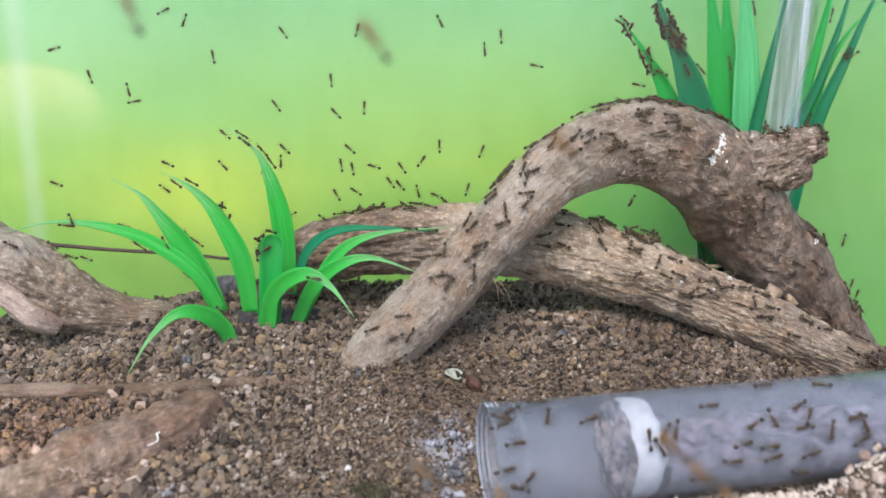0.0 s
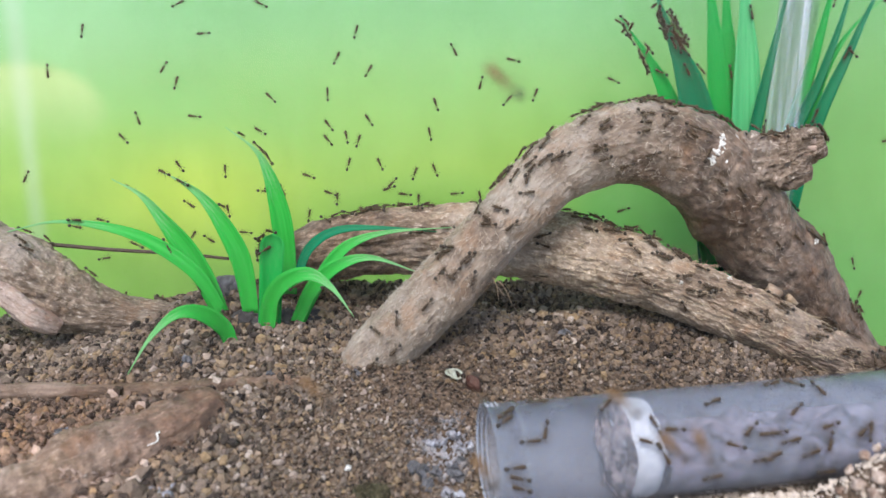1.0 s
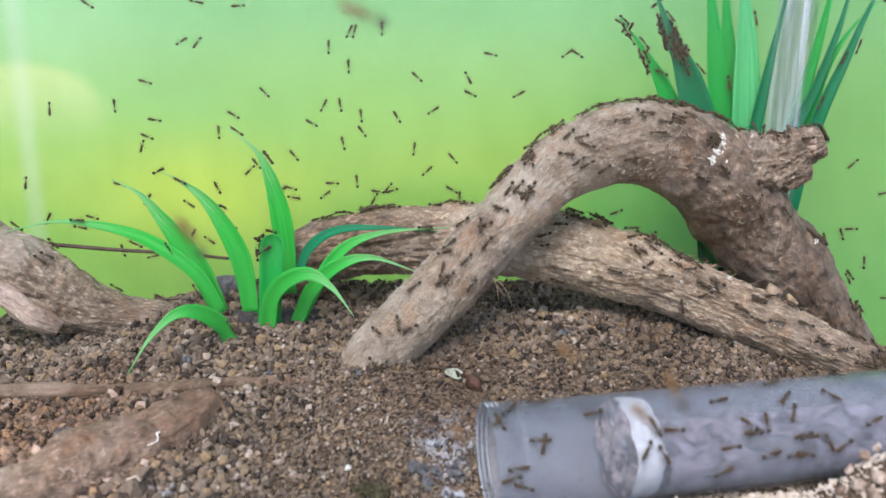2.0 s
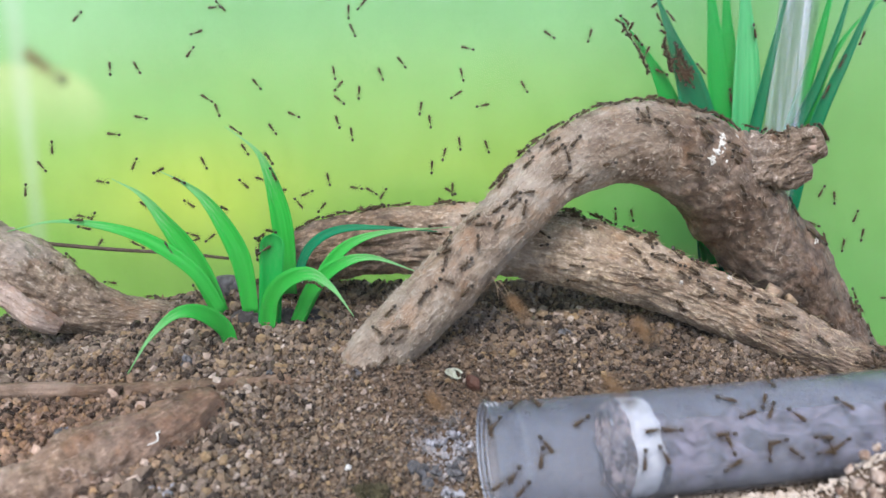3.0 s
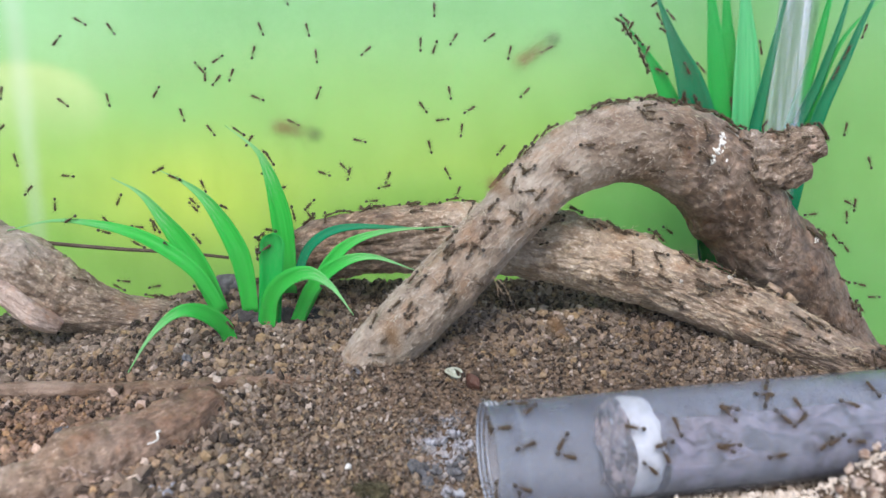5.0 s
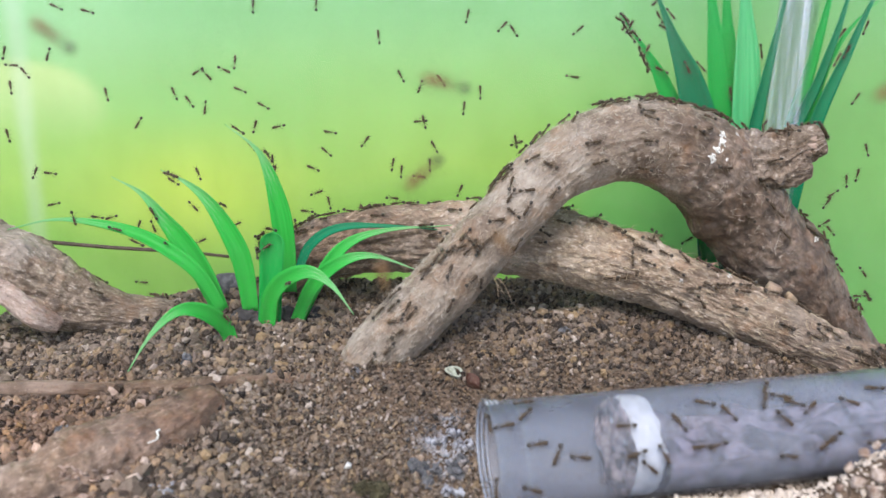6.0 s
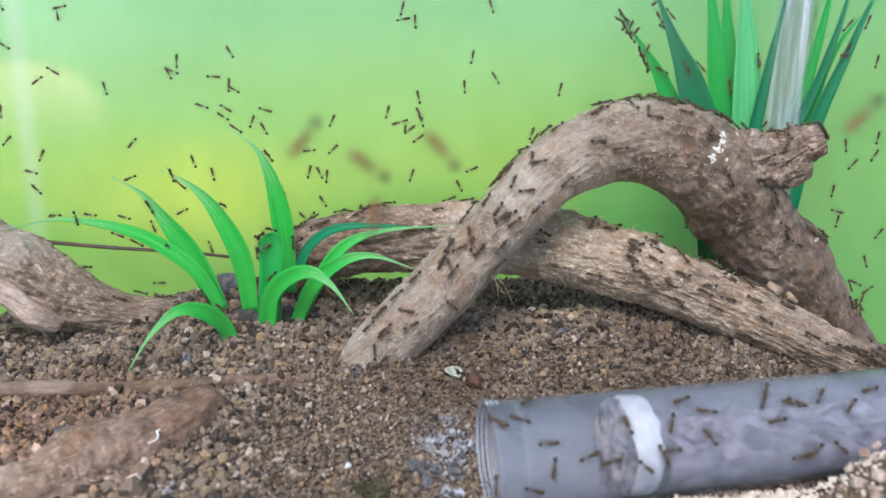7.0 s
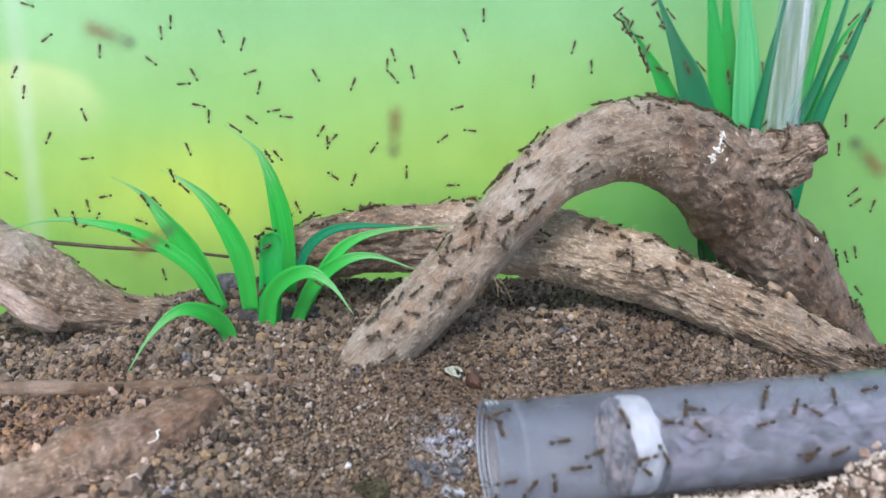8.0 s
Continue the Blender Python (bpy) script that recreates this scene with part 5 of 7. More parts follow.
for at, n_ants in (((0.0520, 0.2310, 0.1038), 4), ((0.0552, 0.2310, 0.0990), 3), ((0.0580, 0.2310, 0.0935), 4), ((0.0615, 0.2310, 0.0886), 3)):
    packed(leaf_a, at, n_ants, 0.003, 0.0025)
for at, n_ants in (((0.0603, 0.2280, 0.1105), 5), ((0.0639, 0.2280, 0.1043), 2), ((0.0728, 0.2300, 0.0886), 3)):
    packed(leaf_b, at, n_ants, 0.004, 0.0025)


def joined_crowd(label):
    me = bpy.data.meshes.new("ant_crowd")
    crowd_bm.to_mesh(me)
    crowd_bm.clear()
    for m in (ANT_DARK, ANT_AMBER, ANT_LEG):
        me.materials.append(m)
    me.shade_smooth()
    return tagged(new("ant_crowd", me), label, "ants", kind="stuff")


joined_crowd("dense crowds of dark brown ants on wood and leaves")
# a clump that hangs on to a tall leaf and slips down it to the arch
for at, n_ants in (((0.0626, 0.2280, 0.1046), 10), ((0.0653, 0.2280, 0.1012), 18), ((0.0679, 0.2290, 0.0969), 12)):
    packed(leaf_b, at, n_ants, 0.0035, 0.002)
clump = joined_crowd("thick clump of dark brown ants slipping down a leaf to the arch")
CLUMP_WAY = [(0.0, (0.0654, 0.2288, 0.1009)), (1.5, (0.0664, 0.2288, 0.1003)), (2.2, (0.0665, 0.2288, 0.0962)), (3.0, (0.0682, 0.2290, 0.0915)), (3.5, (0.0694, 0.2290, 0.0878)), (4.5, (0.0738, 0.2305, 0.0795)), (6.0, (0.0771, 0.2320, 0.0725)), (8.0, (0.0779, 0.2325, 0.0701))]
trails.append((clump, [(t, Matrix.Translation(Vector(p) - Vector(CLUMP_WAY[0][1]))) for t, p in CLUMP_WAY]))
tube_from = len(trails)
line_ants(tube_wall, [TA, TA.lerp(TB, 0.5), TB], 8, "red-brown ant on the milky tube", (0.03, 0.76), (-15, 80), (0.003, 0.01))
line_ants(tube_wall, [TA, TA.lerp(TB, 0.5), TB], 8, "red-brown ant by the mouth of the milky tube", (0.01, 0.08), (-35, 75), (0.0006, 0.002), 0.02, 0.3)
tube_ants = tracked_tube_ants + [a for a, _ in trails[tube_from:]]
ground_ants(8, "dark brown ant on the gravel", (-0.1, 0.09), (0.145, 0.235), surface(gravel_bed))


def motions():
    # trails over the back wall: seconds, then x and z in tenths of a millimetre
    roam(wall_ants[0], [(0,-1075,877), (0.5,-1091,934), (1,-1086,1012), (1.5,-1061,1077), (2,-1062,1089), (2.5,-1078,1072), (3,-1095,1055), (3.5,-1112,1037), (4,-1129,1020), (4.5,-1146,1002), (5,-1164,983), (5.5,-1181,964), (6,-1195,939), (6.5,-1209,890), (7,-1236,862), (7.5,-1304,826), (8,-1384,819)])
    roam(wall_ants[1], [(0,-948,804), (0.5,-866,820), (1,-815,859), (1.5,-812,969), (2,-790,982), (2.5,-767,994), (3,-744,1007), (3.5,-742,1002), (4,-731,974), (4.5,-720,934), (5,-724,883), (5.5,-727,832), (6,-730,781), (6.5,-735,782), (7,-739,784), (7.5,-744,785), (8,-748,786)])
    roam(wall_ants[2], [(0,-962,841), (0.5,-953,797), (1,-940,755), (1.5,-925,704), (2,-933,669), (2.5,-947,641), (3,-961,614), (3.5,-975,586), (4,-990,557), (4.5,-1004,529), (5,-1019,499), (5.5,-1034,469), (6,-1048,438), (6.5,-1114,446), (7,-1114,446), (7.5,-1114,446), (8,-1119,474)])
    roam(wall_ants[3], [(0,-745,507), (0.5,-788,551), (1,-820,605), (1.5,-867,667), (2,-914,697), (2.5,-969,712), (3,-1017,704), (3.5,-1045,720), (4,-1070,739), (4.5,-1111,755), (5,-1164,797), (5.5,-1217,840), (6,-1270,882), (6.5,-1283,929), (7,-1326,964), (7.5,-1391,993), (8,-1473,993)])
    roam(wall_ants[4], [(0,-673,704), (0.5,-699,728), (1,-763,760), (1.5,-866,744), (2,-887,748), (2.5,-908,751), (3,-929,755), (3.5,-934,757), (4,-960,776), (4.5,-1024,797), (5,-1026,804), (5.5,-1027,811), (6,-1029,818), (6.5,-1030,827), (7,-1032,836), (7.5,-1044,879), (8,-1038,946)])
    roam(wall_ants[5], [(0,-698,474), (0.5,-693,507), (1,-680,589), (1.5,-692,664), (2,-693,709), (2.5,-693,742), (3,-693,776), (3.5,-708,791), (4,-712,820), (4.5,-705,849), (5,-692,863), (5.5,-680,878), (6,-667,893), (6.5,-699,812), (7,-668,778), (7.5,-604,756), (8,-521,770)])
    roam(wall_ants[6], [(0,-678,435), (0.5,-678,441), (1,-677,463), (1.5,-688,499), (2,-707,537), (2.5,-725,575), (3,-744,613), (3.5,-765,662), (4,-773,694), (4.5,-792,728), (5,-802,759), (5.5,-811,790), (6,-821,820), (6.5,-832,846), (7,-808,918), (7.5,-824,957), (8,-818,1031)])
    roam(wall_ants[7], [(0,-127,600), (0.5,-180,675), (1,-227,747), (1.5,-281,828), (2,-287,908), (2.5,-285,987), (3,-283,1065), (3.5,-281,1141), (4,-279,1217), (4.5,-277,1292), (5,-275,1364), (5.5,-273,1435), (6,-272,1505), (6.5,-270,1576), (7,-268,1646), (7.5,-266,1715), (8,-264,1783)])
    roam(wall_ants[8], [(0,-288,659), (0.5,-325,691), (1,-351,731), (1.5,-376,762), (2,-367,791), (2.5,-344,820), (3,-320,849), (3.5,-296,875), (4,-275,912), (4.5,-255,932), (5,-234,950), (5.5,-214,969), (6,-194,987), (6.5,-226,1072), (7,-120,1040), (7.5,-92,1098), (8,-91,1174)])
    roam(wall_ants[9], [(0,-214,605), (0.5,-284,627), (1,-263,683), (1.5,-249,726), (2,-252,760), (2.5,-255,794), (3,-257,828), (3.5,-248,903), (4,-251,992), (4.5,-257,1082), (5,-255,1157), (5.5,-253,1231), (6,-252,1304), (6.5,-250,1377), (7,-248,1450), (7.5,-247,1522), (8,-245,1592)])
    roam(wall_ants[10], [(0,-163,554), (0.5,-176,573), (1,-195,611), (1.5,-215,664), (2,-249,712), (2.5,-283,760), (3,-316,807), (3.5,-392,854), (4,-448,902), (4.5,-504,949), (5,-547,1014), (5.5,-556,1088), (6,-552,1163), (6.5,-548,1238), (7,-544,1312), (7.5,-541,1386), (8,-537,1458)])
    roam(wall_ants[11], [(0,-242,784), (0.5,-238,864), (1,-227,895), (1.5,-186,949), (2,-184,1018), (2.5,-182,1095), (3,-181,1171), (3.5,-180,1247), (4,-179,1321), (4.5,-177,1394), (5,-176,1465), (5.5,-175,1535), (6,-174,1604), (6.5,-173,1674), (7,-172,1742), (7.5,-171,1810), (8,-169,1877)])
    roam(wall_ants[12], [(0,-11,667), (0.5,-13,736), (1,-21,794), (1.5,-56,857), (2,-78,877), (2.5,-101,898), (3,-124,918), (3.5,-149,961), (4,-165,1005), (4.5,-187,1062), (5,-196,1132), (5.5,-195,1206), (6,-194,1279), (6.5,-192,1353), (7,-191,1426), (7.5,-190,1498), (8,-189,1569)])
    roam(wall_ants[13], [(0,-10,422), (0.5,-9,508), (1,-24,592), (1.5,-83,688), (2,-141,756), (2.5,-165,820), (3,-189,884), (3.5,-213,946), (4,-211,1025), (4.5,-210,1102), (5,-208,1177), (5.5,-207,1251), (6,-205,1323), (6.5,-204,1396), (7,-203,1469), (7.5,-201,1540), (8,-200,1610)])
    roam(wall_ants[14], [(0,282,659), (0.5,280,742), (1,281,823), (1.5,337,900), (2,375,946), (2.5,418,959), (3,442,997), (3.5,447,1065), (4,444,1141), (4.5,441,1217), (5,438,1290), (5.5,435,1363), (6,432,1434), (6.5,429,1506), (7,426,1576), (7.5,423,1646), (8,421,1715)])
    roam(wall_ants[15], [(0,598,854), (0.5,574,859), (1,521,867), (1.5,458,911), (2,408,945), (2.5,365,973), (3,322,1000), (3.5,279,1028), (4,237,1055), (4.5,194,1082), (5,161,1143), (5.5,159,1217), (6,158,1290), (6.5,157,1364), (7,156,1436), (7.5,155,1508), (8,154,1579)])
    roam(wall_ants[16], [(0,-269,389), (0.5,-296,471), (1,-352,521), (1.5,-433,524), (2,-477,537), (2.5,-522,551), (3,-566,564), (3.5,-609,578), (4,-643,616), (4.5,-686,670), (5,-716,712), (5.5,-746,754), (6,-776,796), (6.5,-805,839), (7,-835,882), (7.5,-848,926), (8,-849,1000)])
    roam(wall_ants[17], [(0,-428,289), (0.5,-425,376), (1,-423,449), (1.5,-404,496), (2,-371,515), (2.5,-362,529), (3,-358,562), (3.5,-376,597), (4,-402,651), (4.5,-415,712), (5,-460,736), (5.5,-505,760), (6,-550,784), (6.5,-595,809), (7,-639,834), (7.5,-683,859), (8,-789,851)])
    roam(wall_ants[18], [(0,-505,623), (0.5,-507,581), (1,-504,532), (1.5,-480,502), (2,-470,507), (2.5,-463,499), (3,-456,490), (3.5,-448,481), (4,-441,472), (4.5,-434,463), (5,-426,453), (5.5,-419,442), (6,-412,435), (6.5,-426,430), (7,-439,438), (7.5,-452,457), (8,-457,469)])
    roam(wall_ants[19], [(0,-337,348), (0.5,-335,433), (1,-333,502), (1.5,-327,540), (2,-345,552), (2.5,-385,537), (3,-425,521), (3.5,-475,496), (4,-515,515), (4.5,-532,578), (5,-552,606), (5.5,-573,634), (6,-594,662), (6.5,-615,688), (7,-589,736), (7.5,-575,788), (8,-562,838)])
    roam(wall_ants[20], [(0,-271,231), (0.5,-269,320), (1,-267,407), (1.5,-265,493), (2,-269,557), (2.5,-275,630), (3,-282,702), (3.5,-298,799), (4,-328,869), (4.5,-373,936), (5,-407,1011), (5.5,-409,1087), (6,-406,1162), (6.5,-403,1237), (7,-401,1312), (7.5,-398,1385), (8,-395,1458)])
    roam(wall_ants[21], [(0,-18,513), (0.5,-96,546), (1,-167,538), (1.5,-207,510), (2,-215,505), (2.5,-222,484), (3,-235,471), (3.5,-246,474), (4,-257,485), (4.5,-257,491), (5,-225,493), (5.5,-193,496), (6,-161,499), (6.5,-117,491), (7,-98,570), (7.5,-67,636), (8,-2,684)])
    roam(wall_ants[22], [(0,-98,318), (0.5,-103,404), (1,-131,473), (1.5,-169,521), (2,-203,526), (2.5,-236,532), (3,-270,537), (3.5,-304,543), (4,-337,548), (4.5,-390,504), (5,-417,485), (5.5,-422,471), (6,-428,457), (6.5,-428,510), (7,-418,581), (7.5,-397,624), (8,-342,683)])
    roam(wall_ants[23], [(0,16,490), (0.5,-38,529), (1,-117,518), (1.5,-125,540), (2,-159,529), (2.5,-192,519), (3,-223,526), (3.5,-274,567), (4,-335,563), (4.5,-352,572), (5,-369,579), (5.5,-386,585), (6,-404,592), (6.5,-446,611), (7,-342,651), (7.5,-321,731), (8,-275,849)])
    roam(wall_ants[24], [(0,-79,529), (0.5,-76,515), (1,-89,581), (1.5,-97,603), (2,-90,658), (2.5,-82,714), (3,-69,781), (3.5,-58,862), (4,-39,944), (4.5,-26,993), (5,-26,1069), (5.5,-26,1144), (6,-26,1218), (6.5,-25,1293), (7,-25,1367), (7.5,-25,1439), (8,-25,1511)])
    roam(wall_ants[25], [(0,76,532), (0.5,82,532), (1,46,521), (1.5,22,526), (2,29,531), (2.5,27,528), (3,25,526), (3.5,25,529), (4,30,534), (4.5,35,540), (5,15,579), (5.5,-6,619), (6,-26,658), (6.5,-47,698), (7,-67,739), (7.5,-77,781), (8,-148,867)])
    roam(wall_ants[26], [(0,126,335), (0.5,125,422), (1,118,507), (1.5,84,575), (2,32,629), (2.5,-13,683), (3,-40,741), (3.5,-32,812), (4,-18,898), (4.5,10,951), (5,31,984), (5.5,52,1016), (6,73,1047), (6.5,74,1111), (7,73,1188), (7.5,73,1263), (8,72,1337)])
    roam(wall_ants[27], [(0,-1012,418), (0.5,-1076,435), (1,-1076,435), (1.5,-1108,444), (2,-1108,444), (2.5,-1108,444), (3,-1108,444), (3.5,-1101,435), (4,-1047,421), (4.5,-1047,421), (5,-1062,427), (5.5,-1077,432), (6,-1092,438), (6.5,-1171,446), (7,-1226,444), (7.5,-1238,441), (8,-1218,444)])
    roam(wall_ants[28], [(0,-1140,311), (0.5,-1148,314), (1,-1085,311), (1.5,-997,306), (2,-926,318), (2.5,-859,344), (3,-793,369), (3.5,-726,395), (4,-660,420), (4.5,-595,446), (5,-529,469), (5.5,-464,492), (6,-399,515), (6.5,-335,540), (7,-385,578), (7.5,-370,616), (8,-345,570)])
    roam(wall_ants[29], [(0,1545,698), (0.5,1462,698), (1,1381,688), (1.5,1323,656), (2,1279,614), (2.5,1234,571), (3,1190,528), (3.5,1185,468), (4,1217,428), (4.5,1250,388), (5,1282,346), (5.5,1315,304), (6,1348,261), (6.5,1381,219), (7,1372,202), (7.5,1337,243), (8,1317,324)])
    roam(wall_ants[30], [(0,1314,222), (0.5,1318,240), (1,1314,294), (1.5,1291,328), (2,1267,389), (2.5,1246,448), (3,1231,504), (3.5,1231,559), (4,1232,615), (4.5,1237,666), (5,1243,715), (5.5,1248,763), (6,1263,805), (6.5,1292,833), (7,1316,916), (7.5,1322,977), (8,1375,1031)])
    roam(wall_ants[31], [(0,1335,188), (0.5,1335,185), (1,1343,185), (1.5,1347,225), (2,1348,296), (2.5,1338,350), (3,1332,385), (3.5,1346,432), (4,1347,515), (4.5,1338,594), (5,1331,612), (5.5,1324,630), (6,1317,648), (6.5,1311,667), (7,1346,686), (7.5,1315,696), (8,1345,731)])
    roam(wall_ants[32], [(0,-511,791), (0.5,-524,810), (1,-526,815), (1.5,-534,820), (2,-545,831), (2.5,-556,843), (3,-567,854), (3.5,-579,872), (4,-592,882), (4.5,-591,934), (5,-575,945), (5.5,-572,1004), (6,-568,1076), (6.5,-564,1152), (7,-561,1228), (7.5,-557,1302), (8,-553,1376)])
    roam(wall_ants[33], [(0,54,180), (0.5,53,244), (1,53,332), (1.5,53,419), (2,52,505), (2.5,52,590), (3,52,673), (3.5,30,753), (4,-27,812), (4.5,-69,890), (5,-68,968), (5.5,-68,1044), (6,-67,1120), (6.5,-67,1196), (7,-66,1271), (7.5,-66,1345), (8,-65,1418)])
    roam(wall_ants[34], [(0,-8,180), (0.5,-8,180), (1,-8,180), (1.5,-8,211), (2,-8,300), (2.5,-8,387), (3,-8,474), (3.5,-8,559), (4,-8,643), (4.5,-27,736), (5,-60,782), (5.5,-94,827), (6,-127,872), (6.5,-173,979), (7,-122,1070), (7.5,-134,1128), (8,-133,1204)])
    roam(wall_ants[35], [(0,220,180), (0.5,219,180), (1,218,245), (1.5,216,334), (2,214,421), (2.5,213,507), (3,211,590), (3.5,210,659), (4,209,715), (4.5,219,768), (5,249,826), (5.5,313,866), (6,392,872), (6.5,466,842), (7,519,780), (7.5,537,702), (8,541,619)])
    roam(wall_ants[36], [(0,175,180), (0.5,175,180), (1,175,180), (1.5,174,180), (2,173,265), (2.5,171,353), (3,170,440), (3.5,169,526), (4,168,589), (4.5,170,619), (5,179,651), (5.5,203,660), (6,227,670), (6.5,239,672), (7,274,699), (7.5,270,763), (8,275,857)])
    roam(wall_ants[37], [(0,-142,180), (0.5,-142,180), (1,-142,180), (1.5,-141,189), (2,-140,278), (2.5,-139,366), (3,-138,453), (3.5,-141,538), (4,-165,614), (4.5,-210,670), (5,-256,681), (5.5,-301,693), (6,-347,704), (6.5,-389,707), (7,-342,739), (7.5,-346,802), (8,-386,875)])
    roam(wall_ants[38], [(0,-279,180), (0.5,-279,180), (1,-279,180), (1.5,-279,180), (2,-278,180), (2.5,-276,251), (3,-274,340), (3.5,-272,427), (4,-270,507), (4.5,-274,559), (5,-306,597), (5.5,-334,620), (6,-361,643), (6.5,-388,667), (7,-415,648), (7.5,-406,665), (8,-378,707)])
    roam(wall_ants[39], [(0,-302,180), (0.5,-302,180), (1,-302,180), (1.5,-302,180), (2,-301,180), (2.5,-299,237), (3,-296,326), (3.5,-294,413), (4,-292,487), (4.5,-294,532), (5,-294,577), (5.5,-272,622), (6,-242,675), (6.5,-198,718), (7,-171,765), (7.5,-170,827), (8,-169,905)])
    roam(wall_ants[40], [(0,1633,181), (0.5,1546,181), (1,1459,182), (1.5,1375,203), (2,1309,256), (2.5,1280,315), (3,1275,351), (3.5,1284,368), (4,1283,399), (4.5,1293,432), (5,1298,479), (5.5,1295,526), (6,1295,570), (6.5,1307,600), (7,1342,632), (7.5,1363,704), (8,1380,727)])
    roam(wall_ants[41], [(0,1850,180), (0.5,1850,180), (1,1785,180), (1.5,1697,180), (2,1610,180), (2.5,1522,180), (3,1436,180), (3.5,1365,180), (4,1329,200), (4.5,1327,251), (5,1342,222), (5.5,1357,192), (6,1371,180), (6.5,1351,192), (7,1331,223), (7.5,1311,253), (8,1290,309)])
    roam(wall_ants[42], [(0,-1850,660), (0.5,-1850,660), (1,-1850,660), (1.5,-1850,660), (2,-1850,660), (2.5,-1774,660), (3,-1690,660), (3.5,-1607,660), (4,-1523,660), (4.5,-1441,673), (5,-1369,716), (5.5,-1326,780), (6,-1320,838), (6.5,-1329,877), (7,-1373,921), (7.5,-1450,940), (8,-1532,940)])
    roam(wall_ants[43], [(0,-135,180), (0.5,-135,180), (1,-135,180), (1.5,-135,180), (2,-135,180), (2.5,-135,180), (3,-135,180), (3.5,-135,180), (4,-134,243), (4.5,-133,332), (5,-132,417), (5.5,-131,501), (6,-130,581), (6.5,-121,630), (7,-77,685), (7.5,-1,718), (8,82,710)])
    roam(wall_ants[44], [(0,-367,180), (0.5,-367,180), (1,-367,180), (1.5,-367,180), (2,-367,180), (2.5,-367,180), (3,-367,180), (3.5,-366,180), (4,-364,202), (4.5,-361,291), (5,-359,373), (5.5,-357,440), (6,-358,482), (6.5,-371,513), (7,-364,566), (7.5,-358,619), (8,-358,672)])
    roam(wall_ants[45], [(0,237,180), (0.5,237,180), (1,237,180), (1.5,237,180), (2,237,180), (2.5,237,180), (3,236,180), (3.5,234,250), (4,232,338), (4.5,231,425), (5,229,509), (5.5,227,592), (6,226,674), (6.5,198,757), (7,161,867), (7.5,99,919), (8,69,993)])
    roam(wall_ants[46], [(0,-779,362), (0.5,-813,388), (1,-797,382), (1.5,-797,388), (2,-797,388), (2.5,-797,388), (3,-797,388), (3.5,-792,379), (4,-789,379), (4.5,-789,379), (5,-784,373), (5.5,-779,366), (6,-774,360), (6.5,-769,382), (7,-741,343), (7.5,-733,269), (8,-766,185)])
    roam(wall_ants[47], [(0,-479,451), (0.5,-552,402), (1,-624,396), (1.5,-668,415), (2,-670,416), (2.5,-672,417), (3,-674,418), (3.5,-696,455), (4,-696,455), (4.5,-686,444), (5,-677,433), (5.5,-669,423), (6,-660,413), (6.5,-690,469), (7,-719,573), (7.5,-726,670), (8,-721,752)])
    roam(wall_ants[48], [(0,1850,199), (0.5,1850,199), (1,1832,199), (1.5,1745,199), (2,1658,199), (2.5,1571,199), (3,1484,199), (3.5,1397,199), (4,1311,212), (4.5,1236,259), (5,1189,333), (5.5,1181,416), (6,1209,482), (6.5,1248,524), (7,1277,605), (7.5,1347,644), (8,1431,644)])
    roam(wall_ants[49], [(0,1639,407), (0.5,1553,407), (1,1468,407), (1.5,1383,407), (2,1297,407), (2.5,1225,407), (3,1177,421), (3.5,1196,418), (4,1158,438), (4.5,1136,466), (5,1160,450), (5.5,1183,434), (6,1207,418), (6.5,1207,449), (7,1224,521), (7.5,1233,611), (8,1229,651)])
    roam(wall_ants[50], [(0,1276,372), (0.5,1262,302), (1,1277,251), (1.5,1289,268), (2,1302,245), (2.5,1315,220), (3,1328,196), (3.5,1332,182), (4,1282,263), (4.5,1263,359), (5,1252,371), (5.5,1242,382), (6,1232,393), (6.5,1241,382), (7,1248,424), (7.5,1253,452), (8,1298,485)])
    roam(wall_ants[51], [(0,1850,180), (0.5,1850,180), (1,1850,180), (1.5,1850,180), (2,1850,180), (2.5,1850,180), (3,1823,180), (3.5,1735,180), (4,1648,180), (4.5,1560,180), (5,1476,180), (5.5,1411,180), (6,1374,182), (6.5,1337,266), (7,1384,385), (7.5,1451,432), (8,1532,444)])
    roam(wall_ants[52], [(0,-365,180), (0.5,-365,180), (1,-365,180), (1.5,-365,180), (2,-365,180), (2.5,-365,180), (3,-365,180), (3.5,-365,180), (4,-365,180), (4.5,-365,180), (5,-365,180), (5.5,-362,231), (6,-359,317), (6.5,-357,405), (7,-377,488), (7.5,-446,554), (8,-513,632)])
    roam(wall_ants[53], [(0,-42,180), (0.5,-42,180), (1,-42,180), (1.5,-42,180), (2,-42,180), (2.5,-42,180), (3,-42,180), (3.5,-42,180), (4,-42,261), (4.5,-41,349), (5,-41,435), (5.5,-41,519), (6,-41,601), (6.5,-44,684), (7,-72,760), (7.5,-117,823), (8,-150,936)])
    roam(wall_ants[54], [(0,485,180), (0.5,485,180), (1,485,180), (1.5,485,180), (2,485,180), (2.5,485,180), (3,485,180), (3.5,484,180), (4,481,219), (4.5,477,308), (5,474,393), (5.5,471,478), (6,467,561), (6.5,464,645), (7,460,728), (7.5,457,809), (8,451,900)])
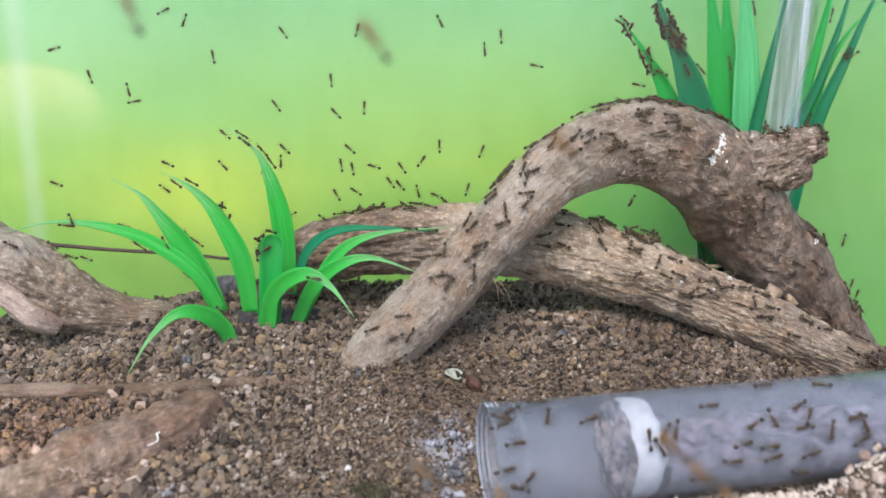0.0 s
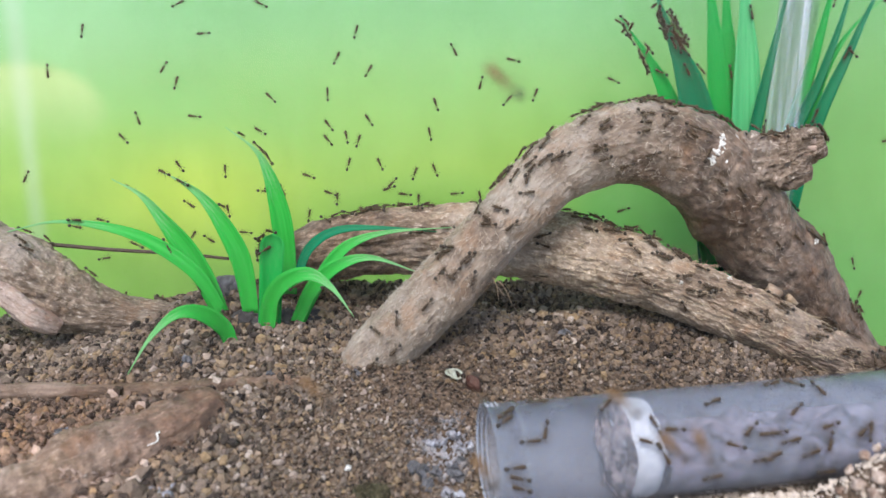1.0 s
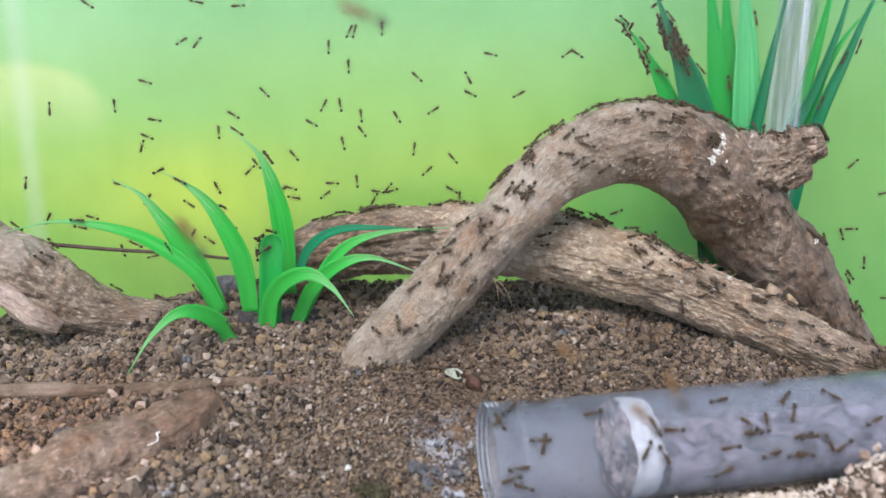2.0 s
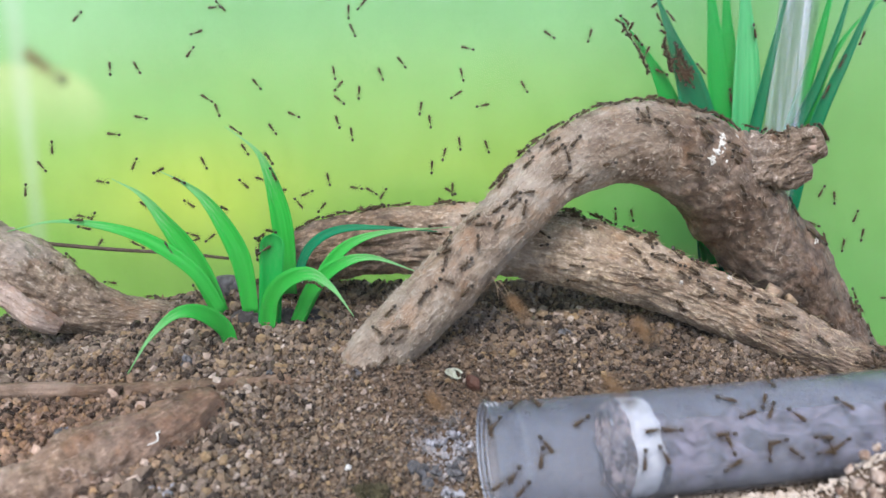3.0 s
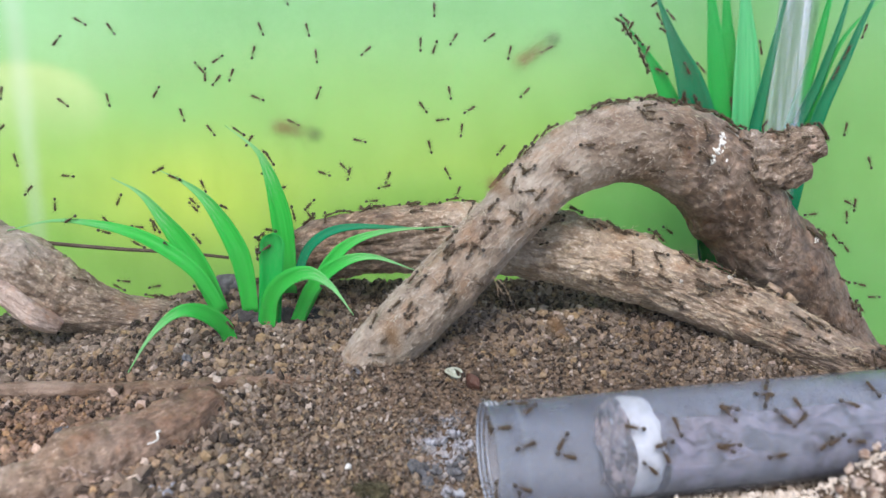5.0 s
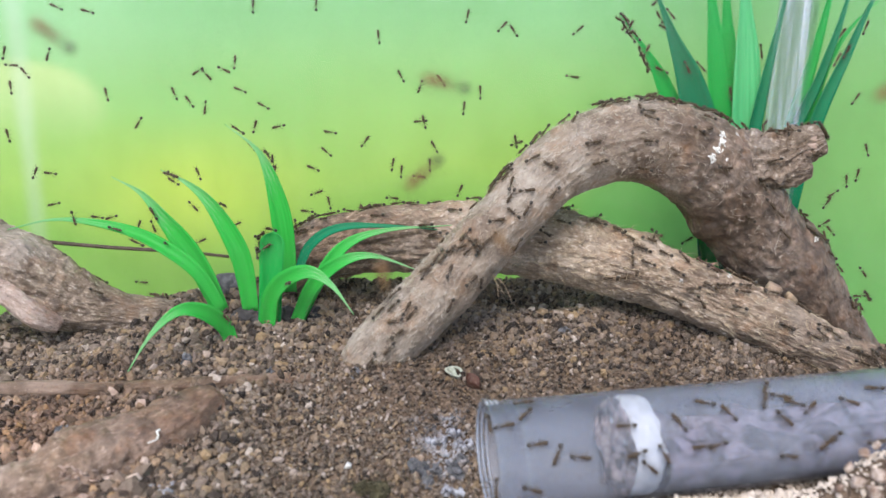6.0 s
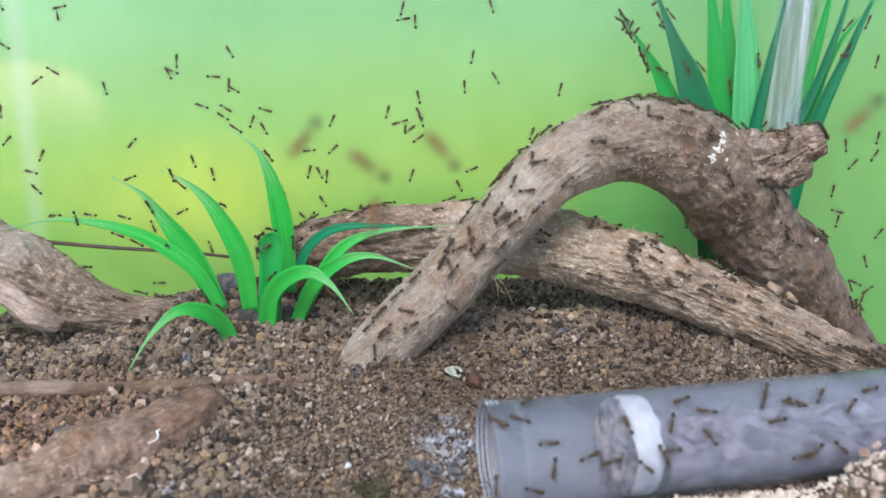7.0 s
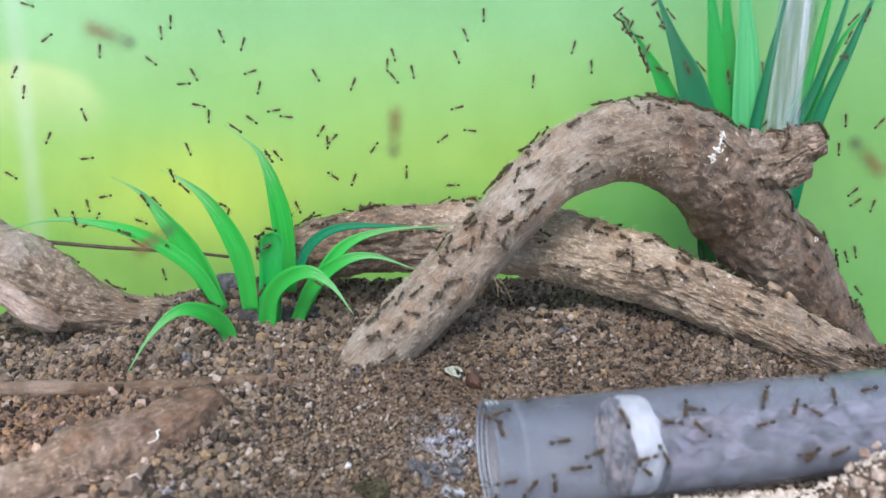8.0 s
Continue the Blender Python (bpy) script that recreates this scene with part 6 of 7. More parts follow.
    roam(wall_ants[55], [(0,-313,180), (0.5,-313,180), (1,-313,180), (1.5,-313,180), (2,-313,180), (2.5,-313,180), (3,-313,180), (3.5,-313,180), (4,-313,180), (4.5,-313,180), (5,-313,180), (5.5,-312,180), (6,-310,238), (6.5,-308,326), (7,-305,414), (7.5,-303,499), (8,-280,556)])
    roam(wall_ants[56], [(0,45,180), (0.5,45,180), (1,45,180), (1.5,45,180), (2,45,180), (2.5,45,201), (3,44,290), (3.5,44,378), (4,44,454), (4.5,44,508), (5,46,519), (5.5,49,520), (6,52,521), (6.5,54,521), (7,52,537), (7.5,44,540), (8,33,540)])
    roam(wall_ants[57], [(0,-1069,180), (0.5,-1069,180), (1,-1069,180), (1.5,-1069,180), (2,-1069,180), (2.5,-1069,180), (3,-1069,180), (3.5,-1069,180), (4,-1063,180), (4.5,-1011,180), (5,-931,214), (5.5,-844,213), (6,-759,234), (6.5,-693,295), (7,-669,360), (7.5,-688,413), (8,-680,446)])
    roam(wall_ants[58], [(0,1850,180), (0.5,1850,180), (1,1850,180), (1.5,1850,180), (2,1850,180), (2.5,1818,180), (3,1731,180), (3.5,1643,180), (4,1556,180), (4.5,1469,180), (5,1396,180), (5.5,1354,180), (6,1348,180), (6.5,1362,180), (7,1358,180), (7.5,1358,180), (8,1342,197)])
    roam(wall_ants[59], [(0,-1562,332), (0.5,-1476,332), (1,-1390,332), (1.5,-1308,369), (2,-1250,439), (2.5,-1229,524), (3,-1250,603), (3.5,-1316,643), (4,-1352,699), (4.5,-1362,766), (5,-1351,825), (5.5,-1340,884), (6,-1329,941), (6.5,-1303,1010), (7,-1325,1082), (7.5,-1381,1130), (8,-1458,1144)])
    roam(wall_ants[60], [(0,163,180), (0.5,162,244), (1,161,332), (1.5,159,419), (2,158,505), (2.5,157,590), (3,137,664), (3.5,102,755), (4,68,752), (4.5,34,750), (5,0,746), (5.5,-34,742), (6,-68,738), (6.5,-102,736), (7,-136,734), (7.5,-171,716), (8,-213,658)])
    roam(wall_ants[61], [(0,-78,323), (0.5,-77,411), (1,-77,497), (1.5,-76,564), (2,-50,590), (2.5,-23,615), (3,3,640), (3.5,5,723), (4,30,741), (4.5,55,759), (5,80,775), (5.5,105,790), (6,114,823), (6.5,103,870), (7,89,929), (7.5,123,977), (8,122,1051)])
    roam(wall_ants[62], [(0,-37,180), (0.5,-36,180), (1,-36,256), (1.5,-36,345), (2,-36,432), (2.5,-35,518), (3,-35,600), (3.5,-27,646), (4,-11,715), (4.5,19,784), (5,21,825), (5.5,8,842), (6,-5,859), (6.5,-76,962), (7,-83,1032), (7.5,-82,1109), (8,-81,1185)])
    roam(wall_ants[63], [(0,31,180), (0.5,31,180), (1,31,181), (1.5,31,270), (2,30,358), (2.5,30,445), (3,30,531), (3.5,30,597), (4,51,654), (4.5,54,680), (5,57,712), (5.5,61,744), (6,64,776), (6.5,67,802), (7,66,841), (7.5,63,882), (8,42,929)])
    roam(wall_ants[64], [(0,-11,180), (0.5,-11,180), (1,-11,180), (1.5,-11,225), (2,-11,314), (2.5,-11,402), (3,-11,484), (3.5,-14,545), (4,-23,585), (4.5,-32,624), (5,-40,661), (5.5,-49,698), (6,-58,734), (6.5,-67,772), (7,-75,810), (7.5,-84,848), (8,-92,885)])
    roam(wall_ants[65], [(0,-559,573), (0.5,-547,543), (1,-541,540), (1.5,-563,592), (2,-580,613), (2.5,-597,635), (3,-614,656), (3.5,-619,670), (4,-622,662), (4.5,-614,664), (5,-601,680), (5.5,-589,702), (6,-581,720), (6.5,-565,781), (7,-547,773), (7.5,-531,757), (8,-484,752)])
    roam(wall_ants[66], [(0,-674,365), (0.5,-674,362), (1,-674,362), (1.5,-671,359), (2,-683,387), (2.5,-694,414), (3,-705,441), (3.5,-735,496), (4,-734,507), (4.5,-744,521), (5,-751,538), (5.5,-757,556), (6,-764,574), (6.5,-770,593), (7,-777,613), (7.5,-783,632), (8,-790,651)])
    roam(wall_ants[67], [(0,-837,400), (0.5,-777,392), (1,-745,376), (1.5,-743,368), (2,-743,371), (2.5,-742,373), (3,-742,376), (3.5,-739,385), (4,-755,441), (4.5,-751,455), (5,-782,487), (5.5,-812,519), (6,-843,551), (6.5,-896,573), (7,-978,563), (7.5,-1051,513), (8,-1094,436)])
    roam(wall_ants[68], [(0,-427,180), (0.5,-426,180), (1,-424,182), (1.5,-421,271), (2,-418,357), (2.5,-406,428), (3,-383,474), (3.5,-352,491), (4,-297,507), (4.5,-241,524), (5,-186,538), (5.5,-131,553), (6,-76,567), (6.5,-11,540), (7,89,589), (7.5,161,616), (8,240,595)])
    roam(wall_ants[69], [(0,-845,365), (0.5,-863,388), (1,-873,402), (1.5,-878,407), (2,-898,431), (2.5,-918,455), (3,-938,480), (3.5,-944,477), (4,-932,452), (4.5,-921,421), (5,-920,417), (5.5,-920,414), (6,-919,410), (6.5,-919,410), (7,-919,410), (7.5,-919,410), (8,-954,424)])
    roam(wall_ants[70], [(0,-1030,180), (0.5,-1030,180), (1,-1026,180), (1.5,-1019,248), (2,-1020,336), (2.5,-1063,408), (3,-1136,446), (3.5,-1256,446), (4,-1306,466), (4.5,-1323,584), (5,-1330,620), (5.5,-1338,656), (6,-1345,692), (6.5,-1352,729), (7,-1359,767), (7.5,-1351,799), (8,-1304,885)])
    roam(wall_ants[71], [(0,-1257,180), (0.5,-1257,180), (1,-1257,180), (1.5,-1238,180), (2,-1183,212), (2.5,-1124,240), (3,-1073,231), (3.5,-1075,234), (4,-1081,237), (4.5,-1058,236), (5,-1029,233), (5.5,-1001,230), (6,-972,226), (6.5,-943,225), (7,-915,224), (7.5,-889,225), (8,-895,251)])
    roam(wall_ants[72], [(0,-839,1070), (0.5,-816,1081), (1,-794,1091), (1.5,-772,1102), (2,-737,1096), (2.5,-702,1090), (3,-666,1085), (3.5,-646,1030), (4,-619,967), (4.5,-650,948), (5,-682,928), (5.5,-713,908), (6,-745,888), (6.5,-777,870), (7,-823,888), (7.5,-864,903), (8,-884,918)])
    roam(wall_ants[73], [(0,-776,1045), (0.5,-807,974), (1,-848,908), (1.5,-880,872), (2,-907,863), (2.5,-918,883), (3,-929,903), (3.5,-939,923), (4,-959,954), (4.5,-979,985), (5,-998,1014), (5.5,-1018,1043), (6,-1063,1062), (6.5,-1134,1077), (7,-1145,1075), (7.5,-1183,1065), (8,-1241,1082)])
    roam(wall_ants[74], [(0,-1175,961), (0.5,-1199,954), (1,-1202,897), (1.5,-1205,840), (2,-1208,783), (2.5,-1210,724), (3,-1213,665), (3.5,-1216,606), (4,-1219,546), (4.5,-1222,485), (5,-1223,483), (5.5,-1224,481), (6,-1225,480), (6.5,-1244,480), (7,-1275,526), (7.5,-1306,543), (8,-1349,570)])
    roam(wall_ants[75], [(0,-696,936), (0.5,-710,1020), (1,-720,1006), (1.5,-731,993), (2,-742,979), (2.5,-753,966), (3,-764,952), (3.5,-775,939), (4,-764,928), (4.5,-753,917), (5,-742,904), (5.5,-731,891), (6,-720,878), (6.5,-709,867), (7,-700,872), (7.5,-654,864), (8,-588,885)])
    roam(wall_ants[76], [(0,-480,1007), (0.5,-515,1057), (1,-542,1090), (1.5,-577,1087), (2,-611,1085), (2.5,-646,1082), (3,-681,1080), (3.5,-716,1077), (4,-760,1107), (4.5,-789,1172), (5,-784,1245), (5.5,-779,1318), (6,-773,1390), (6.5,-768,1462), (7,-763,1534), (7.5,-758,1604), (8,-753,1674)])
    roam(wall_ants[77], [(0,-341,867), (0.5,-343,893), (1,-323,932), (1.5,-303,971), (2,-283,1010), (2.5,-263,1049), (3,-244,1087), (3.5,-228,1087), (4,-153,1092), (4.5,-85,1125), (5,-40,1184), (5.5,-31,1256), (6,-31,1329), (6.5,-31,1402), (7,-30,1474), (7.5,-30,1545), (8,-30,1615)])
    roam(wall_ants[78], [(0,-328,768), (0.5,-349,791), (1,-353,825), (1.5,-351,882), (2,-346,964), (2.5,-344,1042), (3,-341,1119), (3.5,-339,1195), (4,-337,1270), (4.5,-334,1344), (5,-332,1415), (5.5,-330,1486), (6,-328,1556), (6.5,-326,1626), (7,-323,1695), (7.5,-321,1763), (8,-319,1831)])
    roam(wall_ants[79], [(0,-258,1015), (0.5,-260,1008), (1,-263,1009), (1.5,-265,1010), (2,-267,1010), (2.5,-269,1011), (3,-271,1012), (3.5,-303,1090), (4,-302,1134), (4.5,-300,1198), (5,-298,1271), (5.5,-296,1344), (6,-294,1415), (6.5,-292,1487), (7,-291,1558), (7.5,-289,1628), (8,-287,1698)])
    roam(wall_ants[80], [(0,-10,1042), (0.5,11,1001), (1,32,960), (1.5,54,918), (2,76,876), (2.5,98,834), (3,120,791), (3.5,172,872), (4,219,900), (4.5,266,929), (5,312,955), (5.5,359,981), (6,405,1007), (6.5,452,1057), (7,485,1124), (7.5,481,1200), (8,478,1275)])
    roam(wall_ants[81], [(0,126,961), (0.5,129,923), (1,116,862), (1.5,99,799), (2,85,827), (2.5,72,855), (3,58,882), (3.5,37,992), (4,8,1092), (4.5,8,1169), (5,8,1242), (5.5,8,1315), (6,8,1387), (6.5,8,1459), (7,7,1531), (7.5,7,1601), (8,7,1671)])
    roam(wall_ants[82], [(0,175,995), (0.5,169,1070), (1,168,1146), (1.5,166,1222), (2,165,1297), (2.5,164,1370), (3,163,1443), (3.5,162,1515), (4,161,1585), (4.5,160,1655), (5,159,1723), (5.5,158,1789), (6,157,1855), (6.5,156,1921), (7,155,1950), (7.5,154,1950), (8,153,1950)])
    roam(wall_ants[83], [(0,285,911), (0.5,250,919), (1,215,927), (1.5,180,936), (2,146,944), (2.5,111,952), (3,76,961), (3.5,42,969), (4,-24,1020), (4.5,-10,1002), (5,-24,964), (5.5,-46,904), (6,-69,844), (6.5,-92,785), (7,-115,726), (7.5,-113,665), (8,-114,582)])
    roam(wall_ants[84], [(0,-490,659), (0.5,-522,690), (1,-563,714), (1.5,-603,739), (2,-643,763), (2.5,-683,787), (3,-722,812), (3.5,-762,836), (4,-801,860), (4.5,-845,880), (5,-876,831), (5.5,-907,783), (6,-938,734), (6.5,-970,686), (7,-963,672), (7.5,-1022,633), (8,-1106,624)])
    roam(wall_ants[85], [(0,-317,608), (0.5,-323,651), (1,-355,686), (1.5,-380,723), (2,-404,738), (2.5,-431,751), (3,-458,763), (3.5,-485,776), (4,-512,788), (4.5,-539,800), (5,-566,811), (5.5,-593,821), (6,-619,832), (6.5,-646,844), (7,-654,846), (7.5,-633,888), (8,-605,967)])
    roam(wall_ants[86], [(0,-282,597), (0.5,-290,646), (1,-298,695), (1.5,-307,744), (2,-315,792), (2.5,-323,839), (3,-331,887), (3.5,-339,934), (4,-394,1005), (4.5,-432,1042), (5,-469,1102), (5.5,-476,1175), (6,-473,1249), (6.5,-470,1323), (7,-466,1396), (7.5,-463,1469), (8,-460,1540)])
    roam(wall_ants[87], [(0,-68,621), (0.5,-46,651), (1,-40,704), (1.5,-67,752), (2,-31,776), (2.5,4,799), (3,39,823), (3.5,74,846), (4,108,869), (4.5,120,977), (5,139,990), (5.5,158,1004), (6,177,1017), (6.5,216,1065), (7,230,1115), (7.5,229,1188), (8,227,1263)])
    roam(wall_ants[88], [(0,119,651), (0.5,158,752), (1,196,806), (1.5,214,816), (2,231,825), (2.5,249,835), (3,249,846), (3.5,225,875), (4,211,893), (4.5,195,913), (5,201,944), (5.5,208,974), (6,214,1005), (6.5,161,1042), (7,145,1077), (7.5,128,1144), (8,127,1219)])
    roam(wall_ants[89], [(0,-133,545), (0.5,-149,564), (1,-157,556), (1.5,-165,547), (2,-172,538), (2.5,-180,529), (3,-187,520), (3.5,-196,504), (4,-188,525), (4.5,-181,546), (5,-173,565), (5.5,-165,584), (6,-157,603), (6.5,-151,665), (7,-103,712), (7.5,-36,756), (8,42,778)])
    roam(wall_ants[90], [(0,-333,515), (0.5,-364,573), (1,-418,575), (1.5,-431,597), (2,-462,638), (2.5,-494,678), (3,-525,718), (3.5,-572,794), (4,-612,828), (4.5,-651,862), (5,-645,879), (5.5,-638,896), (6,-632,913), (6.5,-634,923), (7,-644,944), (7.5,-656,962), (8,-667,990)])
    roam(wall_ants[91], [(0,-272,526), (0.5,-326,562), (1,-295,611), (1.5,-302,643), (2,-309,675), (2.5,-316,707), (3,-324,739), (3.5,-338,781), (4,-355,836), (4.5,-373,877), (5,-384,934), (5.5,-381,1007), (6,-379,1083), (6.5,-376,1160), (7,-374,1235), (7.5,-371,1309), (8,-368,1383)])
    roam(wall_ants[92], [(0,-1210,551), (0.5,-1301,586), (1,-1303,575), (1.5,-1305,565), (2,-1307,554), (2.5,-1309,543), (3,-1310,532), (3.5,-1312,521), (4,-1314,510), (4.5,-1316,499), (5,-1303,525), (5.5,-1289,551), (6,-1276,577), (6.5,-1263,604), (7,-1249,632), (7.5,-1236,659), (8,-1222,686)])
    roam(wall_ants[93], [(0,-857,613), (0.5,-930,646), (1,-988,691), (1.5,-1006,734), (2,-1008,790), (2.5,-1010,845), (3,-1012,900), (3.5,-1007,934), (4,-1028,987), (4.5,-1054,1017), (5,-1088,1036), (5.5,-1121,1056), (6,-1155,1075), (6.5,-1160,1074), (7,-1156,1057), (7.5,-1153,1015), (8,-1193,987)])
    roam(wall_ants[94], [(0,-875,444), (0.5,-960,515), (1,-977,534), (1.5,-988,537), (2,-1011,548), (2.5,-1038,552), (3,-1065,556), (3.5,-1092,561), (4,-1119,565), (4.5,-1145,569), (5,-1172,572), (5.5,-1199,574), (6,-1226,577), (6.5,-1253,581), (7,-1285,581), (7.5,-1334,603), (8,-1418,611)])
    roam(wall_ants[95], [(0,-555,603), (0.5,-549,600), (1,-550,592), (1.5,-570,630), (2,-602,594), (2.5,-634,559), (3,-625,551), (3.5,-608,570), (4,-588,575), (4.5,-569,579), (5,-549,582), (5.5,-529,585), (6,-530,613), (6.5,-532,632), (7,-552,715), (7.5,-586,736), (8,-588,742)])
    roam(wall_ants[96], [(0,-813,388), (0.5,-875,441), (1,-923,493), (1.5,-943,515), (2,-930,501), (2.5,-917,486), (3,-903,471), (3.5,-898,466), (4,-898,466), (4.5,-898,466), (5,-897,462), (5.5,-895,458), (6,-894,455), (6.5,-894,455), (7,-934,502), (7.5,-984,519), (8,-1060,505)])
    roam(wall_ants[97], [(0,595,499), (0.5,581,472), (1,571,469), (1.5,560,465), (2,549,461), (2.5,538,457), (3,545,455), (3.5,562,455), (4,617,444), (4.5,673,427), (5,712,401), (5.5,752,372), (6,776,362), (6.5,777,388), (7,770,421), (7.5,768,444), (8,767,457)])
    roam(wall_ants[98], [(0,-1850,911), (0.5,-1850,911), (1,-1850,911), (1.5,-1850,911), (2,-1850,911), (2.5,-1850,911), (3,-1802,911), (3.5,-1720,911), (4,-1638,911), (4.5,-1557,911), (5,-1475,910), (5.5,-1394,908), (6,-1312,906), (6.5,-1232,898), (7,-1188,890), (7.5,-1130,833), (8,-1105,759)])
    roam(wall_ants[99], [(0,-346,1582), (0.5,-348,1511), (1,-350,1439), (1.5,-353,1367), (2,-355,1293), (2.5,-358,1218), (3,-360,1142), (3.5,-363,1066), (4,-365,988), (4.5,-368,909), (5,-380,828), (5.5,-430,760), (6,-506,722), (6.5,-589,726), (7,-676,752), (7.5,-720,807), (8,-757,877)])
    roam(wall_ants[100], [(0,-1850,609), (0.5,-1850,609), (1,-1850,609), (1.5,-1850,609), (2,-1850,609), (2.5,-1850,609), (3,-1850,609), (3.5,-1850,609), (4,-1841,609), (4.5,-1757,609), (5,-1673,607), (5.5,-1589,605), (6,-1506,604), (6.5,-1421,622), (7,-1352,678), (7.5,-1299,744), (8,-1282,825)])
    roam(wall_ants[101], [(0,-1151,180), (0.5,-1151,180), (1,-1151,180), (1.5,-1151,180), (2,-1144,185), (2.5,-1136,274), (3,-1096,356), (3.5,-1037,403), (4,-988,413), (4.5,-974,413), (5,-971,411), (5.5,-969,409), (6,-966,407), (6.5,-981,421), (7,-1007,438), (7.5,-1056,443), (8,-1125,415)])
    roam(wall_ants[102], [(0,-874,537), (0.5,-804,485), (1,-801,488), (1.5,-801,488), (2,-801,488), (2.5,-801,488), (3,-801,488), (3.5,-801,488), (4,-796,485), (4.5,-788,477), (5,-788,476), (5.5,-788,475), (6,-788,474), (6.5,-791,474), (7,-822,457), (7.5,-859,441), (8,-902,488)])
    roam(wall_ants[103], [(0,-687,610), (0.5,-632,549), (1,-565,528), (1.5,-517,537), (2,-515,534), (2.5,-514,532), (3,-512,529), (3.5,-506,532), (4,-521,564), (4.5,-507,512), (5,-514,535), (5.5,-520,558), (6,-526,581), (6.5,-524,562), (7,-504,526), (7.5,-519,502), (8,-489,459)])
    roam(wall_ants[104], [(0,1727,522), (0.5,1643,522), (1,1558,522), (1.5,1474,522), (2,1389,522), (2.5,1329,490), (3,1305,449), (3.5,1308,421), (4,1306,446), (4.5,1311,471), (5,1283,485), (5.5,1255,499), (6,1227,513), (6.5,1236,485), (7,1244,457), (7.5,1247,482), (8,1287,518)])
    roam(wall_ants[105], [(0,1785,180), (0.5,1698,180), (1,1610,180), (1.5,1523,180), (2,1435,180), (2.5,1361,180), (3,1309,191), (3.5,1307,234), (4,1291,325), (4.5,1284,384), (5,1277,440), (5.5,1271,496), (6,1264,551), (6.5,1257,607), (7,1250,663), (7.5,1243,718), (8,1241,739)])
    roam(wall_ants[106], [(0,623,180), (0.5,623,180), (1,622,180), (1.5,619,188), (2,615,278), (2.5,610,366), (3,598,448), (3.5,569,526), (4,532,567), (4.5,495,608), (5,459,647), (5.5,423,685), (6,387,723), (6.5,351,763), (7,358,833), (7.5,377,893), (8,394,957)])
    roam(wall_ants[107], [(0,1850,180), (0.5,1850,180), (1,1850,180), (1.5,1850,180), (2,1850,180), (2.5,1850,180), (3,1850,180), (3.5,1850,180), (4,1818,180), (4.5,1730,180), (5,1643,180), (5.5,1556,180), (6,1469,180), (6.5,1395,212), (7,1353,294), (7.5,1331,393), (8,1354,473)])
    # trails over the inner face of the front pane
    roam(pane_ants[0], [(0,-58,887), (0.3,-88,931), (0.5,-108,948), (1,-157,989), (1.5,-162,990), (2,-167,992), (2.5,-172,993), (3,-177,994), (3.5,-182,995), (4,-187,997), (4.5,-192,998), (5,-197,999), (5.5,-202,1000), (6,-206,1002), (6.5,-211,1003), (7,-216,1004), (7.5,-221,1005), (8,-226,1006)], 0.0682, 1)
    roam(pane_ants[1], [(0,-269,912), (0.4,-283,949), (0.5,-286,954), (1,-303,981), (1.5,-320,1006), (2,-322,1007), (2.5,-325,1007), (3,-328,1007), (3.5,-331,1007), (4,-334,1007), (4.5,-337,1007), (5,-340,1008), (5.5,-342,1008), (6,-345,1008), (6.5,-348,1008), (7,-351,1008), (7.5,-354,1008), (8,-357,1009)], 0.0682, 1)
    roam(pane_ants[2], [(0,113,792), (0.5,87,821), (0.9,66,844), (1,55,853), (1.2,35,870), (1.5,5,883), (1.7,-26,894), (2,-67,910), (2.3,-107,926), (2.5,-129,937), (3,-182,962), (3.5,-189,967), (4,-196,971), (4.5,-202,976), (5,-209,980), (5.5,-216,985), (6,-223,989), (6.5,-229,993), (7,-236,998), (7.5,-243,1002), (8,-250,1006)], 0.0682, 1)
    roam(pane_ants[3], [(0,-13,476), (0.5,-67,520), (1,-120,563), (1.5,-177,635), (1.7,-200,663), (2,-230,713), (2.3,-259,762), (2.5,-282,793), (2.8,-315,839), (3,-347,865), (3.5,-378,889), (4,-416,912), (4.5,-443,931), (5,-469,949), (5.5,-473,953), (6,-477,958), (6.5,-481,962), (7,-485,967), (7.5,-489,971), (8,-493,976)], 0.0682, 1)
    roam(pane_ants[4], [(0,522,1006), (0.5,498,1000), (1,474,993), (1.5,450,987), (2,425,980), (2.5,401,974), (3,377,967), (3.5,309,937), (3.6,295,931), (4,218,915), (4.5,126,901), (4.7,105,894), (5,83,880), (5.3,62,865), (5.5,47,860), (5.8,26,851), (6,4,850), (6.2,-18,862), (6.5,-46,861), (6.8,-95,839), (7,-122,805), (7.2,-143,777), (7.5,-199,751), (8,-263,711)], 0.0682, 1)
    roam(pane_ants[5], [(0,226,505), (0.5,201,529), (1,175,552), (1.5,150,575), (2,125,597), (2.5,101,619), (3,76,641), (3.5,37,690), (4,-2,737), (4.5,-25,777), (4.7,-68,797), (5,-129,810), (5.3,-190,822), (5.5,-236,836), (5.8,-304,856), (6,-337,890), (6.5,-404,931), (7,-431,956), (7.5,-457,982), (8,-483,1006)], 0.0682, 1)
    roam(pane_ants[6], [(0,285,445), (0.5,269,476), (1,254,505), (1.5,238,535), (2,223,563), (2.5,208,592), (3,193,619), (3.5,158,654), (4,124,687), (4.5,91,720), (5,59,752), (5.5,23,774), (5.8,2,787), (6,-16,773), (6.2,-25,763), (6.5,-10,759), (6.8,-46,765), (7,-65,777), (7.2,-94,799), (7.5,-134,839), (7.8,-238,873), (8,-288,891)], 0.0682, 1)
